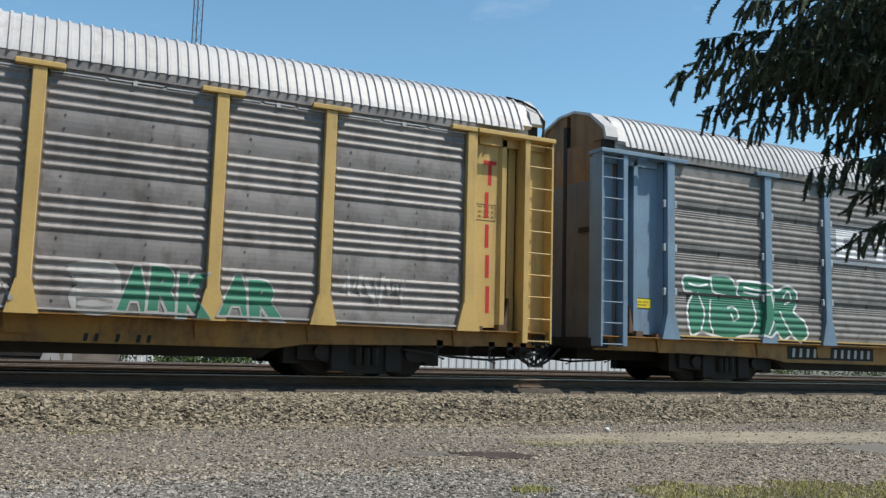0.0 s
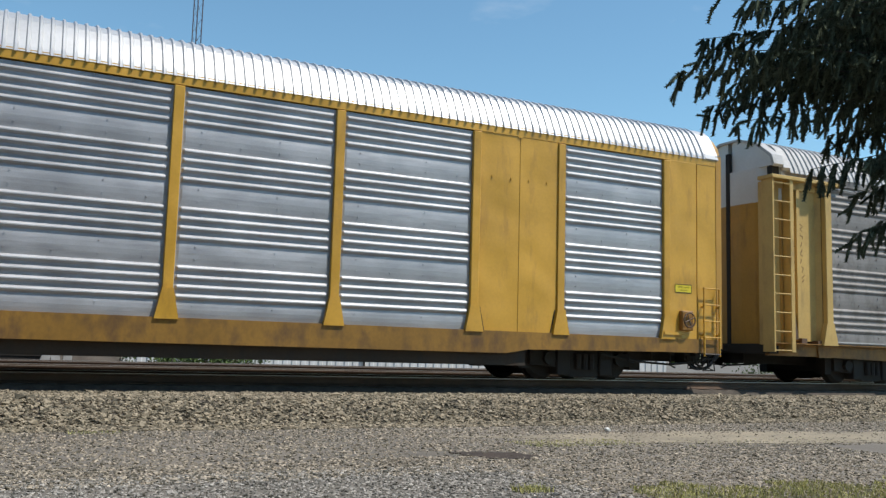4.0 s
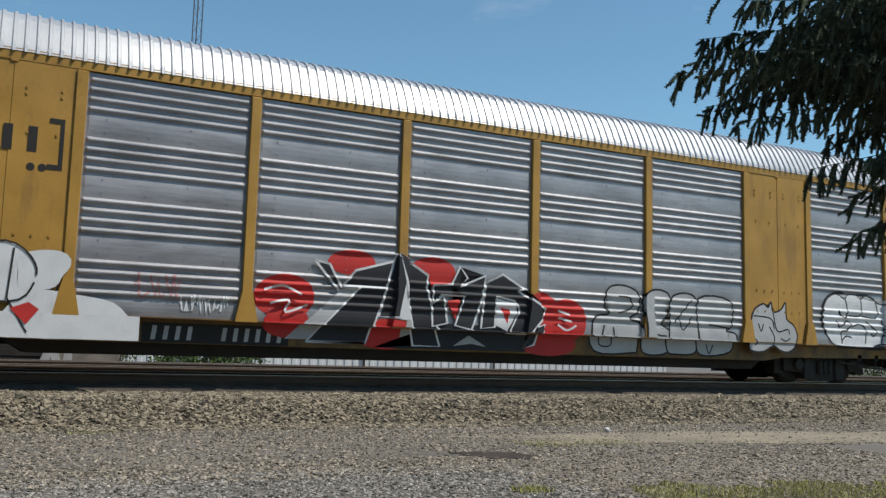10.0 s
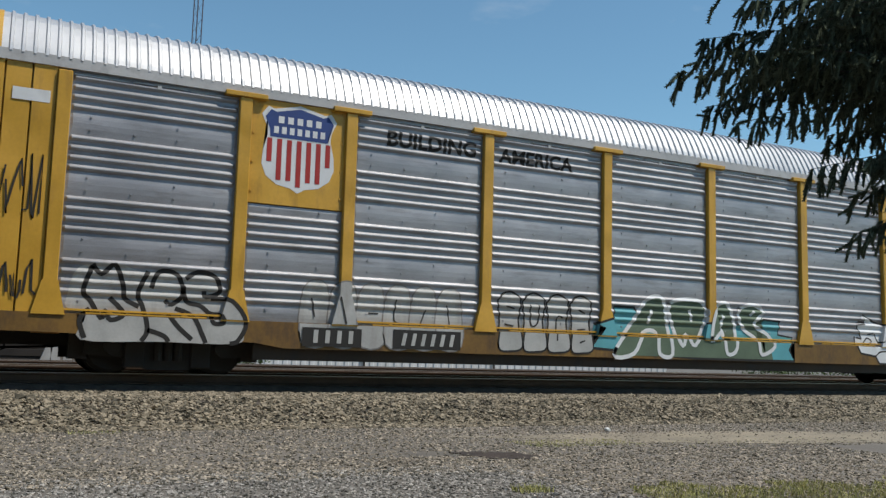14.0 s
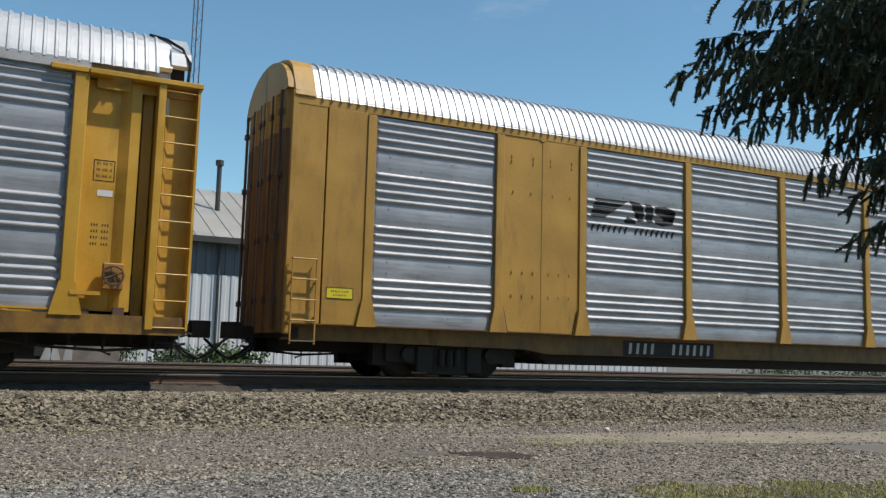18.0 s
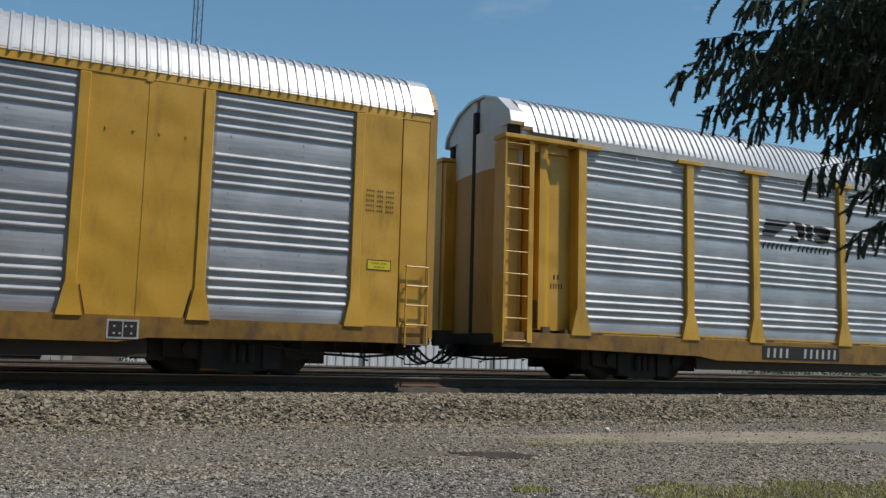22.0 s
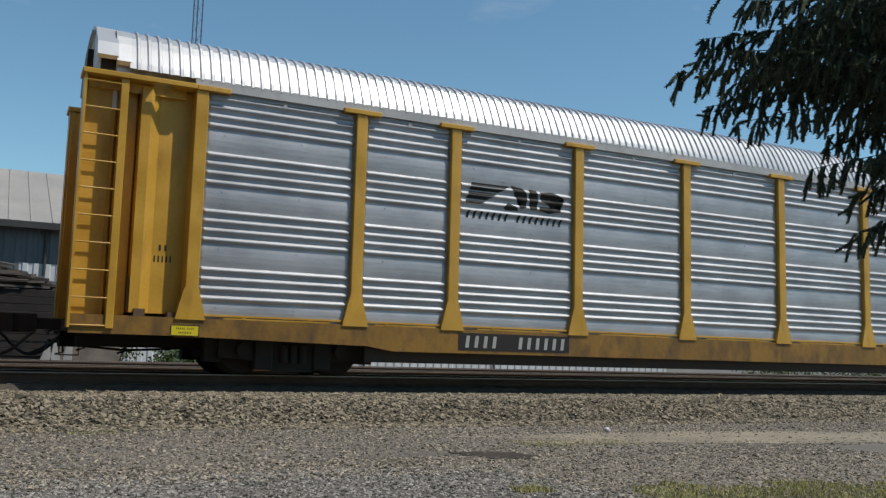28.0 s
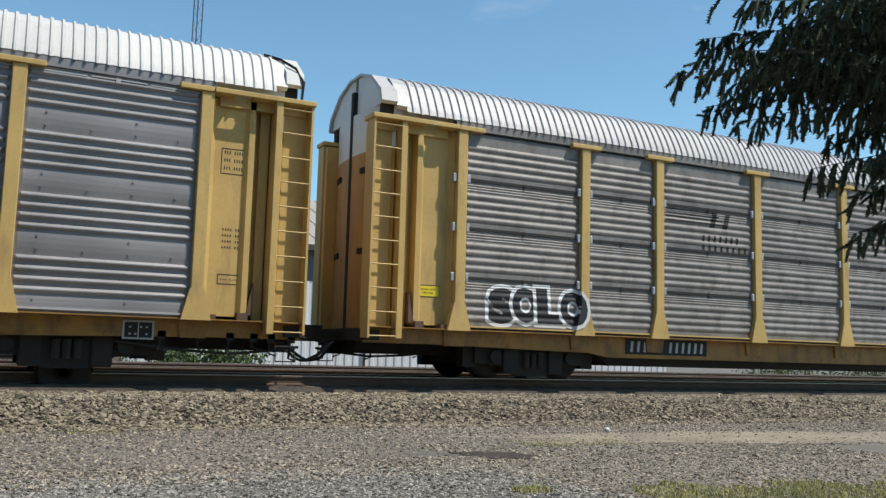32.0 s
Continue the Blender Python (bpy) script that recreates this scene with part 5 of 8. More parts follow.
def grass(name, spots, seed, label):
    """Joined grass blades; spots are (count, x0, x1, y0, y1, height)."""
    rng = np.random.RandomState(seed)
    V, F, k = [], [], 0
    for count, x0, x1, y0, y1, h in spots:
        x, y = rng.uniform(x0, x1, count), rng.uniform(y0, y1, count)
        keep = y < -8.62 - 0.15 * (x - 4.94) + 0.18 * np.sin(x * 5.0) + 0.1 * np.sin(x * 13.0) if name == "grass" else y < 99
        x, y = x[keep], y[keep]
        c = len(x)
        hh, a = h * rng.uniform(0.5, 1.2, c), rng.uniform(0, 6.283, c)
        dx, dy, ln = np.cos(a) * 0.004, np.sin(a) * 0.004, rng.uniform(0.2, 0.7, c) * hh
        b = rng.uniform(0, 6.283, c)
        P = np.stack([np.stack([x - dx, y - dy, x * 0 + GROUND_Z], -1), np.stack([x + dx, y + dy, x * 0 + GROUND_Z], -1), np.stack([x + np.cos(b) * ln, y + np.sin(b) * ln, GROUND_Z + hh], -1)], 1)
        V.append(P.reshape(-1, 3))
        F.append(np.arange(c * 3).reshape(-1, 3) + k)
        k += c * 3
    me = bpy.data.meshes.new(name)
    me.from_pydata(np.concatenate(V).tolist(), [], np.concatenate(F).tolist())
    return tagged(link(name, me, GRASS_BLADE), label, "grass", "", "stuff")


GRASS_BLADE = stone_material("sunlit grass blades", (0.36, 0.355, 0.13), 0.45)
grass("grass", [(34000, 4.75, 10.0, -11.0, -8.4, 0.04)], 21, "short sunlit yellow-green grass at the lane's edge")
grass("grass_tuft", [(260, 3.85, 4.15, -8.62, -8.40, 0.06), (900, 5.9, 7.6, -5.6, -4.9, 0.03), (300, 8.0, 11.0, -6.0, -5.2, 0.02), (120, 1.0, 1.6, -3.1, -2.8, 0.04)], 22, "small green tufts in the gravel")

# ---- the warehouse behind the tracks ----
WALL_WHITE = mat("white corrugated wall sheet", (0.60, 0.60, 0.59), 0.5, 0.0, 0.06, 0.6, 20, 0.03, (0.5, 0.49, 0.46), 0.25, 0.3)
WALL_GREY = mat("grey-blue wall sheet", (0.12, 0.125, 0.128), 0.6, 0.0, 0.12, 0.6, 20, 0.03, (0.09, 0.092, 0.095), 0.3, 0.3)
ROOF_GREY = mat("weathered grey roof sheet", (0.36, 0.33, 0.29), 0.55, 0.1, 0.1, 0.5, 20, 0.03, (0.25, 0.22, 0.19), 0.3, 0.3)
DARK_TRIM = mat("dark eave trim", (0.05, 0.045, 0.04), 0.6, 0, 0.2, 1, 20, 0.05)
WH_Y, WH_X0, WH_X1 = 25.0, -14.0, 34.0
warehouse = new("warehouse")
tagged(warehouse, "long white and grey metal warehouse with a pitched roof", "building")


def corrugated(x0, x1, z0, z1, y, pitch, depth):
    xs, k = [], 0
    x = x0
    while x < x1:
        xs += [(x, 0), (x + pitch * 0.4, 0), (x + pitch * 0.5, depth), (x + pitch * 0.9, depth)]
        x += pitch
    bm = bmesh.new()
    lo = [bm.verts.new((x, y - d, z0)) for x, d in xs]
    hi = [bm.verts.new((x, y - d, z1)) for x, d in xs]
    for i in range(len(xs) - 1):
        bm.faces.new((lo[i], lo[i + 1], hi[i + 1], hi[i]))
    return bm


part("lower_wall", corrugated(1.0, WH_X1, GROUND_Z, 3.62, WH_Y, 0.42, 0.05), WALL_WHITE, warehouse, "white corrugated lower wall")
part("upper_wall", corrugated(WH_X0, WH_X1, 3.62, 5.2, WH_Y + 0.02, 0.42, 0.04), WALL_GREY, warehouse, "grey-blue upper wall")
part("dark_wall", corrugated(WH_X0, 1.0, GROUND_Z, 3.62, WH_Y + 0.02, 0.42, 0.04), WALL_GREY, warehouse)
bm = bmesh.new()
box(bm, WH_X0, WH_X1, WH_Y + 0.3, WH_Y + 16, GROUND_Z, 5.1)
part("wall_core", bm, WALL_GREY, warehouse)
bm = bmesh.new()
extrude(bm, [(WH_Y - 0.5, 5.12), (WH_Y - 0.5, 5.24), (WH_Y + 8, 8.72), (WH_Y + 16.5, 5.24), (WH_Y + 16.5, 5.12), (WH_Y + 8, 8.6)], "x", WH_X0 - 0.4, WH_X1 + 0.4)
roof = part("roof", bm, ROOF_GREY, warehouse, "weathered grey metal roof")


def roof_rib(bm):
    extrude(bm, [(WH_Y - 0.5, 5.24), (WH_Y - 0.5, 5.28), (WH_Y + 8, 8.76), (WH_Y + 8, 8.72)], "x", -0.025, 0.025)


for i in range(60):
    link("roof_rib", cached("roof rib", roof_rib), ROOF_GREY, roof, pose(WH_X0 + i * 0.81, 0, 0))
bm = bmesh.new()
box(bm, WH_X0 - 0.4, WH_X1 + 0.4, WH_Y - 0.56, WH_Y - 0.505, 4.98, 5.25)
part("eave_trim", bm, DARK_TRIM, warehouse, "dark eave gutter")
for x in (2.0, 9.0, 16.0, 23.0):
    bm = bmesh.new()
    tube(bm, [(x, WH_Y - 0.12, GROUND_Z), (x, WH_Y - 0.12, 5.0)], 0.06, 8)
    part("downpipe", bm, DARK_TRIM, warehouse)
bm = bmesh.new()
tube(bm, [(9.7, WH_Y + 4.0, 6.4), (9.7, WH_Y + 4.0, 9.4)], 0.12, 8)
tube(bm, [(9.7, WH_Y + 4.0, 9.3), (9.7, WH_Y + 4.0, 9.55)], 0.2, 8)
part("vent_pipe", bm, DARK_TRIM, warehouse, "slim dark roof vent pipe")

# ---- slim radio mast ----
MAST_STEEL = mat("dark mast steel", (0.10, 0.09, 0.11), 0.6, 0.3, 0.15, 1, 20, 0.0)
mast = new("radio_mast")
tagged(mast, "slim dark steel lattice radio mast", "mast")
MX, MY = 10.46, 41.0
feet = [(-0.27, -0.1), (0.27, -0.1), (0.05, 0.35)]
for fx, fy in feet:
    bm = bmesh.new()
    tube(bm, [(MX + fx, MY + fy, GROUND_Z), (MX + fx, MY + fy, 46)], 0.036, 6)
    part("leg", bm, MAST_STEEL, mast)
for k in range(46):
    z = GROUND_Z + 0.5 + k
    for i in range(3):
        a, b = feet[i], feet[(i + 1) % 3]

        def brace(bm):
            tube(bm, [(a[0], a[1], 0), (b[0], b[1], 1.0)], 0.010, 4)
        link("brace", cached(f"brace {i}", brace), MAST_STEEL, mast, pose(MX, MY, z))

# ---- clutter between the tracks and the warehouse ----
PALE_CONCRETE = mat("pale concrete", (0.42, 0.41, 0.39), 0.85, 0, 0.15, 2, 25, 0.2)
OLD_WOOD = mat("grey weathered lumber", (0.20, 0.17, 0.14), 0.85, 0, 0.35, 2, 25, 0.3)
LEAF = stone_material("green shrub leaves", (0.06, 0.10, 0.025), 0.5)


def plank(bm):
    box(bm, -1.6, 1.6, -0.09, 0.09, -0.03, 0.03)


# near-black wood: the dark beneath the heap is put into its colour
DARK_WOOD = mat("timber coloured black-brown for shade", (0.022, 0.018, 0.015), 0.9, 0, 0.35, 3, 25, 0.3)
SCRAP = mat("brown-grey scrap boards", (0.085, 0.068, 0.055), 0.85, 0, 0.4, 4, 25, 0.3, (0.2, 0.18, 0.16), 0.4)


def timber(bm):
    box(bm, -1.3, 1.3, -0.12, 0.12, -0.11, 0.11, 0.012)


def lumber_pile(px, py, rows, h, slope, seed):
    """Timbers stacked in rows, coloured dark for shade, with loose boards heaped over them."""
    rng = random.Random(seed)
    pile = new("lumber_pile")
    tagged(pile, "stack of timbers coloured dark for shade under a heap of scrap boards", "lumber pile", "lumber piles")
    for k in range(rows):
        for j in range(2):
            for i in range(2):
                link("timber", cached("timber", timber), DARK_WOOD, pile, pose(px - 1.32 + 2.64 * i + rng.uniform(-0.02, 0.02), py + 0.14 + 0.27 * j + rng.uniform(-0.02, 0.02), GROUND_Z + 0.11 + 0.222 * k, 0, 0, rng.uniform(-0.5, 0.5)))
    top = GROUND_Z + 0.222 * rows
    for i in range(95):
        u, x = rng.random(), rng.uniform(-1.1, 1.0)
        z = top + 0.04 + max(0.05, h - slope * max(0.0, x + 0.35)) * u
        link("board", cached("plank", plank), SCRAP, pile, pose(px + x, py + 0.1 + 0.55 * u + rng.uniform(-0.2, 0.3), z, rng.uniform(-14, 14), rng.uniform(-4, 4) + 6 * u, rng.uniform(-9, 9)))


for spot in ((-0.55, 15.0, 12, 0.95, 0.55, 12), (-6.5, 15.5, 10, 0.6, 0.2, 13), (-13.0, 16.0, 9, 0.6, 0.2, 14)):
    lumber_pile(*spot)
for dx, lean in ((0.0, 14), (0.36, -10), (0.62, 4)):
    bm = bmesh.new()
    extrude(bm, [(-0.14, 0.0), (0.14, 0.0), (0.07, 0.78), (-0.07, 0.78)], "y", -0.1, 0.1)
    tagged(part("concrete_marker", bm, PALE_CONCRETE, None, "", pose(1.55 + dx, 13.0, -0.22, 0, lean, 0)), "short pale concrete marker post by the tracks", "marker post", "marker posts")


shed = new("shed")
tagged(shed, "small dark shed with a low tar-paper roof", "shed")
bm = bmesh.new()
box(bm, 1.9, 4.1, 17.0, 19.0, GROUND_Z, 1.7)
part("wall", bm, OLD_WOOD, shed)
bm = bmesh.new()
extrude(bm, [(16.7, 1.68), (16.7, 1.78), (18.0, 2.5), (19.3, 1.78), (19.3, 1.68)], "x", 1.6, 4.4)
part("roof", bm, DARK_TRIM, shed, "dark tar-paper roof")


def shrub(x, y, w, h, count, seed, label):
    """A shrub: a few stems and a crown of many small leaves."""
    rng = np.random.RandomState(seed)
    sh = new("shrub")
    tagged(sh, label, "shrub", "shrubs behind the tracks")
    bm = bmesh.new()
    for _ in range(6):
        a = rng.uniform(-0.35, 0.35, 2) * w
        tube(bm, [(x + a[0] * 0.2, y + a[1] * 0.2, GROUND_Z), (x + a[0] * 0.7, y + a[1] * 0.7, GROUND_Z + h * 0.45), (x + a[0], y + a[1], GROUND_Z + h * 0.85)], [0.03, 0.02, 0.008], 5)
    part("stems", bm, OLD_WOOD, sh)
    cl = rng.uniform(-1, 1, (14, 3)) * (0.36 * w, 0.36 * w, 0.34 * h) + (x, y, GROUND_Z + 0.55 * h)
    c = cl[rng.randint(0, 14, count)] + rng.normal(0, 1, (count, 3)) * (0.13 * w, 0.13 * w, 0.13 * h)
    c[:, 2] = np.maximum(c[:, 2], GROUND_Z + 0.02)
    u, v = rng.normal(0, 1, (count, 3)), rng.normal(0, 1, (count, 3))
    u /= np.linalg.norm(u, axis=1)[:, None]
    v -= u * (u * v).sum(1)[:, None]
    v /= np.linalg.norm(v, axis=1)[:, None]
    s = rng.uniform(0.05, 0.10, count)[:, None]
    P = np.stack([c - u * s, c + v * s * 0.5, c + u * s, c - v * s * 0.5], 1)
    me = bpy.data.meshes.new("crown")
    me.from_pydata(P.reshape(-1, 3).tolist(), [], np.arange(count * 4).reshape(-1, 4).tolist())
    link("crown", me, LEAF, sh)


for i, (x, y, w, h) in enumerate(((4.6, 21.5, 1.6, 3.4), (5.6, 15.0, 1.6, 1.1), (6.8, 15.2, 1.8, 1.2), (8.0, 16.0, 1.5, 1.0), (36.5, 20.0, 3.0, 1.6), (40.0, 20.5, 3.2, 1.9), (44.0, 20.0, 3.0, 1.4), (48.0, 21.0, 3.5, 2.0), (53.0, 21.0, 4.0, 1.8))):
    shrub(x, y, w, h, 900, 40 + i, "low green shrub on the gravel behind the tracks")


def far_woods():
    """A distant line of trees round the place, joined, plus an added near screen."""
    rng = np.random.RandomState(8)
    V, F, k = [], [], 0
    for i in range(420):
        a = 2 * math.pi * i / 420
        # unseen belt behind the camera, added to hold sky light off the train
        near = math.sin(a) < -0.12 and math.cos(a) < 0.36
        R = 330 + rng.uniform(-20, 20) if not near else 34 + rng.uniform(-4, 4)
        h = rng.uniform(6, 11) if not near else rng.uniform(10, 15)
        for _ in range(160 if near else 26):
            c = np.array((R * math.cos(a) + rng.normal(0, 2.5), R * math.sin(a) + rng.normal(0, 2.5), GROUND_Z + h * rng.uniform(0.05, 1.0)))
            s = rng.uniform(0.3, 0.8) if near else rng.uniform(0.8, 1.9)
            d = rng.normal(0, 1, (4, 3))
            d /= np.linalg.norm(d, axis=1)[:, None]
            V.append(c + d * s)
            F += [(k, k + 1, k + 2), (k, k + 2, k + 3), (k, k + 3, k + 1), (k + 1, k + 3, k + 2)]
            k += 4
    me = bpy.data.meshes.new("far_woods")
    me.from_pydata(np.concatenate(V).tolist(), [], F)
    tagged(link("far_woods", me, LEAF), "distant line of green woods with an added unseen near belt that blocks sky light", "woods", "", "stuff")


far_woods()

# ---- the spruce beside the camera ----
BARK = mat("grey-brown spruce bark", (0.09, 0.07, 0.055), 0.9, 0, 0.35, 5, 30, 0.5)
NEEDLES = stone_material("dark spruce needles", (0.098, 0.122, 0.085), 0.5)
NEEDLES.node_tree.nodes["Principled BSDF"].inputs["Specular IOR Level"].default_value = 0.1
AHEAD = Vector(AIM) - Vector(EYE)
RIGHT = AHEAD.cross(Vector((0, 0, 1))).normalized()
UPWARD = RIGHT.cross(AHEAD)


def near_tree():
    """A spruce whose drooping limbs hang in from the side."""
    rng = np.random.RandomState(31)
    tree = new("spruce_tree")
    tagged(tree, "large dark green spruce with drooping needled limbs", "tree")
    foot = Vector(EYE) + AHEAD * 5.2 + RIGHT * 6.2
    foot.z = GROUND_Z
    bm = bmesh.new()
    tube(bm, [foot + Vector((0.05 * math.sin(k), 0.04 * math.cos(k), k * 0.9)) for k in range(11)], [0.30 * (1 - k / 11.5) + 0.01 for k in range(11)], 10)
    part("trunk", bm, BARK, tree)
    base = []
    for k in range(3):
        p, q = 2.09 * k, 2.09 * (k + 1)
        r = [np.array((u, w * math.cos(t), w * math.sin(t))) for u, w, t in ((0, 0.0100, p), (0, 0.0100, q), (0.090, 0.0070, q), (0.090, 0.0070, p))]
        base += [r[0], r[1], r[2], r[0], r[2], r[3]]
    for k in range(22):
        a, u = k * 2.4, k / 22
        c, s = math.cos(a), math.sin(a)
        p = np.array((u * 0.094, 0, 0))
        tip = p + np.array((0.010, 0.0175 * c, 0.0175 * s))
        w = np.array((0.005, -0.0032 * s, 0.0032 * c))
        base += [p - w, p + w, tip]
    base = np.array(base)
    crown = []

    def unit(v):
        return v / (np.linalg.norm(v) + 1e-9)

    def dress(path, droop, reach, step, density):
        """Hanging side twigs along a limb, each with needled fingers."""
        P = np.array([tuple(q) for q in path])
        L = np.linalg.norm(np.diff(P, axis=0), axis=1).sum()
        n = max(3, int(L / step))
        for i in range(n):
            u = 0.08 + 0.92 * (i + rng.uniform(0, 1)) / n
            f = min(u, 0.999) * (len(P) - 1)
            j = min(int(f), len(P) - 2)
            o = P[j] + (P[j + 1] - P[j]) * (f - j)
            d = unit(P[j + 1] - P[j])
            side = unit(np.cross(d, (0, 0, 1)))
            sg = 1 if i % 2 else -1
            ln = max(0.10, reach * (1.0 - 0.62 * u) * rng.uniform(0.5, 1.1))
            way = unit(d * rng.uniform(0.2, 0.8) + side * sg * rng.uniform(0.1, 0.6) + np.array((0, 0, -droop * (rng.uniform(0.8, 2.2) if rng.rand() < 0.72 else rng.uniform(-0.2, 0.6)))))
            out = unit(np.cross(way, (0, 0, 1)))
            m = max(2, int(ln / 0.052 * density))
            q = o.copy()
            for k in range(m):
                go = unit(way + np.array((0, 0, -droop * 1.2 * k / m)) + rng.normal(0, 0.05, 3))
                crown.append((q.copy(), go, 0.8))
                for _ in range(rng.randint(1, 4)):
                    sd = unit(go * rng.uniform(0.3, 0.9) + rng.normal(0, 0.42, 3) + np.array((0, 0, -rng.uniform(0.2, 1.2))))
                    crown.append((q + go * rng.uniform(0, 0.05), sd, rng.uniform(0.4, 1.15)))
                q = q + go * ln / m
            crown.append((q.copy(), unit(go + np.array((0, 0, -0.3))), rng.uniform(0.7, 1.1)))

    def limb(tip, rise, sag, reach, density, step=0.05):
        z = tip.z + rise
        a = Vector((foot.x, foot.y, z))
        path = []
        for k in range(9):
            u = k / 8
            q = a.lerp(tip, u)
            q.z = z + (tip.z - z) * u ** 2.2 + sag * math.sin(math.pi * u) + 0.05 * math.sin(9 * u + tip.x * 7)
            q.x += 0.06 * math.sin(6 * u + tip.z * 9)
            path.append(q)
        bm = bmesh.new()
        tube(bm, path, [0.020 * (1 - k / 8.2) ** 1.5 + 0.002 for k in range(9)], 6)
        part("limb", bm, BARK, tree)
        dress(path, 0.75, reach, step, density)

    def at(x, y, d):
        return Vector(EYE) + (AHEAD + RIGHT * x + UPWARD * y) * d

    # visible limbs: across, up (as tangents) and distance of each tip
    for x, y, d, rise, sag, reach in ((0.306, 0.276, 5.0, 0.02, 0.03, 0.20), (0.257, 0.236, 5.4, 0.10, 0.05, 0.24), (0.248, 0.188, 5.2, 0.14, 0.05, 0.22), (0.276, 0.212, 5.0, 0.14, 0.05, 0.30), (0.280, 0.168, 5.5, 0.24, 0.06, 0.26),
                                      (0.322, 0.152, 5.1, 0.30, 0.06, 0.26), (0.300, 0.190, 5.7, 0.22, 0.06, 0.34), (0.318, 0.232, 5.3, 0.12, 0.06, 0.36), (0.345, 0.262, 5.0, 0.10, 0.06, 0.34), (0.350, 0.205, 5.4, 0.22, 0.08, 0.40), (0.372, 0.235, 5.7, 0.2, 0.08, 0.5),
                                      (0.384, 0.104, 5.0, 0.42, 0.06, 0.20), (0.410, 0.128, 5.5, 0.40, 0.08, 0.24), (0.395, 0.190, 5.2, 0.28, 0.1, 0.42), (0.420, 0.150, 5.3, 0.36, 0.1, 0.34), (0.448, 0.062, 5.2, 0.55, 0.06, 0.20), (0.446, 0.015, 5.1, 0.75, 0.06, 0.18), (0.470, 0.045, 5.5, 0.6, 0.06, 0.22), (0.455, 0.100, 4.9, 0.5, 0.08, 0.34),
                                      (0.440, 0.205, 5.0, 0.3, 0.1, 0.5), (0.480, 0.150, 5.2, 0.35, 0.1, 0.5), (0.410, 0.275, 5.4, 0.15, 0.08, 0.55), (0.465, 0.260, 5.1, 0.2, 0.1, 0.6)):
        limb(at(x + 0.012, y + 0.004, d), rise, sag, reach * 0.85, 1.0, 0.042)
    for x, y, d in ((0.36, 0.24, 6.2), (0.40, 0.20, 6.4), (0.44, 0.26, 6.1), (0.47, 0.18, 6.3), (0.41, 0.285, 6.5), (0.46, 0.14, 6.2), (0.49, 0.23, 6.4), (0.39, 0.225, 6.3), (0.50, 0.10, 6.2), (0.44, 0.22, 6.6), (0.47, 0.26, 6.7), (0.50, 0.19, 6.6), (0.45, 0.29, 6.6), (0.42, 0.25, 6.8), (0.38, 0.27, 6.6), (0.48, 0.21, 6.0)):
        limb(at(x, y, d), 0.35, 0.1, 0.62, 1.0, 0.050)
    # unseen boughs added above the view to shade them
    for k in range(30):
        x, y, d = 0.30 + 0.25 * (k * 0.618 % 1.0), 0.33 + 0.34 * (k * 0.414 % 1.0), 4.5 + 1.6 * (k * 0.732 % 1.0)
        limb(at(x, y, d), 0.35, 0.1, 0.75, 0.5, 0.075)
    # the rest of the tree, sparser
    for k in range(26):
        a, z = k * 2.4, 2.6 + 0.22 * k
        r = 3.0 * (1 - k / 30)
        if abs(math.cos(a) * RIGHT.x + math.sin(a) * RIGHT.y + 1) < 0.25:
            continue
        limb(Vector((foot.x + r * math.cos(a), foot.y + r * math.sin(a), z - 0.4)), 0.5, 0.1, 0.6, 0.35, 0.12)
    C = np.array([q for q, _, _ in crown])
    X = np.array([w for _, w, _ in crown])
    K = np.array([k for _, _, k in crown])[:, None, None]
    n = len(C)
    roll = rng.uniform(0, 6.283, n)
    ref = np.where(np.abs(X[:, 2:3]) > 0.9, (1.0, 0, 0), (0, 0, 1.0))
    Y = np.cross(X, ref)
    Y /= np.linalg.norm(Y, axis=1)[:, None]
    Z = np.cross(X, Y)
    Y, Z = Y * np.cos(roll)[:, None] + Z * np.sin(roll)[:, None], Z * np.cos(roll)[:, None] - Y * np.sin(roll)[:, None]
    V = C[:, None] + K * base[None, :, 0:1] * X[:, None] + base[None, :, 1:2] * Y[:, None] + base[None, :, 2:3] * Z[:, None]
    me = bpy.data.meshes.new("crown")
    me.from_pydata(V.reshape(-1, 3).tolist(), [], np.arange(n * len(base)).reshape(-1, 3).tolist())
    tagged(link("crown", me, NEEDLES, tree), kind="stuff")


near_tree()


# ================= the train =================
SPEED, START = 15.32, 10.66
JITTER = ((0, -0.21), (1, 0.19), (2, 0.08), (3, -0.05), (3.5, -0.07), (5.5, 0.07), (6, 0.01), (7, -0.22), (8, 0.20), (9, 0.01), (10, -0.19), (10.5, -0.30), (11, 0.10), (12, -0.15), (13, -0.31), (14, -0.42), (14.5, -0.29),
          (16.5, -0.39), (17, -0.54), (18, -0.24), (19, -0.42), (20, -0.54), (21, -0.09), (22, -0.25), (23, -0.43), (24, -0.60), (25, -0.39), (25.5, -0.39), (27.5, -0.39), (28, -0.39), (29, -0.34), (30, -0.44), (31, 0.20), (32, 0.12))


FLAT = 1.273               # the face of a recessed corner sheet
CLOSED = 1.466             # the face of a closed corner

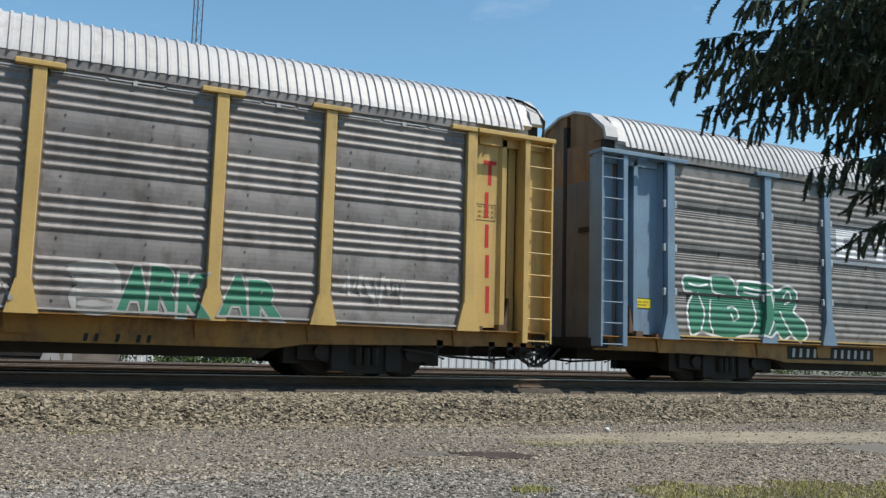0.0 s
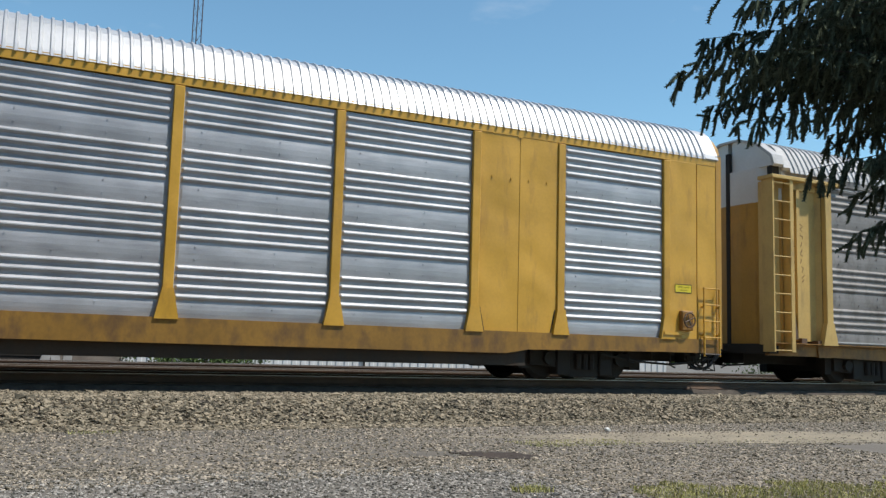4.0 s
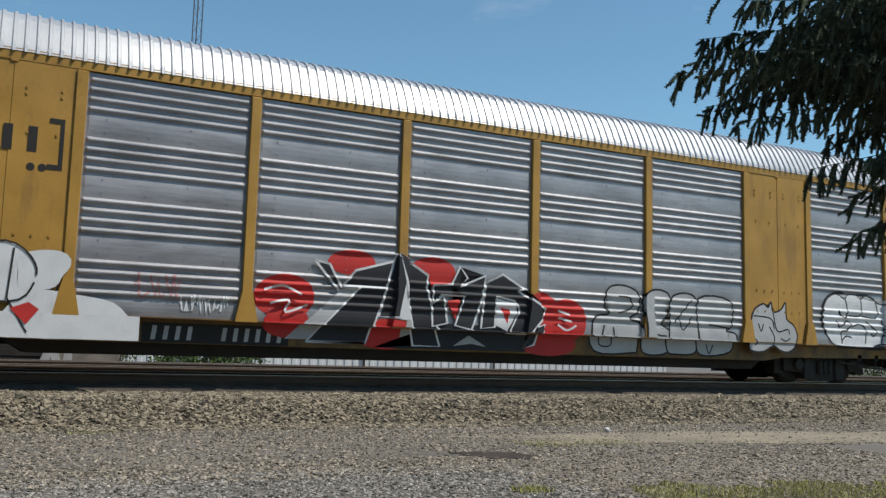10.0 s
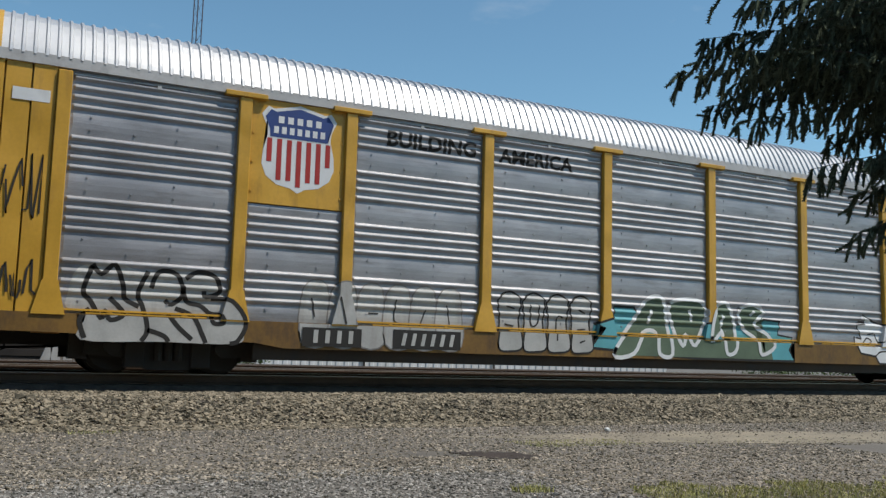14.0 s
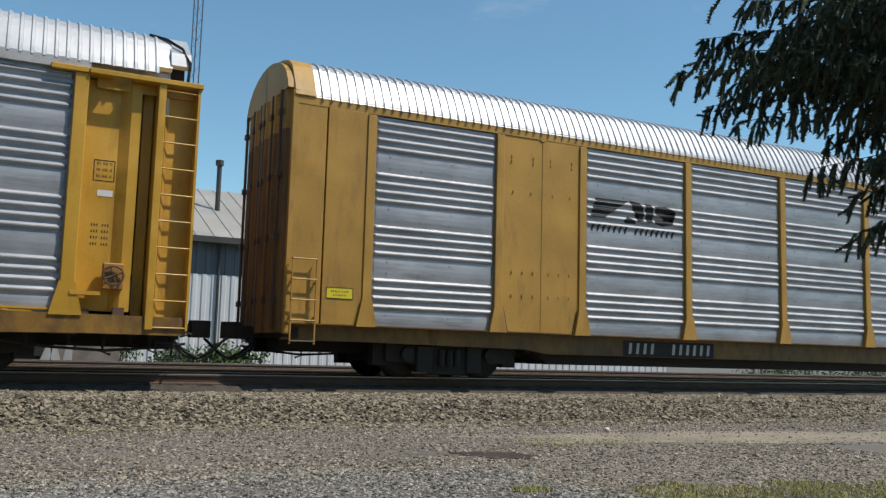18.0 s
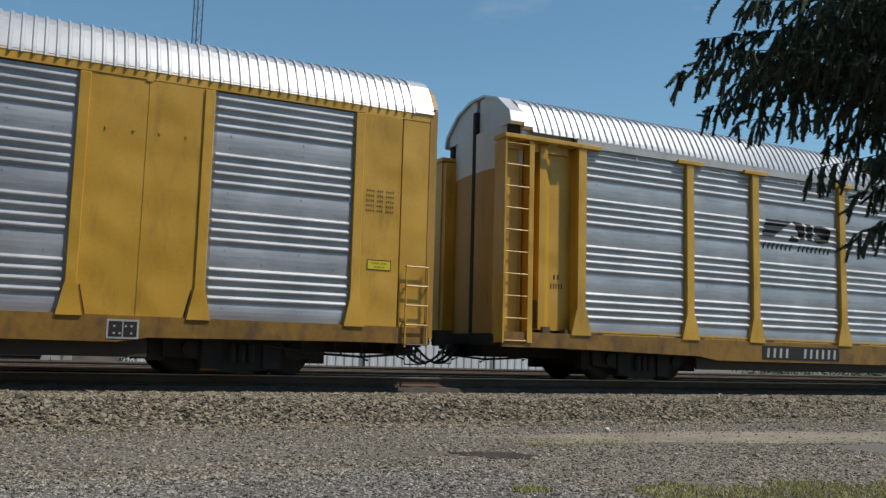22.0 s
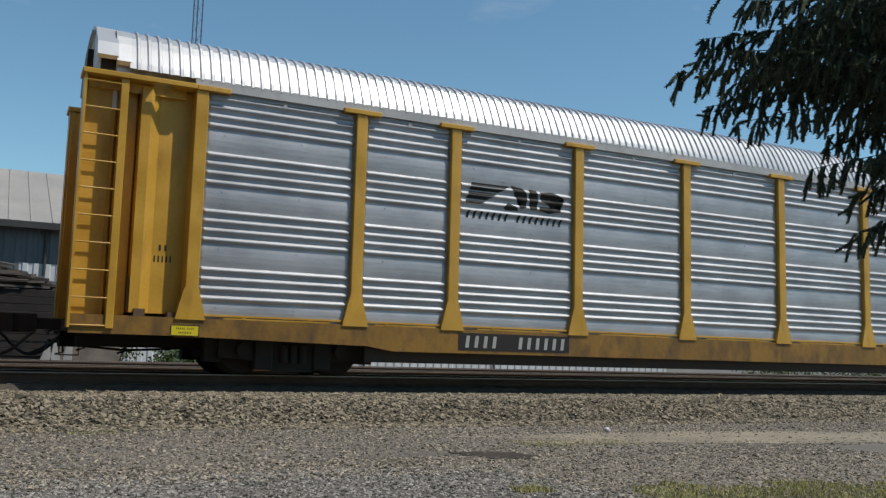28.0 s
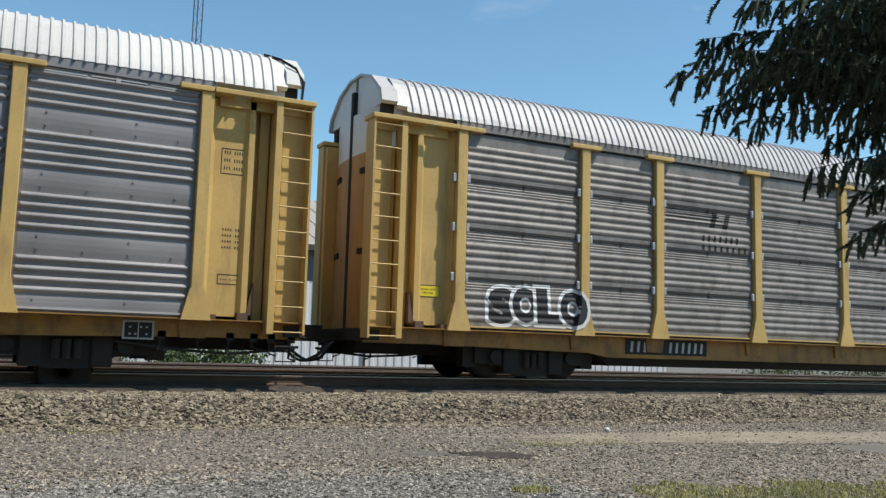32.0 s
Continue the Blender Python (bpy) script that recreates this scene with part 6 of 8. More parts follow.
# -- blue car
car, ps = car_tee("blue-posted autorack railcar with dull brown-grey sheets", GALV_STACK, BLUE, ROOF_OLD, "seam", door=DARK_DOOR, door_top=RUST_DOOR, brake=False, slots=(3.15,))
CARS.append((car, 14.16))
w = Wall(car, -11.33, -7.65, 0.94, 2.3, "seam", ps)
w.shape([(0, 0.97), (0.0, 0.74), (0.06, 0.70), (0.02, 0.45), (0.05, 0.05), (0.13, 0.10), (0.22, 0.05), (0.36, 0.0), (0.45, 0.06), (0.60, 0.08), (0.66, 0.06), (0.72, 0.16), (0.79, 0.02), (0.86, 0.10), (0.93, 0.0), (1.0, 0.12), (0.97, 0.35), (0.88, 0.50), (0.91, 0.65), (0.90, 0.85), (0.82, 0.93), (0.73, 0.84), (0.62, 0.94), (0.42, 0.95), (0.40, 0.86), (0.35, 1.0), (0.21, 1.0), (0.19, 0.95)], PAINT_GREEN, PAINT_WHITE, 0.055, True, "green sprayed graffiti with white outlines")
w.lines([[(0.20, 0.95), (0.22, 0.75), (0.32, 0.70)], [(0.10, 0.72), (0.15, 0.4), (0.12, 0.1)], [(0.20, 0.62), (0.19, 0.3), (0.22, 0.08)], [(0.42, 0.92), (0.41, 0.73), (0.50, 0.66)], [(0.33, 0.5), (0.38, 0.52), (0.42, 0.38), (0.38, 0.3), (0.36, 0.42)], [(0.53, 0.66), (0.56, 0.35), (0.50, 0.08)], [(0.66, 0.8), (0.69, 0.4), (0.64, 0.1)], [(0.79, 0.72), (0.83, 0.84), (0.86, 0.7), (0.80, 0.62)], [(0.76, 0.5), (0.80, 0.32), (0.86, 0.12)], [(0.46, 0.86), (0.58, 0.82), (0.70, 0.84)], [(0.46, 0.78), (0.56, 0.75), (0.66, 0.76)], [(0.03, 0.85), (0.10, 0.82), (0.18, 0.86)]], PAINT_WHITE, 0.045)
decal("sign_plate", [rect(-6.84, -4.45, 2.78, 3.80)], GALV_GREY, car, "seam", ps, 0.004, label="grey sign plate with white shapes")
for shape in (rect(-6.65, -5.75, 3.0, 3.2), rect(-6.65, -6.4, 3.205, 3.475), rect(-6.65, -5.75, 3.48, 3.66), rect(-5.95, -5.75, 3.205, 3.4), rect(-5.55, -4.7, 3.48, 3.66), rect(-5.25, -5.0, 3.0, 3.48)):
    decal("sign_shape", [shape], PAINT_WHITE, car, "seam", ps, 0.010)
yellow_label(car, -12.62, -12.10, 1.51, 1.73, FLAT)
car_number(car, -8.1, -5.36, 0.60, 0.80)

# -- grey car with green graffiti
car, ps = car_tee("yellow-posted autorack railcar with dull grey sheets and green graffiti", GALV_OLD, YELLOW_PALE, ROOF_OLD, "dull", brake=False, ladder_paint=BROWN_STEEL)
CARS.append((car, -14.19))
w = Wall(car, 4.80, 8.32, 0.92, 1.72, "dull", ps)
w.shape([(0.0, 0.85), (0.06, 0.98), (0.2, 0.95), (0.23, 0.3), (0.2, 0.02), (0.06, 0.02), (0.02, 0.3), (0.05, 0.6)], PAINT_FADED, PAINT_FADED, 0.03)
w.lines([[(0.03, 0.7), (0.12, 0.72), (0.2, 0.66)], [(0.04, 0.5), (0.12, 0.46), (0.2, 0.48)], [(0.05, 0.26), (0.12, 0.3), (0.2, 0.24)], [(0.05, 0.12), (0.12, 0.10), (0.2, 0.14)]], GALV_OLD, 0.05)
w = Wall(car, 5.58, 6.98, 0.93, 1.72, "dull", ps, None, 0.009)
w.letters("ARK", PAINT_GREEN, PAINT_FADED, 0.06, 0.045, 0.0, 5, "green and white sprayed graffiti letters")
w = Wall(car, 7.15, 8.22, 0.93, 1.66, "dull", ps, None, 0.009)
w.letters("AR", PAINT_GREEN, PAINT_FADED, 0.06, 0.045, 0.0, 6, "green and white sprayed graffiti letters")
tag(car, 9.3, 10.5, 1.25, 1.78, PAINT_FADED, 4, "dull", ps, 0.09, 3)
graffiti(car, -3.9, -1.58, 0.96, 2.05, 2, PAINT_FADED, PAINT_FADED, 7, "dull", ps, 0.06, GALV_OLD, "faded whitish graffiti")
graffiti(car, -1.28, -0.30, 1.0, 1.95, 1, PAINT_PINK, PAINT_FADED, 8, "dull", ps, 0.06, PAINT_FADED)
tag(car, 1.7, 4.1, 0.98, 1.9, PAINT_FADED, 9, "dull", ps, 0.07, 4)
decal("red_mark", [rect(12.14, 12.42, 4.12, 4.20), rect(12.24, 12.32, 3.72, 4.12), rect(12.18, 12.26, 3.08, 3.58), rect(12.20, 12.28, 2.50, 2.95), rect(12.22, 12.30, 1.92, 2.36), rect(12.24, 12.32, 1.25, 1.76)], PAINT_RED, car, plane=FLAT, label="column of red sprayed bars")
data_box(car, 11.98, 12.42, 3.02, 3.34, FLAT)
decal("stripe_mark", [rect(-6.72, -5.55 + 0.1 * k, 3.62 - 0.07 * k, 3.65 - 0.07 * k) for k in range(4)], LETTER_DARK, car, "dull", ps)
decal("emblem_lettering", bars("xx", -5.7, -4.9, 3.36, 3.66, 0.3) + bars("xxxxxxx", -5.85, -4.75, 3.16, 3.30, 0) + bars("xxxxxxxx", -5.85, -4.5, 2.94, 3.08, 0), LETTER_DARK, car, "dull", ps)
car_number(car, -6.65, -4.42, 0.51, 0.64, board=False)
decal("sill_lettering", bars("xx x xx", 5.07, 6.17, 0.50, 0.62), LETTER_DARK, car, plane=car["sill_face"], off=0.008)

# -- grey car with a shield
car, ps = car_tee("yellow-posted autorack railcar with grey sheets and a shield", GALV_OLD, YELLOW_PALE, ROOF_OLD, "dull", emblem=True, brake=False)
CARS.append((car, -42.51))
sill_plate(car, 6.33, 0.55)
decal("slogan", words("BUILDING", -6.24, -4.41, 3.93, 4.22, 0.03) + words("AMERICA", -3.93, -2.19, 3.90, 4.19, 0.03), LETTER_DARK, car, "dull", ps, label="dark slogan lettering")
tag(car, -4.2, -1.2, 0.98, 1.9, PAINT_FADED, 14, "dull", ps, 0.05, 6)
for shape in (rect(-5.51, -4.95, 1.78, 1.95), rect(-0.64, -0.02, 1.80, 2.0), rect(-5.55, -4.96, 0.93, 1.09), rect(-0.6, 0.3, 1.0, 1.14)):
    decal("orange_patch", [shape], PAINT_PEACH, car, "dull", ps)
scrawl = random.Random(15)
strokes = []
for k in range(15):
    x, z = -12.66 + 0.26 * (k % 2) + scrawl.uniform(-0.03, 0.03), 2.35 + 0.2 * (k // 2)
    strokes += ribbon([(x + scrawl.uniform(-0.07, 0.07), z + q * 0.05 + scrawl.uniform(-0.02, 0.02)) for q in range(4)], 0.022)
decal("sprayed_lettering", strokes, RUST_DOOR, car, plane=FLAT, label="rust-brown scrawl of unreadable marks")
graffiti(car, 9.5, 11.3, 0.98, 1.85, 4, GALV_OLD, PAINT_FADED, 16, "dull", ps, 0.03, PAINT_FADED, "white outline graffiti")
data_box(car, 12.0, 12.45, 2.9, 3.22, FLAT)
car_number(car, -6.65, -4.45, 0.52, 0.66, board=False)

# -- bright yellow flush car with a round emblem
car, ps = car_flush("bright yellow autorack railcar with silver sheets and a round emblem", GALV_NEW, YELLOW, ROOF_NEW, lit=True)
CARS.append((car, -70.73))
PL = PANEL_Y + 0.036
ring = disc(-7.93, 3.78, 0.68, 0.70)
decal("round_emblem", [[ring[i], ring[(i + 1) % 24], (-7.93 + (ring[(i + 1) % 24][0] + 7.93) * 0.84, 3.78 + (ring[(i + 1) % 24][1] - 3.78) * 0.84), (-7.93 + (ring[i][0] + 7.93) * 0.84, 3.78 + (ring[i][1] - 3.78) * 0.84)] for i in range(24)] + [disc(-7.93, 4.12, 0.38, 0.20, 12), rect(-8.2, -7.66, 3.75, 3.82), [(-8.1, 3.45), (-7.76, 3.45), (-7.7, 3.6), (-7.93, 3.72), (-8.16, 3.6)], rect(-8.35, -7.51, 2.95, 3.10)] + bars("xx", -8.2, -7.7, 2.53, 2.72, 0),
      LETTER_DARK, car, plane=PL, off=0.008, label="dark round emblem on the yellow plate")
yellow_label(car, -12.3, -11.85, 1.5, 1.66, 1.468)
yellow_label(car, 11.82, 12.28, 1.88, 2.06, 1.468)
car_number(car, -5.9, -3.4, 0.55, 0.80)

# -- brown car
car, ps = car_tee("pale yellow autorack railcar with dark brown sheets and graffiti", GALV_BROWN, YELLOW_PALE, ROOF_WHITE, "dull", low=0.55, door=YELLOW_PALE, slots=(3.5,))
CARS.append((car, -99.02))
worn = random.Random(77)
for a, b in zip(ps, ps[1:]):
    for z in (3.88, 2.92, 1.96):
        x = a + 0.25
        while x < b - 0.5:
            e = min(b - 0.2, x + worn.uniform(0.4, 1.3))
            if worn.random() < (0.75 if z > 3.5 else 0.45):
                h = worn.uniform(0.05, 0.085)
                decal("worn_patch", [[(x, z - h), (x + 0.08, z - h - 0.02), (e - 0.05, z - h + 0.01), (e, z - h * 0.4), (e - 0.02, z + h), (x + 0.1, z + h + 0.02), (x - 0.02, z + h * 0.5)]], WORN_ZINC, car, "dull", ps, 0.003)
            x = e + worn.uniform(0.03, 0.2)
w = Wall(car, -4.2, -2.05, 0.60, 1.76, "dull", ps)
w.lines([[(0, 0.1), (0.02, 0.8), (0.15, 0.95), (0.3, 0.85), (0.4, 0.95), (0.55, 0.98), (0.7, 0.85), (0.85, 0.97), (1, 0.85), (1, 0.6), (0.9, 0.5), (1, 0.35), (0.98, 0.1), (0.8, 0.0), (0.6, 0.05), (0.5, 0.0), (0.3, 0.05), (0, 0.1)], [(0.1, 0.8), (0.14, 0.4), (0.1, 0.2)], [(0.3, 0.85), (0.27, 0.4), (0.3, 0.1)], [(0.6, 0.85), (0.54, 0.5), (0.6, 0.1)], [(0.66, 0.75), (0.72, 0.6), (0.66, 0.5), (0.62, 0.62), (0.66, 0.75)], [(0.78, 0.75), (0.88, 0.72), (0.85, 0.58), (0.77, 0.62), (0.78, 0.75)], [(0.8, 0.45), (0.86, 0.3), (0.8, 0.15), (0.74, 0.28), (0.8, 0.45)], [(0.36, 0.35), (0.44, 0.42), (0.46, 0.25)]], PAINT_WHITE, 0.055)
w = Wall(car, -1.03, 1.33, 0.98, 1.86, "dull", ps)
w.shape([(0.0, 0.6), (0.1, 0.85), (0.25, 1.0), (0.42, 0.9), (0.5, 0.6), (0.48, 0.25), (0.35, 0.0), (0.2, 0.02), (0.05, 0.25)], PAINT_PALE_BLUE, None, 0.03, True, "faded blue sprayed discs")
w.shape([(0.6, 0.5), (0.68, 0.82), (0.82, 0.92), (0.96, 0.8), (1.0, 0.45), (0.95, 0.08), (0.72, 0.05), (0.62, 0.22)], PAINT_PALE_BLUE)
w.lines([[(0.03, 0.62), (0.2, 0.66), (0.46, 0.58)], [(0.04, 0.42), (0.25, 0.44), (0.48, 0.38)], [(0.12, 0.22), (0.25, 0.2), (0.44, 0.24)], [(0.64, 0.62), (0.8, 0.6), (0.97, 0.62)], [(0.63, 0.38), (0.8, 0.36), (0.97, 0.4)]], PAINT_FADED, 0.06)
w = Wall(car, 1.56, 4.08, 0.90, 1.78, "dull", ps)
w.lines([[(0, 0.5), (0.05, 0.85), (0.2, 0.92), (0.3, 0.8), (0.42, 0.98), (0.55, 0.82), (0.7, 0.95), (0.85, 0.85), (0.97, 0.75), (1, 0.45), (0.95, 0.15), (0.8, 0.03), (0.6, 0.1), (0.4, 0.0), (0.2, 0.1), (0.05, 0.2), (0, 0.5)], [(0.12, 0.6), (0.22, 0.5), (0.3, 0.62)], [(0.32, 0.6), (0.38, 0.36), (0.48, 0.66), (0.44, 0.3)], [(0.58, 0.75), (0.55, 0.4), (0.66, 0.5), (0.7, 0.75)], [(0.7, 0.5), (0.78, 0.36), (0.9, 0.5), (0.84, 0.2)], [(0.05, 0.3), (0.12, 0.2), (0.06, 0.12)], [(0.3, 0.12), (0.42, 0.14)]], PAINT_LIME, 0.035)
w = Wall(car, 7.22, 10.22, 0.62, 1.98, "dull", ps)
LOBES = ([(0.05, 0.85), (0.10, 0.91), (0.18, 0.88), (0.19, 0.5), (0.25, 0.46), (0.33, 0.38), (0.32, 0.2), (0.22, 0.10), (0.12, 0.18), (0.07, 0.45)],
         [(0.26, 0.5), (0.26, 0.85), (0.34, 0.93), (0.42, 0.85), (0.41, 0.5), (0.34, 0.44)],
         [(0.34, 0.34), (0.44, 0.42), (0.55, 0.38), (0.58, 0.22), (0.48, 0.10), (0.38, 0.16)],
         [(0.50, 0.78), (0.55, 0.93), (0.63, 0.85), (0.65, 0.5), (0.62, 0.38), (0.55, 0.42)],
         [(0.62, 0.28), (0.70, 0.34), (0.79, 0.30), (0.81, 0.18), (0.72, 0.06), (0.62, 0.10)],
         [(0.73, 0.86), (0.95, 0.86), (0.96, 0.55), (0.86, 0.45), (0.93, 0.3), (0.95, 0.12), (0.86, 0.02), (0.82, 0.2), (0.83, 0.38), (0.78, 0.46), (0.72, 0.55)])
for lobe in LOBES:
    m = (sum(u for u, _ in lobe) / len(lobe), sum(v for _, v in lobe) / len(lobe))
    w.shape([(m[0] + (u - m[0]) * 1.42, m[1] + (v - m[1]) * 1.24) for u, v in lobe], PAINT_WHITE, None, 0.03, True, "white ground of bubble graffiti")
for lobe in LOBES:
    w.shape(lobe, PAINT_BLACK, None, 0.03, True, "black bubble graffiti letter")
w.lines([[(0.33, 0.5), (0.38, 0.55), (0.44, 0.5), (0.46, 0.42)], [(0.68, 0.52), (0.70, 0.42), (0.76, 0.38)]], PAINT_WHITE, 0.05)
tag(car, 10.6, 11.6, 1.75, 2.2, PAINT_WHITE, 25, "dull", ps, 0.03, 5)
tag(car, 10.6, 11.6, 1.3, 1.7, LETTER_DARK, 26, "dull", ps, 0.03, 4)
decal("sill_lettering", bars("xxx", 4.85, 6.21, 0.64, 0.86, 0.3), LETTER_WHITE, car, plane=car["sill_face"], off=0.009)
decal("number_board", [rect(4.7, 6.35, 0.57, 0.90)], LETTER_DARK, car, plane=car["sill_face"], off=0.005)
decal("sign_plate", [rect(-6.85, -6.2, 2.95, 3.70), rect(-5.0, -4.38, 2.85, 3.55), rect(-6.2, -5.0, 3.35, 3.62)], SIGN_YELLOW, car, "dull", ps, label="faded yellow sign with grey-blue shapes")
for shape in bars("xxx", -6.25, -4.85, 3.0, 3.38, 0):
    decal("sign_shape", [shape], SIGN_BLUE, car, "dull", ps, 0.008)
car_number(car, -7.95, -5.05, 0.62, 0.86, "xxxx   xxxxxx")
data_box(car, 11.98, 12.42, 3.3, 3.72, FLAT)
data_box(car, 11.98, 12.42, 1.75, 2.0, FLAT, rows=1)
tag(car, -12.6, -12.1, 1.2, 1.8, PAINT_FADED, 27, w=0.03, n=3, plane=FLAT)

# -- grey-brown car with a shield
car, ps = car_tee("pale yellow autorack railcar with brown-grey sheets and a shield", GALV_DUSK, YELLOW_PALE, ROOF_OLD, "dull", emblem=True, low=0.55, door=RUST_DOOR)
CARS.append((car, -127.38))
w = Wall(car, 9.25, 11.48, 0.93, 1.86, "dull", ps)
w.letters("DEAF", PAINT_BLUE, PAINT_WHITE, 0.075, 0.05, 0.10, 31, "blue graffiti letters with white edges")
w = Wall(car, -1.16, 1.36, 0.64, 1.80, "dull", ps)
w.shape([(0.0, 0.9), (0.1, 1.0), (0.16, 0.92), (0.25, 0.98), (0.31, 0.9), (0.42, 0.97), (0.5, 0.9), (0.65, 0.98), (0.72, 0.88), (0.88, 0.97), (1.0, 0.9), (0.98, 0.5), (0.95, 0.3), (0.99, 0.1), (0.85, 0.0), (0.8, 0.14), (0.7, 0.02), (0.4, 0.0), (0.28, 0.1), (0.15, 0.03), (0.06, 0.25), (0.05, 0.7)], PAINT_WHITE, LETTER_DARK, 0.03, True, "whitish bubble graffiti")
w.lines([[(0.16, 0.92), (0.18, 0.7), (0.17, 0.55)], [(0.31, 0.9), (0.29, 0.7), (0.27, 0.58), (0.33, 0.6), (0.38, 0.45), (0.42, 0.32)], [(0.5, 0.9), (0.48, 0.72), (0.5, 0.62), (0.56, 0.55), (0.6, 0.42)], [(0.42, 0.7), (0.43, 0.52)], [(0.72, 0.88), (0.68, 0.76), (0.76, 0.7), (0.72, 0.62), (0.66, 0.64)], [(0.76, 0.62), (0.86, 0.5), (0.84, 0.3)], [(0.62, 0.3), (0.64, 0.44), (0.72, 0.42), (0.72, 0.32)], [(0.92, 0.4), (0.93, 0.6), (1.0, 0.62)]], LETTER_DARK, 0.03)
tag(car, -12.75, -12.05, 1.88, 2.14, LETTER_DARK, 33, w=0.025, n=4, plane=FLAT)
yellow_label(car, -12.55, -12.02, 1.48, 1.68, FLAT)
yellow_label(car, 12.02, 12.5, 2.05, 2.22, FLAT)
data_box(car, 12.05, 12.5, 2.7, 3.05, FLAT)
decal("number_board", [rect(4.9, 6.2, 0.57, 0.90)], LETTER_DARK, car, plane=car["sill_face"], off=0.005)
decal("sill_lettering", bars("xxx", 5.06, 6.01, 0.64, 0.84, 0.3), LETTER_WHITE, car, plane=car["sill_face"], off=0.009)
car_number(car, -7.7, -5.3, 0.62, 0.83, "xxxx x xxxxxx")

# -- flush car covered in graffiti
car, ps = car_flush("dull yellow autorack railcar with silver sheets covered in graffiti", GALV_GREY, YELLOW_DULL, ROOF_NEW, door_top=YELLOW_PALE, brake=False, edge=WHITE)
CARS.append((car, -155.60))
w = Wall(car, 9.38, 11.95, 0.84, 2.14, "bolt", ps)
w.shape([(-0.03, 0.5), (0.03, 0.88), (0.2, 1.03), (0.35, 0.99), (0.6, 1.01), (0.75, 0.90), (0.9, 0.92), (1.0, 0.87), (1.02, 0.55), (0.96, 0.4), (1.0, 0.2), (0.9, 0.0), (0.5, 0.0), (0.2, 0.03), (0.04, 0.23)], PAINT_BLACK, None, 0.03, True, "dark sprayed halo of bubble graffiti")
w.shape([(0.0, 0.5), (0.05, 0.85), (0.18, 0.98), (0.29, 0.9), (0.34, 0.98), (0.46, 0.98), (0.51, 0.92), (0.58, 0.98), (0.68, 0.93), (0.74, 0.86), (0.83, 0.84), (0.9, 0.9), (0.98, 0.85), (1.0, 0.55), (0.94, 0.42), (0.92, 0.36), (0.98, 0.2), (0.9, 0.03), (0.78, 0.1), (0.6, 0.02), (0.35, 0.03), (0.15, 0.06), (0.05, 0.25)], PAINT_WHITE, LETTER_DARK, 0.03, True, "white bubble graffiti with dark outlines")
w.lines([[(0.30, 0.9), (0.33, 0.7), (0.29, 0.55), (0.2, 0.68), (0.24, 0.58)], [(0.18, 0.5), (0.22, 0.38), (0.32, 0.5), (0.37, 0.42), (0.3, 0.32), (0.24, 0.3), (0.25, 0.08)], [(0.51, 0.92), (0.52, 0.7), (0.48, 0.6), (0.32, 0.6)], [(0.38, 0.38), (0.46, 0.45), (0.57, 0.36), (0.56, 0.1)], [(0.71, 0.88), (0.74, 0.7), (0.7, 0.58), (0.52, 0.6)], [(0.58, 0.5), (0.66, 0.4), (0.72, 0.35), (0.68, 0.24), (0.64, 0.3)], [(0.78, 0.55), (0.82, 0.4), (0.78, 0.12)], [(0.24, 0.12), (0.3, 0.22), (0.38, 0.2)], [(0.84, 0.6), (0.88, 0.72), (0.94, 0.7)]], LETTER_DARK, 0.035)
w = Wall(car, 7.02, 8.52, 0.70, 1.82, "bolt", ps, PL)
w.shape([(0.0, 0.1), (0.05, 0.55), (0.12, 0.82), (0.3, 0.95), (0.4, 0.88), (0.46, 1.0), (0.5, 0.8), (0.66, 0.85), (0.76, 1.0), (0.78, 0.68), (0.92, 0.55), (1.0, 0.35), (0.95, 0.12), (0.8, 0.0), (0.62, 0.04), (0.5, 0.12), (0.3, 0.0), (0.1, 0.0)], PAINT_GREY, LETTER_DARK, 0.04, True, "grey bubble graffiti with dark outlines")
w.lines([[(0.1, 0.7), (0.45, 0.66), (0.52, 0.45)], [(0.2, 0.55), (0.25, 0.4), (0.3, 0.55)], [(0.5, 0.8), (0.58, 0.42), (0.8, 0.46), (0.84, 0.36)], [(0.42, 0.5), (0.52, 0.3), (0.5, 0.12)], [(0.65, 0.28), (0.75, 0.22), (0.85, 0.28)], [(0.12, 0.25), (0.18, 0.18), (0.12, 0.12)]], LETTER_DARK, 0.03)
w = Wall(car, -3.50, 1.95, 0.50, 2.21, "bolt", ps)
for cx, cz, rx, rz in ((-0.01, 0.50, 0.095, 0.22), (0.21, 0.88, 0.08, 0.13), (0.50, 0.84, 0.085, 0.16), (0.93, 0.42, 0.08, 0.28), (1.04, 0.38, 0.09, 0.26), (0.0, 0.25, 0.07, 0.16), (0.98, 0.12, 0.12, 0.14), (0.34, 0.16, 0.10, 0.16)):
    w.shape([(cx + rx * math.cos(a * 0.785) * (1 + 0.06 * (a % 3)), cz + rz * math.sin(a * 0.785)) for a in range(8)], PAINT_RED, None, 0.03, True, "red sprayed cloud behind black graffiti")
w.shape([(0.0, 0.08), (0.09, 0.08), (0.20, 0.34), (0.24, 0.60), (0.19, 0.64)], PAINT_GREY, None, 0.03, False)
w.shape([(0.29, 0.34), (0.31, 0.66), (0.44, 0.66), (0.45, 0.30)], PAINT_WHITE, None, 0.03, False)
w.shape([(0.39, 0.08), (0.40, 0.32), (0.45, 0.30), (0.45, 0.06)], PAINT_FADED, None, 0.03, False)
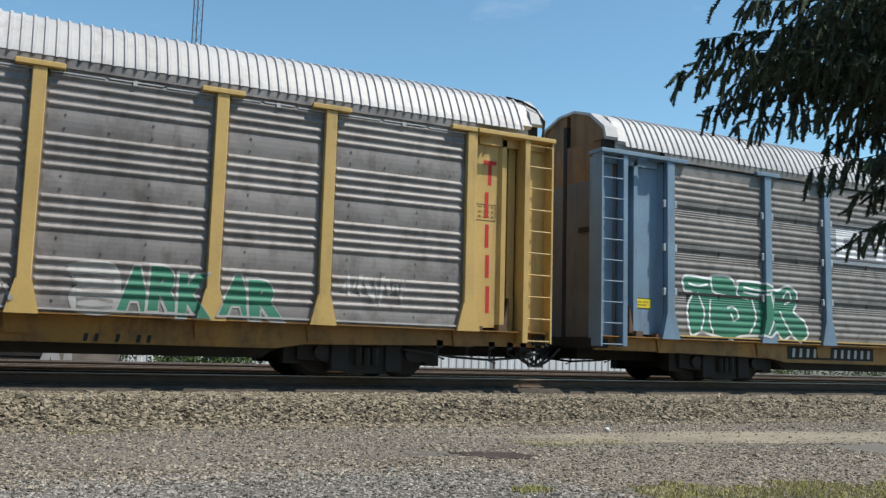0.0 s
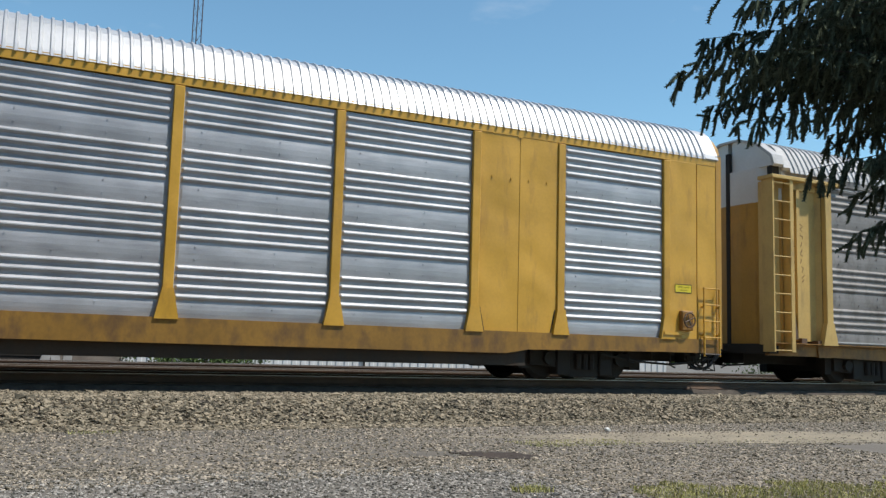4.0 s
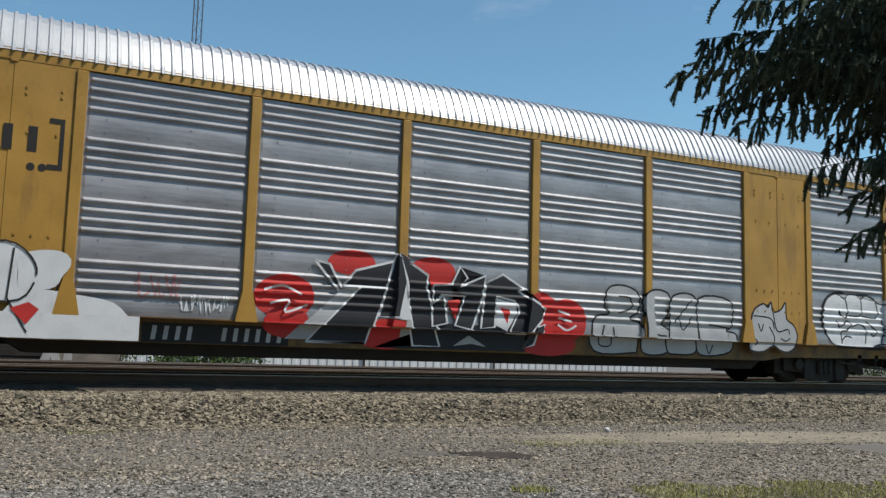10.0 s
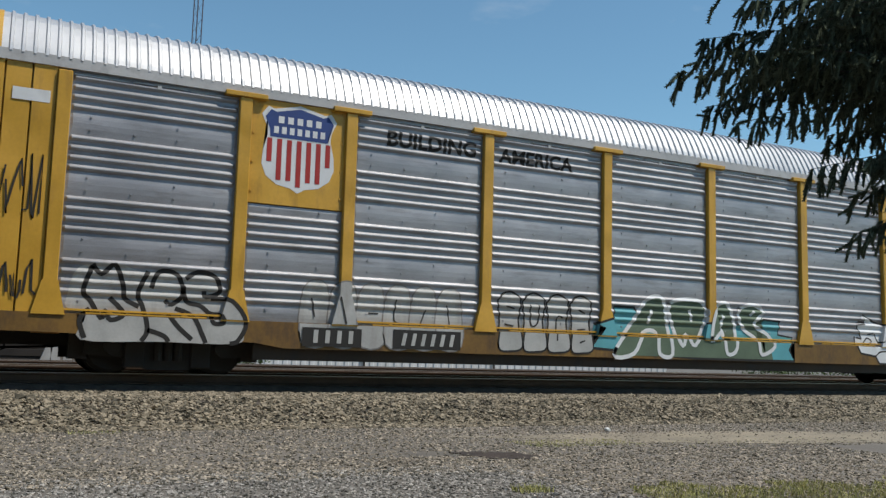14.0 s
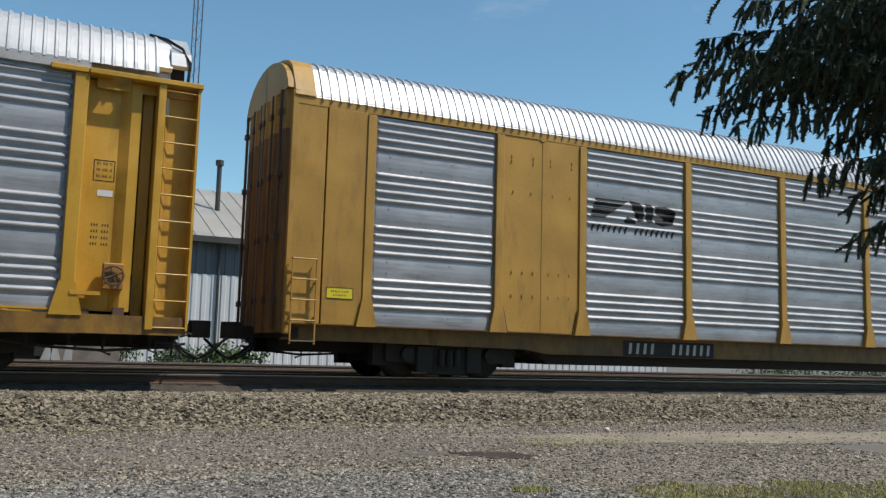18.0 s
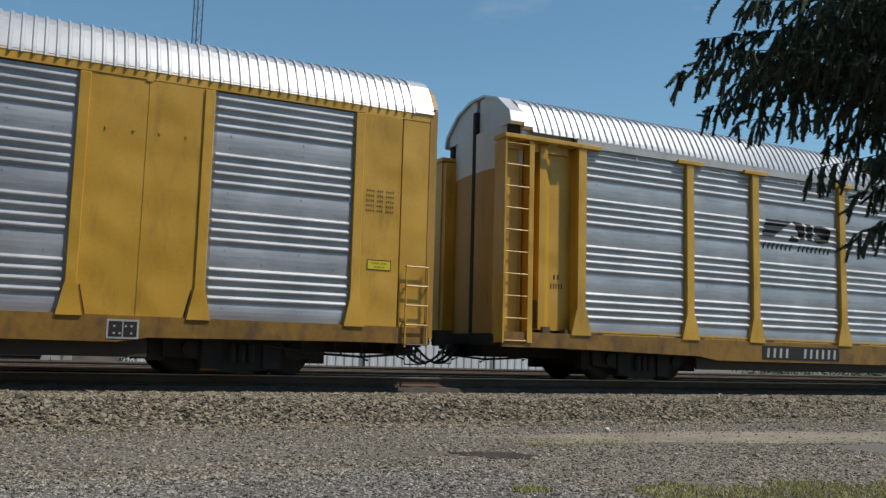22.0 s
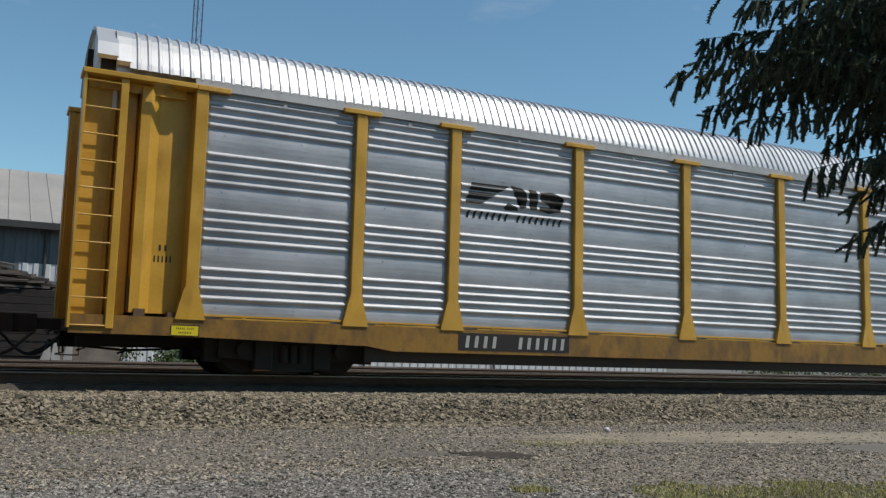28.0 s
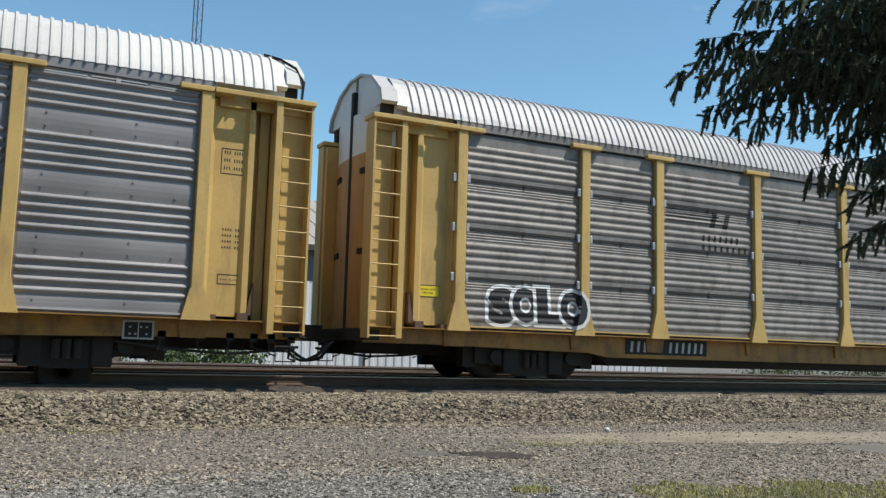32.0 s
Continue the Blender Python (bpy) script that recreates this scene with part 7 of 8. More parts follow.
w.shape([(0.30, 0.02), (0.46, 0.05), (0.54, 0.30), (0.90, 0.28), (0.88, 0.02)], PAINT_BLACK, None, 0.03, False)
for poly in ([(0.07, 0.06), (0.27, 0.06), (0.335, 0.66), (0.24, 0.64)], [(0.18, 0.64), (0.22, 0.80), (0.36, 0.93), (0.37, 0.64)], [(0.36, 1.0), (0.41, 0.93), (0.375, 0.34), (0.305, 0.34)], [(0.37, 1.0), (0.48, 0.80), (0.475, 0.68), (0.54, 0.05), (0.44, 0.05), (0.395, 0.74)],
             [(0.08, 0.88), (0.13, 0.85), (0.17, 0.64), (0.165, 0.58)], [(0.50, 0.70), (0.57, 0.72), (0.60, 0.92), (0.63, 0.80), (0.60, 0.70), (0.70, 0.84), (0.69, 0.60), (0.65, 0.24), (0.585, 0.28), (0.62, 0.60), (0.53, 0.60), (0.50, 0.45)],
             [(0.495, 0.50), (0.54, 0.60), (0.555, 0.30), (0.50, 0.26)], [(0.70, 0.76), (0.77, 0.87), (0.86, 0.72), (0.83, 0.70), (0.95, 0.50), (0.93, 0.40), (0.88, 0.22), (0.80, 0.22), (0.84, 0.48), (0.82, 0.58), (0.745, 0.62), (0.74, 0.28), (0.685, 0.26)], [(0.87, 0.06), (0.905, 0.30), (0.945, 0.34), (0.915, 0.10)]):
    w.shape(poly, PAINT_BLACK, PAINT_WHITE, 0.045, False, "large black angular graffiti letter edged with white")
w.shape([(0.745, 0.60), (0.82, 0.56), (0.83, 0.46), (0.79, 0.24), (0.745, 0.30)], PAINT_WHITE, None, 0.03, False)
w.shape([(0.76, 0.50), (0.80, 0.48), (0.79, 0.32)], PAINT_RED, None, 0.03, False)
w.shape([(0.55, 0.54), (0.60, 0.56), (0.585, 0.34)], PAINT_RED, None, 0.03, False)
w.shape([(0.59, 0.06), (0.65, 0.18), (0.72, 0.06), (0.66, 0.09)], PAINT_FADED, None, 0.03, False)
w.lines([[(-0.08, 0.55), (-0.02, 0.6), (0.04, 0.52)], [(-0.06, 0.42), (0.0, 0.46), (-0.01, 0.34), (0.06, 0.42)], [(1.0, 0.5), (1.05, 0.46)], [(1.0, 0.42), (1.06, 0.38)], [(1.0, 0.34), (1.04, 0.28), (1.08, 0.34)]], PAINT_WHITE, 0.04)
w = Wall(car, 2.84, 6.60, 0.52, 1.95, "bolt", ps)
for poly in ([(0.07, 0.7), (0.1, 0.95), (0.2, 1.0), (0.3, 0.9), (0.3, 0.65), (0.24, 0.52), (0.32, 0.45), (0.32, 0.1), (0.28, 0.04), (0.03, 0.05), (0.0, 0.5), (0.1, 0.58)], [(0.33, 0.85), (0.42, 0.97), (0.52, 0.9), (0.50, 0.6), (0.46, 0.48), (0.53, 0.35), (0.53, 0.06), (0.36, 0.05), (0.35, 0.4)],
             [(0.53, 0.85), (0.63, 0.95), (0.72, 0.85), (0.73, 0.4), (0.74, 0.08), (0.6, 0.04), (0.53, 0.1), (0.52, 0.5)], [(0.73, 0.88), (0.97, 0.88), (0.98, 0.5), (0.94, 0.42), (1.02, 0.36), (1.0, 0.1), (0.78, 0.04), (0.74, 0.3)]):
    w.shape(poly, PAINT_GREY, LETTER_DARK, 0.04, True, "pale silver bubble graffiti letter")
w.lines([[(0.16, 0.84), (0.24, 0.82), (0.25, 0.68), (0.16, 0.6)], [(0.07, 0.42), (0.06, 0.15), (0.14, 0.15), (0.13, 0.4)], [(0.41, 0.7), (0.42, 0.35), (0.5, 0.3)], [(0.55, 0.5), (0.68, 0.85)], [(0.58, 0.6), (0.62, 0.4), (0.68, 0.6)], [(0.8, 0.5), (0.96, 0.46)], [(0.82, 0.2), (0.84, 0.06), (0.87, 0.2)]], LETTER_DARK, 0.03)
for k, shape in enumerate((bubble(-7.95, 1.45, 1.05, 0.85, random.Random(46)), bubble(-7.35, 1.55, 0.7, 0.6, random.Random(52)), bubble(-6.95, 0.85, 1.7, 0.75, random.Random(47)), rect(-8.2, -5.9, 0.52, 0.90), bubble(-8.75, 1.0, 0.6, 0.36, random.Random(48)))):
    decal("graffiti_figure", [shape], PAINT_WHITE, car, plane=1.51, off=0.004 + 0.0015 * k, label="white sprayed figure with red mouth")
decal("graffiti_line", ribbon(disc(-8.15, 1.5, 0.13, 0.2, 14), 0.02) + ribbon([(-7.75, 1.85), (-7.8, 1.1), (-7.5, 0.6)], 0.025) + ribbon(bubble(-7.95, 1.45, 1.05, 0.85, random.Random(46)), 0.03), LETTER_DARK, car, plane=1.51, off=0.016)
decal("graffiti_mouth", [[(-7.75, 0.95), (-7.5, 1.05), (-7.35, 0.95), (-7.52, 0.72)]], PAINT_RED, car, plane=1.51, off=0.020)
decal("emblem", [rect(-8.72, -8.66, 3.12, 3.92), rect(-8.72, -8.55, 3.12, 3.2), rect(-8.72, -8.55, 3.85, 3.92), rect(-7.24, -7.18, 3.08, 3.88), rect(-7.4, -7.24, 3.08, 3.16), rect(-7.4, -7.24, 3.8, 3.88)] + bars("xxx", -8.48, -7.45, 3.33, 3.72, 0) + [disc(-8.5, 3.14, 0.06, 0.06, 10), disc(-8.32, 3.14, 0.06, 0.06, 10), disc(-7.62, 3.1, 0.06, 0.06, 10), disc(-7.46, 3.1, 0.06, 0.06, 10)], LETTER_DARK, car, plane=PL, off=0.006, label="dark bracketed emblem")
tag(car, -9.85, -9.0, 1.1, 1.7, PAINT_PINK, 49, "bolt", ps, 0.03, 4)
tag(car, -6.0, -5.3, 1.2, 1.6, PAINT_PINK, 50, "bolt", ps, 0.03, 3)
tag(car, -5.3, -4.5, 1.0, 1.3, PAINT_WHITE, 51, "bolt", ps, 0.03, 5)
car_number(car, -5.75, -3.5, 0.56, 0.78)
yellow_label(car, 11.82, 12.28, 1.9, 2.06, 1.468)
yellow_label(car, -12.35, -11.85, 1.45, 1.62, 1.468)
decal("stencil", bars("xx", 12.58, 12.88, 2.42, 2.66, 0), LETTER_WHITE, car, plane=1.468)
decal("stencil", [r for k in range(5) for r in bars("xxxx xxx xxxx", 11.75, 12.3, 3.3 - 0.09 * k, 3.34 - 0.09 * k, 0)], LETTER_DARK, car, plane=1.468)

# -- flush car with a black emblem
car, ps = car_flush("dull yellow autorack railcar with silver sheets and a black emblem", GALV_GREY, YELLOW_DULL, ROOF_NEW)
CARS.append((car, -183.78))
sill_plate(car, 7.86, 0.7)
horse_mark(car, "bolt", ps)
car_number(car, -5.75, -3.4, 0.56, 0.78)
yellow_label(car, 11.82, 12.28, 1.87, 2.03, 1.468)
decal("stencil", bars("xx", 12.58, 12.88, 2.42, 2.66, 0), LETTER_WHITE, car, plane=1.468)
decal("stencil", [r for k in range(5) for r in bars("xxxx xxx xxxx", 11.75, 12.3, 3.3 - 0.09 * k, 3.34 - 0.09 * k, 0)], LETTER_DARK, car, plane=1.468)

# -- closed-corner car with graffiti
car, ps = car_tee("yellow closed-corner autorack railcar with a shield and graffiti", GALV_GREY, YELLOW, ROOF_NEW, emblem=True, closed=True, door=GREY_DOOR)
CARS.append((car, -212.12))
sill_plate(car, 7.6, 0.7)
decal("slogan", words("BUILDING", -6.31, -4.47, 4.18, 4.48, 0.03) + words("AMERICA", -3.96, -2.23, 4.15, 4.44, 0.03), LETTER_DARK, car, "bolt", ps, label="dark slogan lettering")
w = Wall(car, -11.5, -8.72, 0.52, 1.72, "bolt", ps)
w.shape([(0, 0.55), (0.05, 0.92), (0.25, 1.0), (0.4, 0.9), (0.6, 0.97), (0.8, 0.9), (0.86, 0.65), (0.97, 0.4), (0.98, 0.15), (0.93, 0.0), (0.5, 0.0), (0.08, 0.0), (0.1, 0.3), (0.0, 0.4)], PAINT_FADED, None, 0.03, True, "white graffiti with black outlines")
w.lines([[(0.12, 0.95), (0.08, 0.62), (0.12, 0.5), (0.18, 0.28), (0.2, 0.38), (0.23, 0.26), (0.3, 0.35), (0.22, 0.55)], [(0.12, 0.97), (0.17, 0.85), (0.24, 0.98), (0.29, 0.7), (0.3, 0.55), (0.38, 0.45)], [(0.12, 0.4), (0.07, 0.25), (0.1, 0.02)], [(0.42, 0.92), (0.37, 0.62), (0.4, 0.45), (0.43, 0.15), (0.4, 0.0)],
         [(0.44, 0.7), (0.48, 0.92), (0.58, 0.9), (0.62, 0.65), (0.56, 0.5), (0.52, 0.55)], [(0.58, 0.45), (0.68, 0.35), (0.74, 0.1), (0.76, 0.0)], [(0.43, 0.15), (0.52, 0.08), (0.55, 0.0)], [(0.54, 0.37), (0.6, 0.2), (0.68, 0.04)],
         [(0.63, 0.85), (0.7, 0.95), (0.8, 0.9), (0.83, 0.7), (0.75, 0.62), (0.74, 0.7)], [(0.62, 0.75), (0.64, 0.55), (0.72, 0.5), (0.78, 0.4), (0.84, 0.38), (0.86, 0.28), (0.8, 0.27), (0.79, 0.38)], [(0.78, 0.6), (0.9, 0.58), (0.99, 0.3), (0.95, 0.05), (0.9, 0)]], LETTER_DARK, 0.075)
w = Wall(car, -7.8, -4.7, 0.60, 1.66, "bolt", ps)
for k in range(6):
    a = k / 6
    w.shape([(a, 0.0), (a + 0.005, 0.8), (a + 0.08, 1.0), (a + 0.155, 0.85), (a + 0.16, 0.0)], PAINT_FADED, GALV_OLD, 0.025, True, "faded silver graffiti")
w.lines([[(0.06, 0.7), (0.08, 0.4)], [(0.22, 0.75), (0.26, 0.3)], [(0.4, 0.5), (0.46, 0.5)], [(0.57, 0.75), (0.56, 0.4), (0.62, 0.35)], [(0.72, 0.3), (0.76, 0.6)], [(0.9, 0.7), (0.92, 0.35)]], LETTER_DARK, 0.025)
w = Wall(car, -3.92, -1.72, 0.54, 1.67, "bolt", ps)
for k in range(4):
    a = k / 4
    w.shape([(a, 0.05), (a + 0.02, 0.5), (a + 0.005, 0.85), (a + 0.11, 1.0), (a + 0.23, 0.88), (a + 0.21, 0.5), (a + 0.24, 0.08), (a + 0.12, 0.0)], PAINT_FADED, LETTER_DARK, 0.035, True, "grey bubble graffiti letter")
w.lines([[(0.08, 0.75), (0.17, 0.72)], [(0.07, 0.45), (0.16, 0.42)], [(0.33, 0.8), (0.34, 0.45), (0.41, 0.5), (0.42, 0.8)], [(0.6, 0.2), (0.61, 0.6), (0.67, 0.6)], [(0.84, 0.75), (0.92, 0.7)], [(0.83, 0.4), (0.92, 0.42)], [(0.84, 0.18), (0.9, 0.22)]], LETTER_DARK, 0.03)
w = Wall(car, -1.8, 3.85, 0.50, 1.76, "bolt", ps)
w.shape([(0.0, 0.12), (0.06, 0.45), (0.02, 0.5), (0.11, 0.62), (0.11, 0.8), (0.2, 0.8), (0.24, 0.55), (0.5, 0.6), (0.82, 0.62), (0.84, 0.72), (0.93, 0.70), (0.92, 0.46), (1.0, 0.42), (0.97, 0.2), (1.0, 0.0), (0.5, 0.0)], PAINT_TEAL, LETTER_DARK, 0.05, False, "teal sprayed cloud behind white letters")
w.shape([(0.13, 0.02), (0.18, 0.34), (0.5, 0.36), (0.86, 0.32), (0.88, 0.02)], PAINT_MOSS, None, 0.03, False)
for poly in ([(0.10, 0.03), (0.2, 0.62), (0.26, 0.95), (0.33, 0.98), (0.35, 0.6), (0.37, 0.06), (0.31, 0.06), (0.30, 0.4), (0.24, 0.4), (0.19, 0.05)], [(0.36, 0.86), (0.42, 0.98), (0.52, 0.96), (0.54, 0.7), (0.48, 0.22), (0.44, 0.4), (0.42, 0.2), (0.38, 0.5)], [(0.56, 0.3), (0.58, 0.8), (0.64, 0.98), (0.68, 0.7), (0.69, 0.2), (0.64, 0.1), (0.62, 0.5)], [(0.71, 0.85), (0.78, 0.97), (0.84, 0.85), (0.79, 0.62), (0.86, 0.46), (0.89, 0.25), (0.82, 0.1), (0.80, 0.36), (0.73, 0.55)]):
    w.shape(poly, PAINT_MOSS, PAINT_WHITE, 0.085, True, "grey-green graffiti letter edged with white")
w.lines([[(0.26, 0.55), (0.28, 0.78)], [(0.46, 0.82), (0.47, 0.62)], [(0.60, 0.4), (0.63, 0.75)], [(0.77, 0.78), (0.79, 0.86)]], PAINT_WHITE, 0.07)
w = Wall(car, 5.9, 7.48, 0.50, 1.66, "bolt", ps)
w.shape([(0.0, 0.53), (0.16, 0.50), (0.05, 0.78), (0.24, 0.80), (0.2, 1.0), (0.42, 0.86), (0.68, 0.80), (0.86, 0.82), (0.84, 0.70), (1.0, 0.6), (0.9, 0.52), (0.97, 0.35), (1.0, 0.15), (0.97, 0.0), (0.5, 0.0), (0.42, 0.15), (0.1, 0.2), (0.02, 0.35)], PAINT_WHITE, LETTER_DARK, 0.045, False, "white spiky sprayed shape with dark outline")
w.lines([[(0.2, 0.42), (0.28, 0.52), (0.38, 0.46), (0.3, 0.38), (0.2, 0.42)], [(0.45, 0.62), (0.52, 0.45), (0.62, 0.46)], [(0.64, 0.5), (0.7, 0.6), (0.8, 0.55), (0.78, 0.38), (0.68, 0.36), (0.64, 0.5)], [(0.42, 0.15), (0.52, 0.24), (0.68, 0.26), (0.9, 0.3)], [(0.3, 0.6), (0.42, 0.62)]], LETTER_DARK, 0.035)
w = Wall(car, 9.92, 11.72, 0.42, 1.62, "bolt", ps)
w.shape([(0.0, 0.6), (0.02, 0.86), (0.2, 0.86), (0.24, 0.6), (0.27, 0.96), (0.42, 0.98), (0.46, 0.8), (0.52, 1.0), (0.68, 0.97), (0.7, 0.66), (0.8, 0.55), (0.98, 0.58), (0.95, 0.35), (0.82, 0.05), (0.6, 0.12), (0.5, 0.03), (0.3, 0.12), (0.15, 0.03), (0.05, 0.2)], PAINT_BLACK, PAINT_WHITE, 0.06, True, "black bubble graffiti edged with white")
w.lines([[(0.27, 0.6), (0.26, 0.22)], [(0.46, 0.66), (0.46, 0.3)], [(0.55, 0.66), (0.56, 0.9), (0.62, 0.86), (0.62, 0.66)], [(0.7, 0.56), (0.6, 0.5)], [(0.72, 0.36), (0.84, 0.3)]], PAINT_WHITE, 0.045)
tag(car, 7.9, 8.8, 1.18, 1.42, LETTER_DARK, 68, "bolt", ps, 0.03, 5)
tag(car, -13.3, -11.95, 2.3, 3.3, LETTER_DARK, 69, w=0.03, n=5, plane=CLOSED)
tag(car, -12.9, -11.95, 1.1, 1.7, LETTER_DARK, 70, w=0.035, n=5, plane=CLOSED)
decal("sticker", [rect(-12.48, -11.95, 4.11, 4.30)], PAINT_WHITE, car, plane=CLOSED, label="white sticker")
data_box(car, 12.3, 12.82, 3.05, 3.43, CLOSED)
decal("number_board", [rect(-7.78, -6.70, 0.52, 0.84), rect(-6.1, -4.74, 0.52, 0.86)], LETTER_DARK, car, plane=car["sill_face"], off=0.018)
decal("number_lettering", bars("xxxx", -7.65, -6.8, 0.58, 0.80, 0.05) + bars("xxxxxx", -6.0, -4.85, 0.58, 0.80, 0.2), LETTER_WHITE, car, plane=car["sill_face"], off=0.024)

# -- closed-corner car with an eye
car, ps = car_tee("yellow closed-corner autorack railcar with a shield and an eye painting", GALV_GREY, YELLOW, ROOF_NEW, emblem=True, closed=True, door=GREY_DOOR)
CARS.append((car, -240.29))
decal("slogan", words("BUILDING", -6.31, -4.47, 4.05, 4.35, 0.03) + words("AMERICA", -3.96, -2.23, 4.02, 4.32, 0.03), LETTER_DARK, car, "bolt", ps, label="dark slogan lettering")
decal("eye_painting", [disc(-8.0, 1.12, 1.55, 0.66, 32)], LETTER_DARK, car, "bolt", ps, 0.004, label="grey sprayed painting of one eye")
decal("eye_ground", [disc(-8.0, 1.12, 1.49, 0.61, 32)], PAINT_GREY, car, "bolt", ps, 0.009)
decal("eye_white", [disc(-7.95, 1.32, 0.62, 0.23, 24)], LETTER_DARK, car, "bolt", ps, 0.014)
decal("eye_white", [disc(-7.95, 1.32, 0.57, 0.19, 24)], PAINT_WHITE, car, "bolt", ps, 0.019)
decal("eye_iris", [disc(-7.95, 1.33, 0.20, 0.19, 16)], PAINT_LIME, car, "bolt", ps, 0.023)
decal("eye_pupil", [disc(-7.95, 1.33, 0.10, 0.11, 12)], PAINT_BLACK, car, "bolt", ps, 0.027)
tag(car, -10.7, -9.7, 1.1, 1.7, LETTER_DARK, 71, "bolt", ps, 0.03, 4)
graffiti(car, -6.3, -2.2, 0.95, 1.75, 5, GALV_GREY, LETTER_DARK, 72, "bolt", ps, 0.03, LETTER_DARK, "thin dark outline graffiti")
decal("number_board", [rect(-7.7, -6.7, 0.52, 0.83), rect(-6.25, -4.9, 0.52, 0.85)], LETTER_DARK, car, plane=car["sill_face"], off=0.032)
decal("number_lettering", bars("xxxx", -7.6, -6.8, 0.58, 0.79, 0.05) + bars("xxxxxx", -6.15, -5.0, 0.58, 0.80, 0.2), LETTER_WHITE, car, plane=car["sill_face"], off=0.037)
decal("sticker", [rect(-12.55, -11.95, 4.11, 4.30)], PAINT_WHITE, car, plane=CLOSED, label="white sticker")
data_box(car, 12.13, 12.68, 3.06, 3.48, CLOSED)
data_box(car, 12.1, 12.4, 2.4, 2.62, CLOSED, rows=1)

# -- flush car
car, ps = car_flush("dull yellow autorack railcar with silver sheets", GALV_GREY, YELLOW_DULL, ROOF_NEW, brake=False, door=RUST_DOOR)
CARS.append((car, -268.60))
sill_plate(car, 8.0, 0.7)
horse_mark(car, "bolt", ps)
car_number(car, -5.75, -3.45, 0.56, 0.78)
yellow_label(car, 11.82, 12.28, 1.9, 2.06, 1.468)
decal("stencil", bars("xx", 12.58, 12.88, 2.42, 2.66, 0), LETTER_WHITE, car, plane=1.468)
decal("stencil", [r for k in range(5) for r in bars("xxxx xxx xxxx", 11.75, 12.3, 3.3 - 0.09 * k, 3.34 - 0.09 * k, 0)], LETTER_DARK, car, plane=1.468)
yellow_label(car, -12.35, -11.85, 1.35, 1.55, 1.468)

# -- shiny cars
for c in (-296.86, -325.13):
    car, ps = car_tee("yellow autorack railcar with shiny silver sheets", GALV_NEW, YELLOW, ROOF_NEW, hat=True, brake=c > -300, sill=YELLOW_LOW)
    CARS.append((car, c))
    horse_mark(car, "bolt", ps)
    car_number(car, -6.8, -4.5, 0.57, 0.78)
    decal("sill_lettering", bars("xxx", 4.64, 5.45, 0.60, 0.80, 0), LETTER_RED, car, plane=car["sill_face"], off=0.006)
    data_box(car, 12.04, 12.36, 3.02, 3.36, 1.263)
    decal("sticker", [rect(12.12, 12.35, 2.78, 2.88)], PAINT_WHITE, car, plane=1.263)
    decal("stencil", [r for k in range(4) for r in bars("xxx xxx", 12.05, 12.33, 2.3 - 0.1 * k, 2.34 - 0.1 * k, 0)], LETTER_DARK, car, plane=1.263)
    decal("stencil", bars("xx", -12.3, -12.12, 1.98, 2.08, 0) + bars("xxxxx", -12.36, -12.05, 1.8, 1.9, 0), LETTER_DARK, car, plane=1.263)

car, ps = car_flush("bright yellow autorack railcar with shiny silver sheets", GALV_NEW, YELLOW, ROOF_NEW, brake=False, lit=True)
CARS.append((car, -353.30))
sill_plate(car, 7.78, 0.7)
horse_mark(car, "bolt", ps)
car_number(car, -5.8, -3.45, 0.56, 0.80)
yellow_label(car, 11.82, 12.28, 1.9, 2.08, 1.468)
yellow_label(car, -12.3, -11.8, 1.35, 1.52, 1.468)
decal("stencil", [r for k in range(5) for r in bars("xxxx xxx xxxx", 11.75, 12.3, 3.3 - 0.09 * k, 3.34 - 0.09 * k, 0)], LETTER_DARK, car, plane=1.468)
decal("sill_lettering", bars("xxx", 4.6, 5.4, 0.60, 0.80, 0), LETTER_RED, car, plane=car["sill_face"], off=0.006)

# -- two-unit car
car = car_double("yellow two-unit autorack railcar with a white band and black bellows")
CARS.append((car, -388.94))
sill_plate(car, 18.14, 1.30, 1.50)
decal("red_block", [rect(17.42, 18.02, 3.66, 3.74), rect(17.56, 17.64, 3.38, 3.66), rect(17.84, 17.92, 3.36, 3.66), [(18.10, 3.72), (18.20, 3.72), (18.42, 3.34), (18.32, 3.34)]], LETTER_RED, car, plane=1.50, off=0.005, label="red angular emblem")
decal("stencil", [rect(18.3, 18.62, 3.06, 3.13)], PAINT_FADED, car, plane=1.50, off=0.004)
yellow_label(car, 19.55, 19.98, 1.32, 1.52, 1.273)
data_box(car, 19.52, 19.98, 3.0, 3.3, 1.273)
w = Wall(car, 11.0, 14.1, 0.98, 1.98, plane=1.515)
w.lines([[(0.0, 0.3), (0.06, 0.9), (0.12, 0.4), (0.05, 0.1)], [(0.18, 0.15), (0.22, 0.85), (0.32, 0.9), (0.34, 0.4), (0.24, 0.1)], [(0.38, 0.8), (0.5, 0.95), (0.56, 0.6), (0.44, 0.4), (0.52, 0.1)], [(0.62, 0.3), (0.68, 0.8), (0.78, 0.5), (0.7, 0.2)], [(0.82, 0.2), (0.88, 0.75), (0.98, 0.5), (0.9, 0.1)]], PAINT_DULL_TEAL, 0.17)
w.lines([[(0.02, 0.2), (0.1, 0.6), (0.04, 0.95)], [(0.16, 0.5), (0.3, 0.3), (0.36, 0.7)], [(0.4, 0.3), (0.5, 0.5), (0.58, 0.3)], [(0.64, 0.6), (0.74, 0.8), (0.8, 0.3)], [(0.84, 0.4), (0.94, 0.3), (1.0, 0.7)]], PAINT_PINK, 0.08)
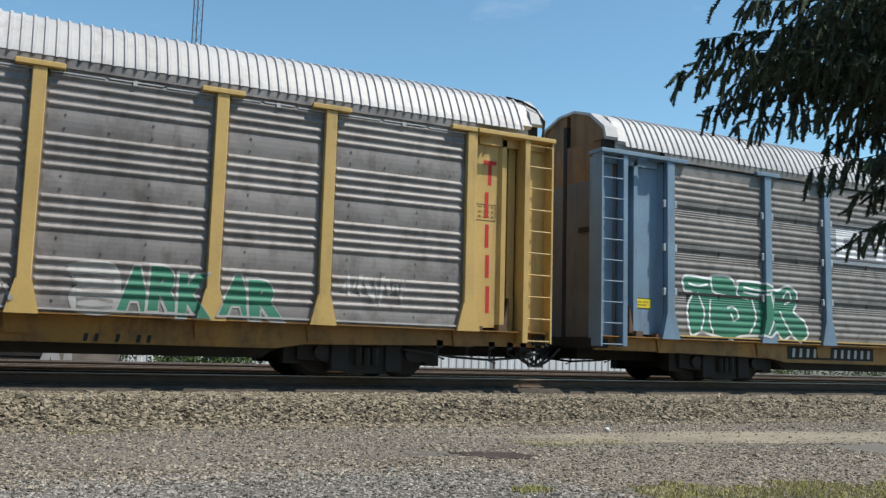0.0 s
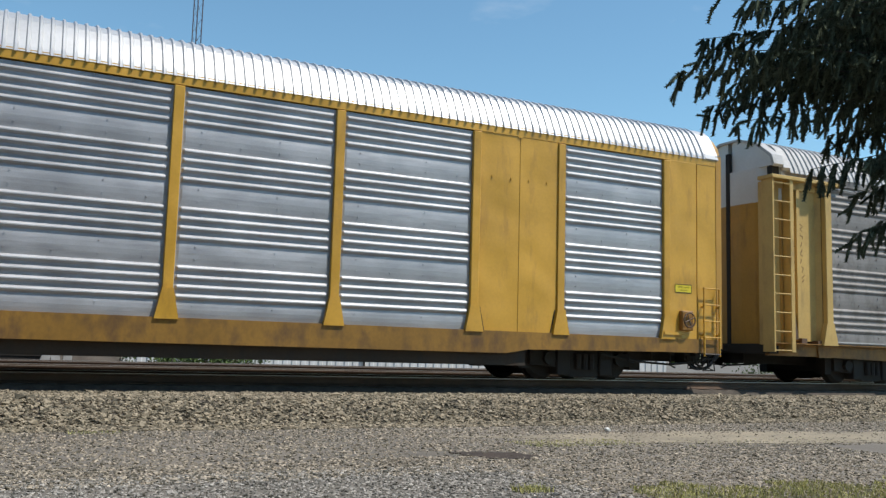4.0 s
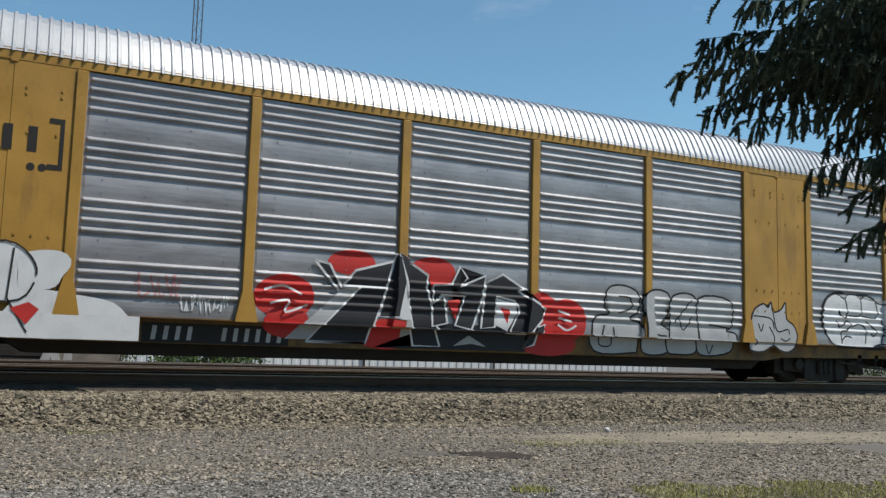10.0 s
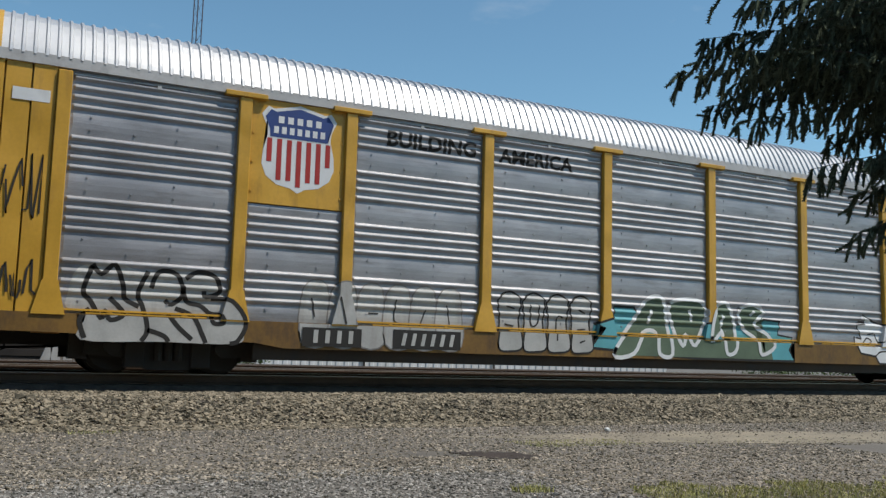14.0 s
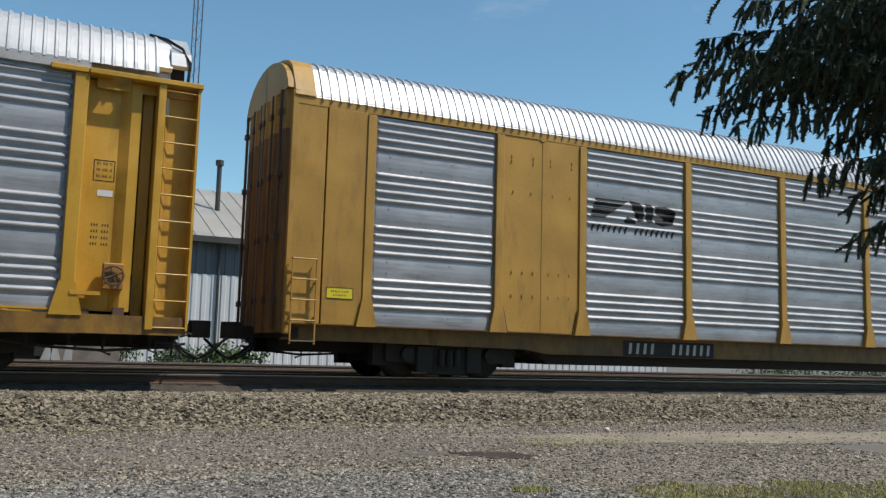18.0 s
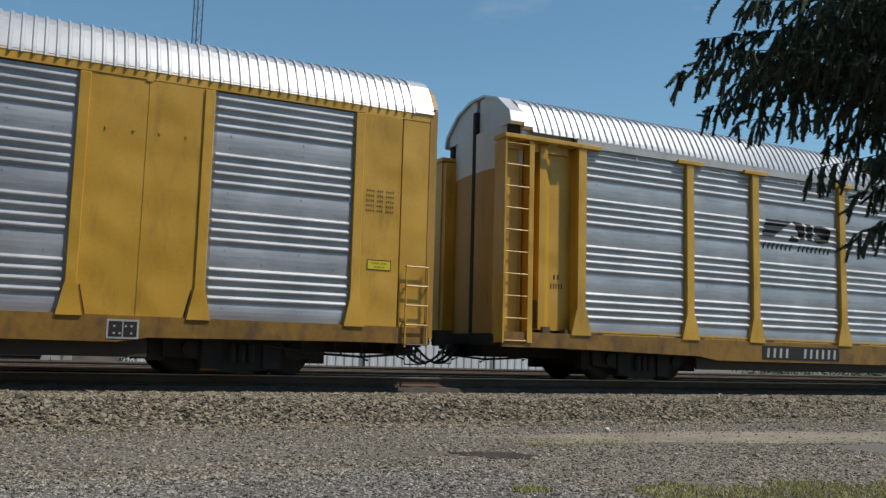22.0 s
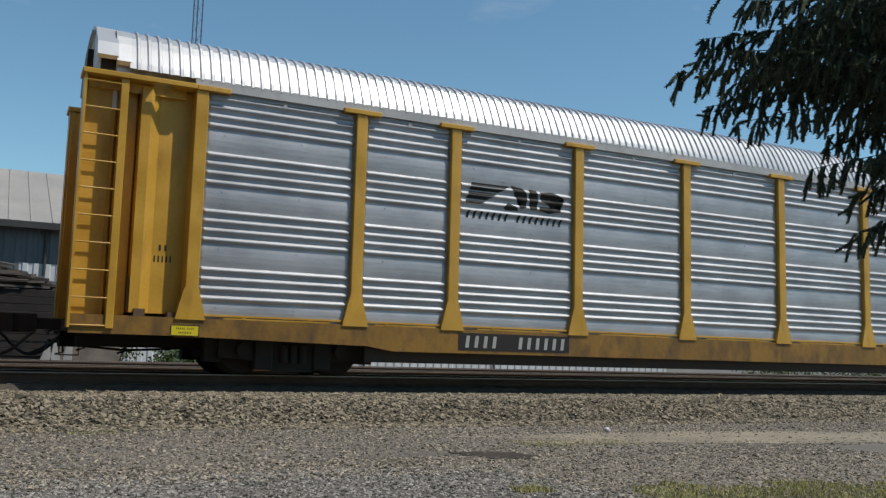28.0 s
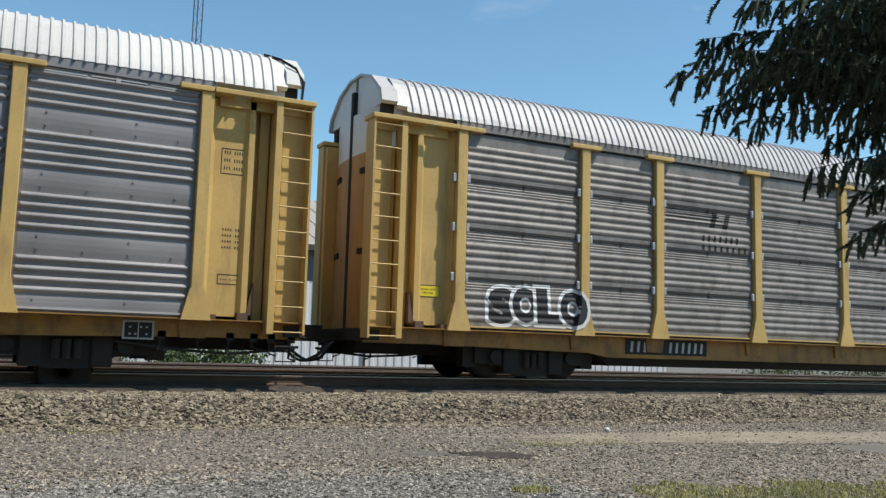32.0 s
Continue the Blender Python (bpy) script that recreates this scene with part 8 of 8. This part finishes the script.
w.lines([[(0.0, 0.5), (0.08, 0.75), (0.1, 0.35), (0.02, 0.2)], [(0.2, 0.3), (0.3, 0.6), (0.22, 0.8), (0.3, 0.95)], [(0.42, 0.4), (0.5, 0.7), (0.54, 0.4), (0.44, 0.25)], [(0.64, 0.7), (0.74, 0.5), (0.66, 0.3), (0.78, 0.25)], [(0.84, 0.6), (0.94, 0.45), (0.9, 0.2)]], LETTER_DARK, 0.03)
w = Wall(car, 14.2, 15.7, 1.12, 1.78, plane=1.515)
w.lines([[(0.0, 0.2), (0.03, 0.9), (0.14, 0.8), (0.08, 0.5), (0.18, 0.3), (0.02, 0.1)], [(0.26, 0.3), (0.3, 0.75), (0.4, 0.5), (0.3, 0.25)], [(0.5, 0.2), (0.56, 0.8), (0.62, 0.3)], [(0.7, 0.7), (0.72, 0.25), (0.84, 0.3)]], LETTER_DARK, 0.03)
w.lines([[(0.7, 0.5), (0.85, 0.7), (0.9, 0.2), (1.0, 0.4)], [(0.4, 0.15), (0.5, 0.3), (0.66, 0.1)]], PAINT_PINK, 0.07)
w = Wall(car, 5.30, 9.45, 0.98, 2.04, plane=1.515)
for poly in ([(0.0, 0.95), (0.1, 0.9), (0.16, 0.55), (0.2, 0.85), (0.27, 0.95), (0.3, 0.3), (0.27, 0.05), (0.12, 0.12), (0.06, 0.5)], [(0.31, 0.25), (0.33, 0.75), (0.4, 0.9), (0.47, 0.75), (0.46, 0.15), (0.38, 0.05)], [(0.46, 0.2), (0.48, 0.6), (0.52, 0.9), (0.6, 0.85), (0.62, 0.5), (0.66, 0.2), (0.58, 0.02)], [(0.66, 0.3), (0.68, 0.75), (0.76, 0.88), (0.82, 0.6), (0.82, 0.15), (0.72, 0.04)], [(0.83, 0.2), (0.84, 0.85), (0.92, 0.9), (1.0, 0.6), (0.95, 0.2), (0.88, 0.05)]):
    w.shape(poly, PAINT_DUSTY, PAINT_FADED, 0.06, True, "dull whitish bubble graffiti letter with pink lines")
w.lines([[(0.1, 0.85), (0.15, 0.4), (0.2, 0.6)], [(0.36, 0.55), (0.42, 0.6), (0.42, 0.35), (0.36, 0.4)], [(0.53, 0.65), (0.57, 0.5), (0.54, 0.25)], [(0.72, 0.55), (0.76, 0.6), (0.77, 0.35)], [(0.88, 0.7), (0.92, 0.45)], [(0.02, 0.98), (0.12, 0.86), (0.2, 0.9), (0.28, 0.98), (0.31, 0.4), (0.28, 0.02), (0.1, 0.1)], [(0.33, 0.78), (0.4, 0.93), (0.48, 0.76), (0.47, 0.12), (0.37, 0.02)], [(0.5, 0.62), (0.54, 0.93), (0.62, 0.86)], [(0.6, 0.0), (0.68, 0.2), (0.66, 0.6), (0.72, 0.9)]], PAINT_PINK, 0.022)
for x in (-1.05, 1.05):
    decal("stencil", [rect(x - 0.16, x + 0.16, 1.10, 1.26)], LETTER_DARK, car, plane=1.50, off=0.004)
    decal("stencil", bars("xx", x - 0.12, x + 0.12, 1.14, 1.23, 0), LETTER_WHITE, car, plane=1.50, off=0.008)

car, ps = car_tee("yellow autorack railcar with shiny silver sheets", GALV_NEW, YELLOW, ROOF_NEW, hat=True, brake=False, sill=YELLOW_LOW)
CARS.append((car, -424.53))
horse_mark(car, "bolt", ps)
car_number(car, -6.8, -4.5, 0.58, 0.80)
decal("stencil", bars("xx", -12.3, -12.12, 1.98, 2.08, 0) + bars("xxxxx", -12.36, -12.05, 1.8, 1.9, 0), LETTER_DARK, car, plane=1.263)
yellow_label(car, -12.05, -11.6, 0.62, 0.80, car["sill_face"] + 0.002)

car, ps = car_tee("yellow-posted autorack railcar with stacked brown-grey sheets", GALV_STACK, YELLOW_PALE, ROOF_CREAM, "seam", door=YELLOW, slots=(3.9, 2.4), sill=SILL_DARK)
CARS.append((car, -452.98))
sill_plate(car, 11.2, 0.55)
decal("pale_band", [rect(4.4, 6.86, 3.08, 3.70)], PAINT_FADED, car, "seam", ps, 0.004, label="pale band with orange emblem")
decal("emblem", [rect(4.55, 5.0, 3.40, 3.62, 0.3), rect(5.05, 5.4, 3.40, 3.60, 0.3), rect(5.45, 5.8, 3.36, 3.58, 0.3), rect(5.85, 6.2, 3.34, 3.56, 0.3), rect(6.25, 6.75, 3.30, 3.52, 0.3)], PAINT_ORANGE, car, "seam", ps, 0.010)
car_number(car, -7.8, -5.4, 0.56, 0.70, "xxxx     xxxxxx", board=False)
yellow_label(car, -12.5, -12.1, 1.39, 1.56, FLAT)
yellow_label(car, 12.1, 12.5, 2.05, 2.2, FLAT)
data_box(car, 12.05, 12.5, 2.7, 3.1, FLAT)

car, ps = car_tee("yellow-posted autorack railcar with stacked grey sheets and graffiti", GALV_STACK, YELLOW_PALE, ROOF_OLD, "seam", brake=False, slots=(3.85, 2.32))
CARS.append((car, -481.44))
w = Wall(car, -11.08, -8.88, 1.02, 1.78, "seam", ps)
w.letters("SOLO", PAINT_BLACK, PAINT_WHITE, 0.07, 0.075, 0.0, 9, "black graffiti letters edged with white")
decal("stripe_mark", [rect(-6.8, -5.4 + 0.1 * k, 3.66 - 0.08 * k, 3.69 - 0.08 * k) for k in range(4)], LETTER_DARK, car, "seam", ps)
decal("emblem_lettering", bars("xx", -5.7, -4.95, 3.36, 3.68, 0.3) + bars("xxxxxxx", -5.84, -4.7, 3.04, 3.18, 0) + bars("xxxxxxxx", -5.84, -4.45, 2.82, 2.96, 0), LETTER_DARK, car, "seam", ps)
car_number(car, -7.7, -5.65, 0.60, 0.82)
graffiti(car, 9.7, 10.85, 0.98, 1.66, 2, GALV_OLD, PAINT_LIME, 91, "seam", ps, 0.04, PAINT_LIME, "thin yellow-green graffiti")
yellow_label(car, -12.54, -12.07, 1.49, 1.71, FLAT)
yellow_label(car, 12.1, 12.5, 1.6, 1.76, FLAT)
data_box(car, 12.05, 12.5, 3.0, 3.35, FLAT)

car, ps = car_tee("pale yellow autorack railcar with grey sheets and a cream roof", GALV_MID, YELLOW_PALE, ROOF_CREAM, brake=False)
CARS.append((car, -509.75))
sill_plate(car, 10.92, 0.7)
data_box(car, 12.08, 12.62, 3.36, 3.80, FLAT)
data_box(car, 12.12, 12.62, 1.50, 1.67, FLAT, rows=1)
decal("stencil", [r for k in range(4) for r in bars("xxxx xxx", 12.15, 12.5, 2.4 - 0.1 * k, 2.44 - 0.1 * k, 0)], LETTER_DARK, car, plane=FLAT)


BASE = {}


def motions():
    """The train rolls past from left to right."""
    BASE.update({ob.name: base for ob, base in CARS})
    for ob, base in CARS:
        walk(ob, [(t, pose(START + base + SPEED * t + j, 1.52, 0.0)) for t, j in JITTER])
    for ob, w, x in WHEELS:
        base = BASE[ob.name]
        mid = -(START + base + x - 9.0) / SPEED
        t0, t1 = max(0.0, mid - 1.5), min(32.0, mid + 1.5)
        if t1 <= 0.1 or t0 >= 31.9:
            continue
        home = w.matrix_local.translation.copy()
        rows, k0, k1 = [], round(t0 * FPS), round(t1 * FPS)
        spin = [(k / FPS, math.degrees(SPEED / 0.425) * (k - k0) / FPS) for k in range(k0, k1 + 1)]
        if k0 > 0:
            spin = [(0.0, 0.0)] + spin
        if k1 < 32 * FPS:
            spin.append((32.0, spin[-1][1]))
        walk(w, [(t, pose(home.x, home.y, home.z, 0, a % 360.0, 0)) for t, a in spin])


motions()
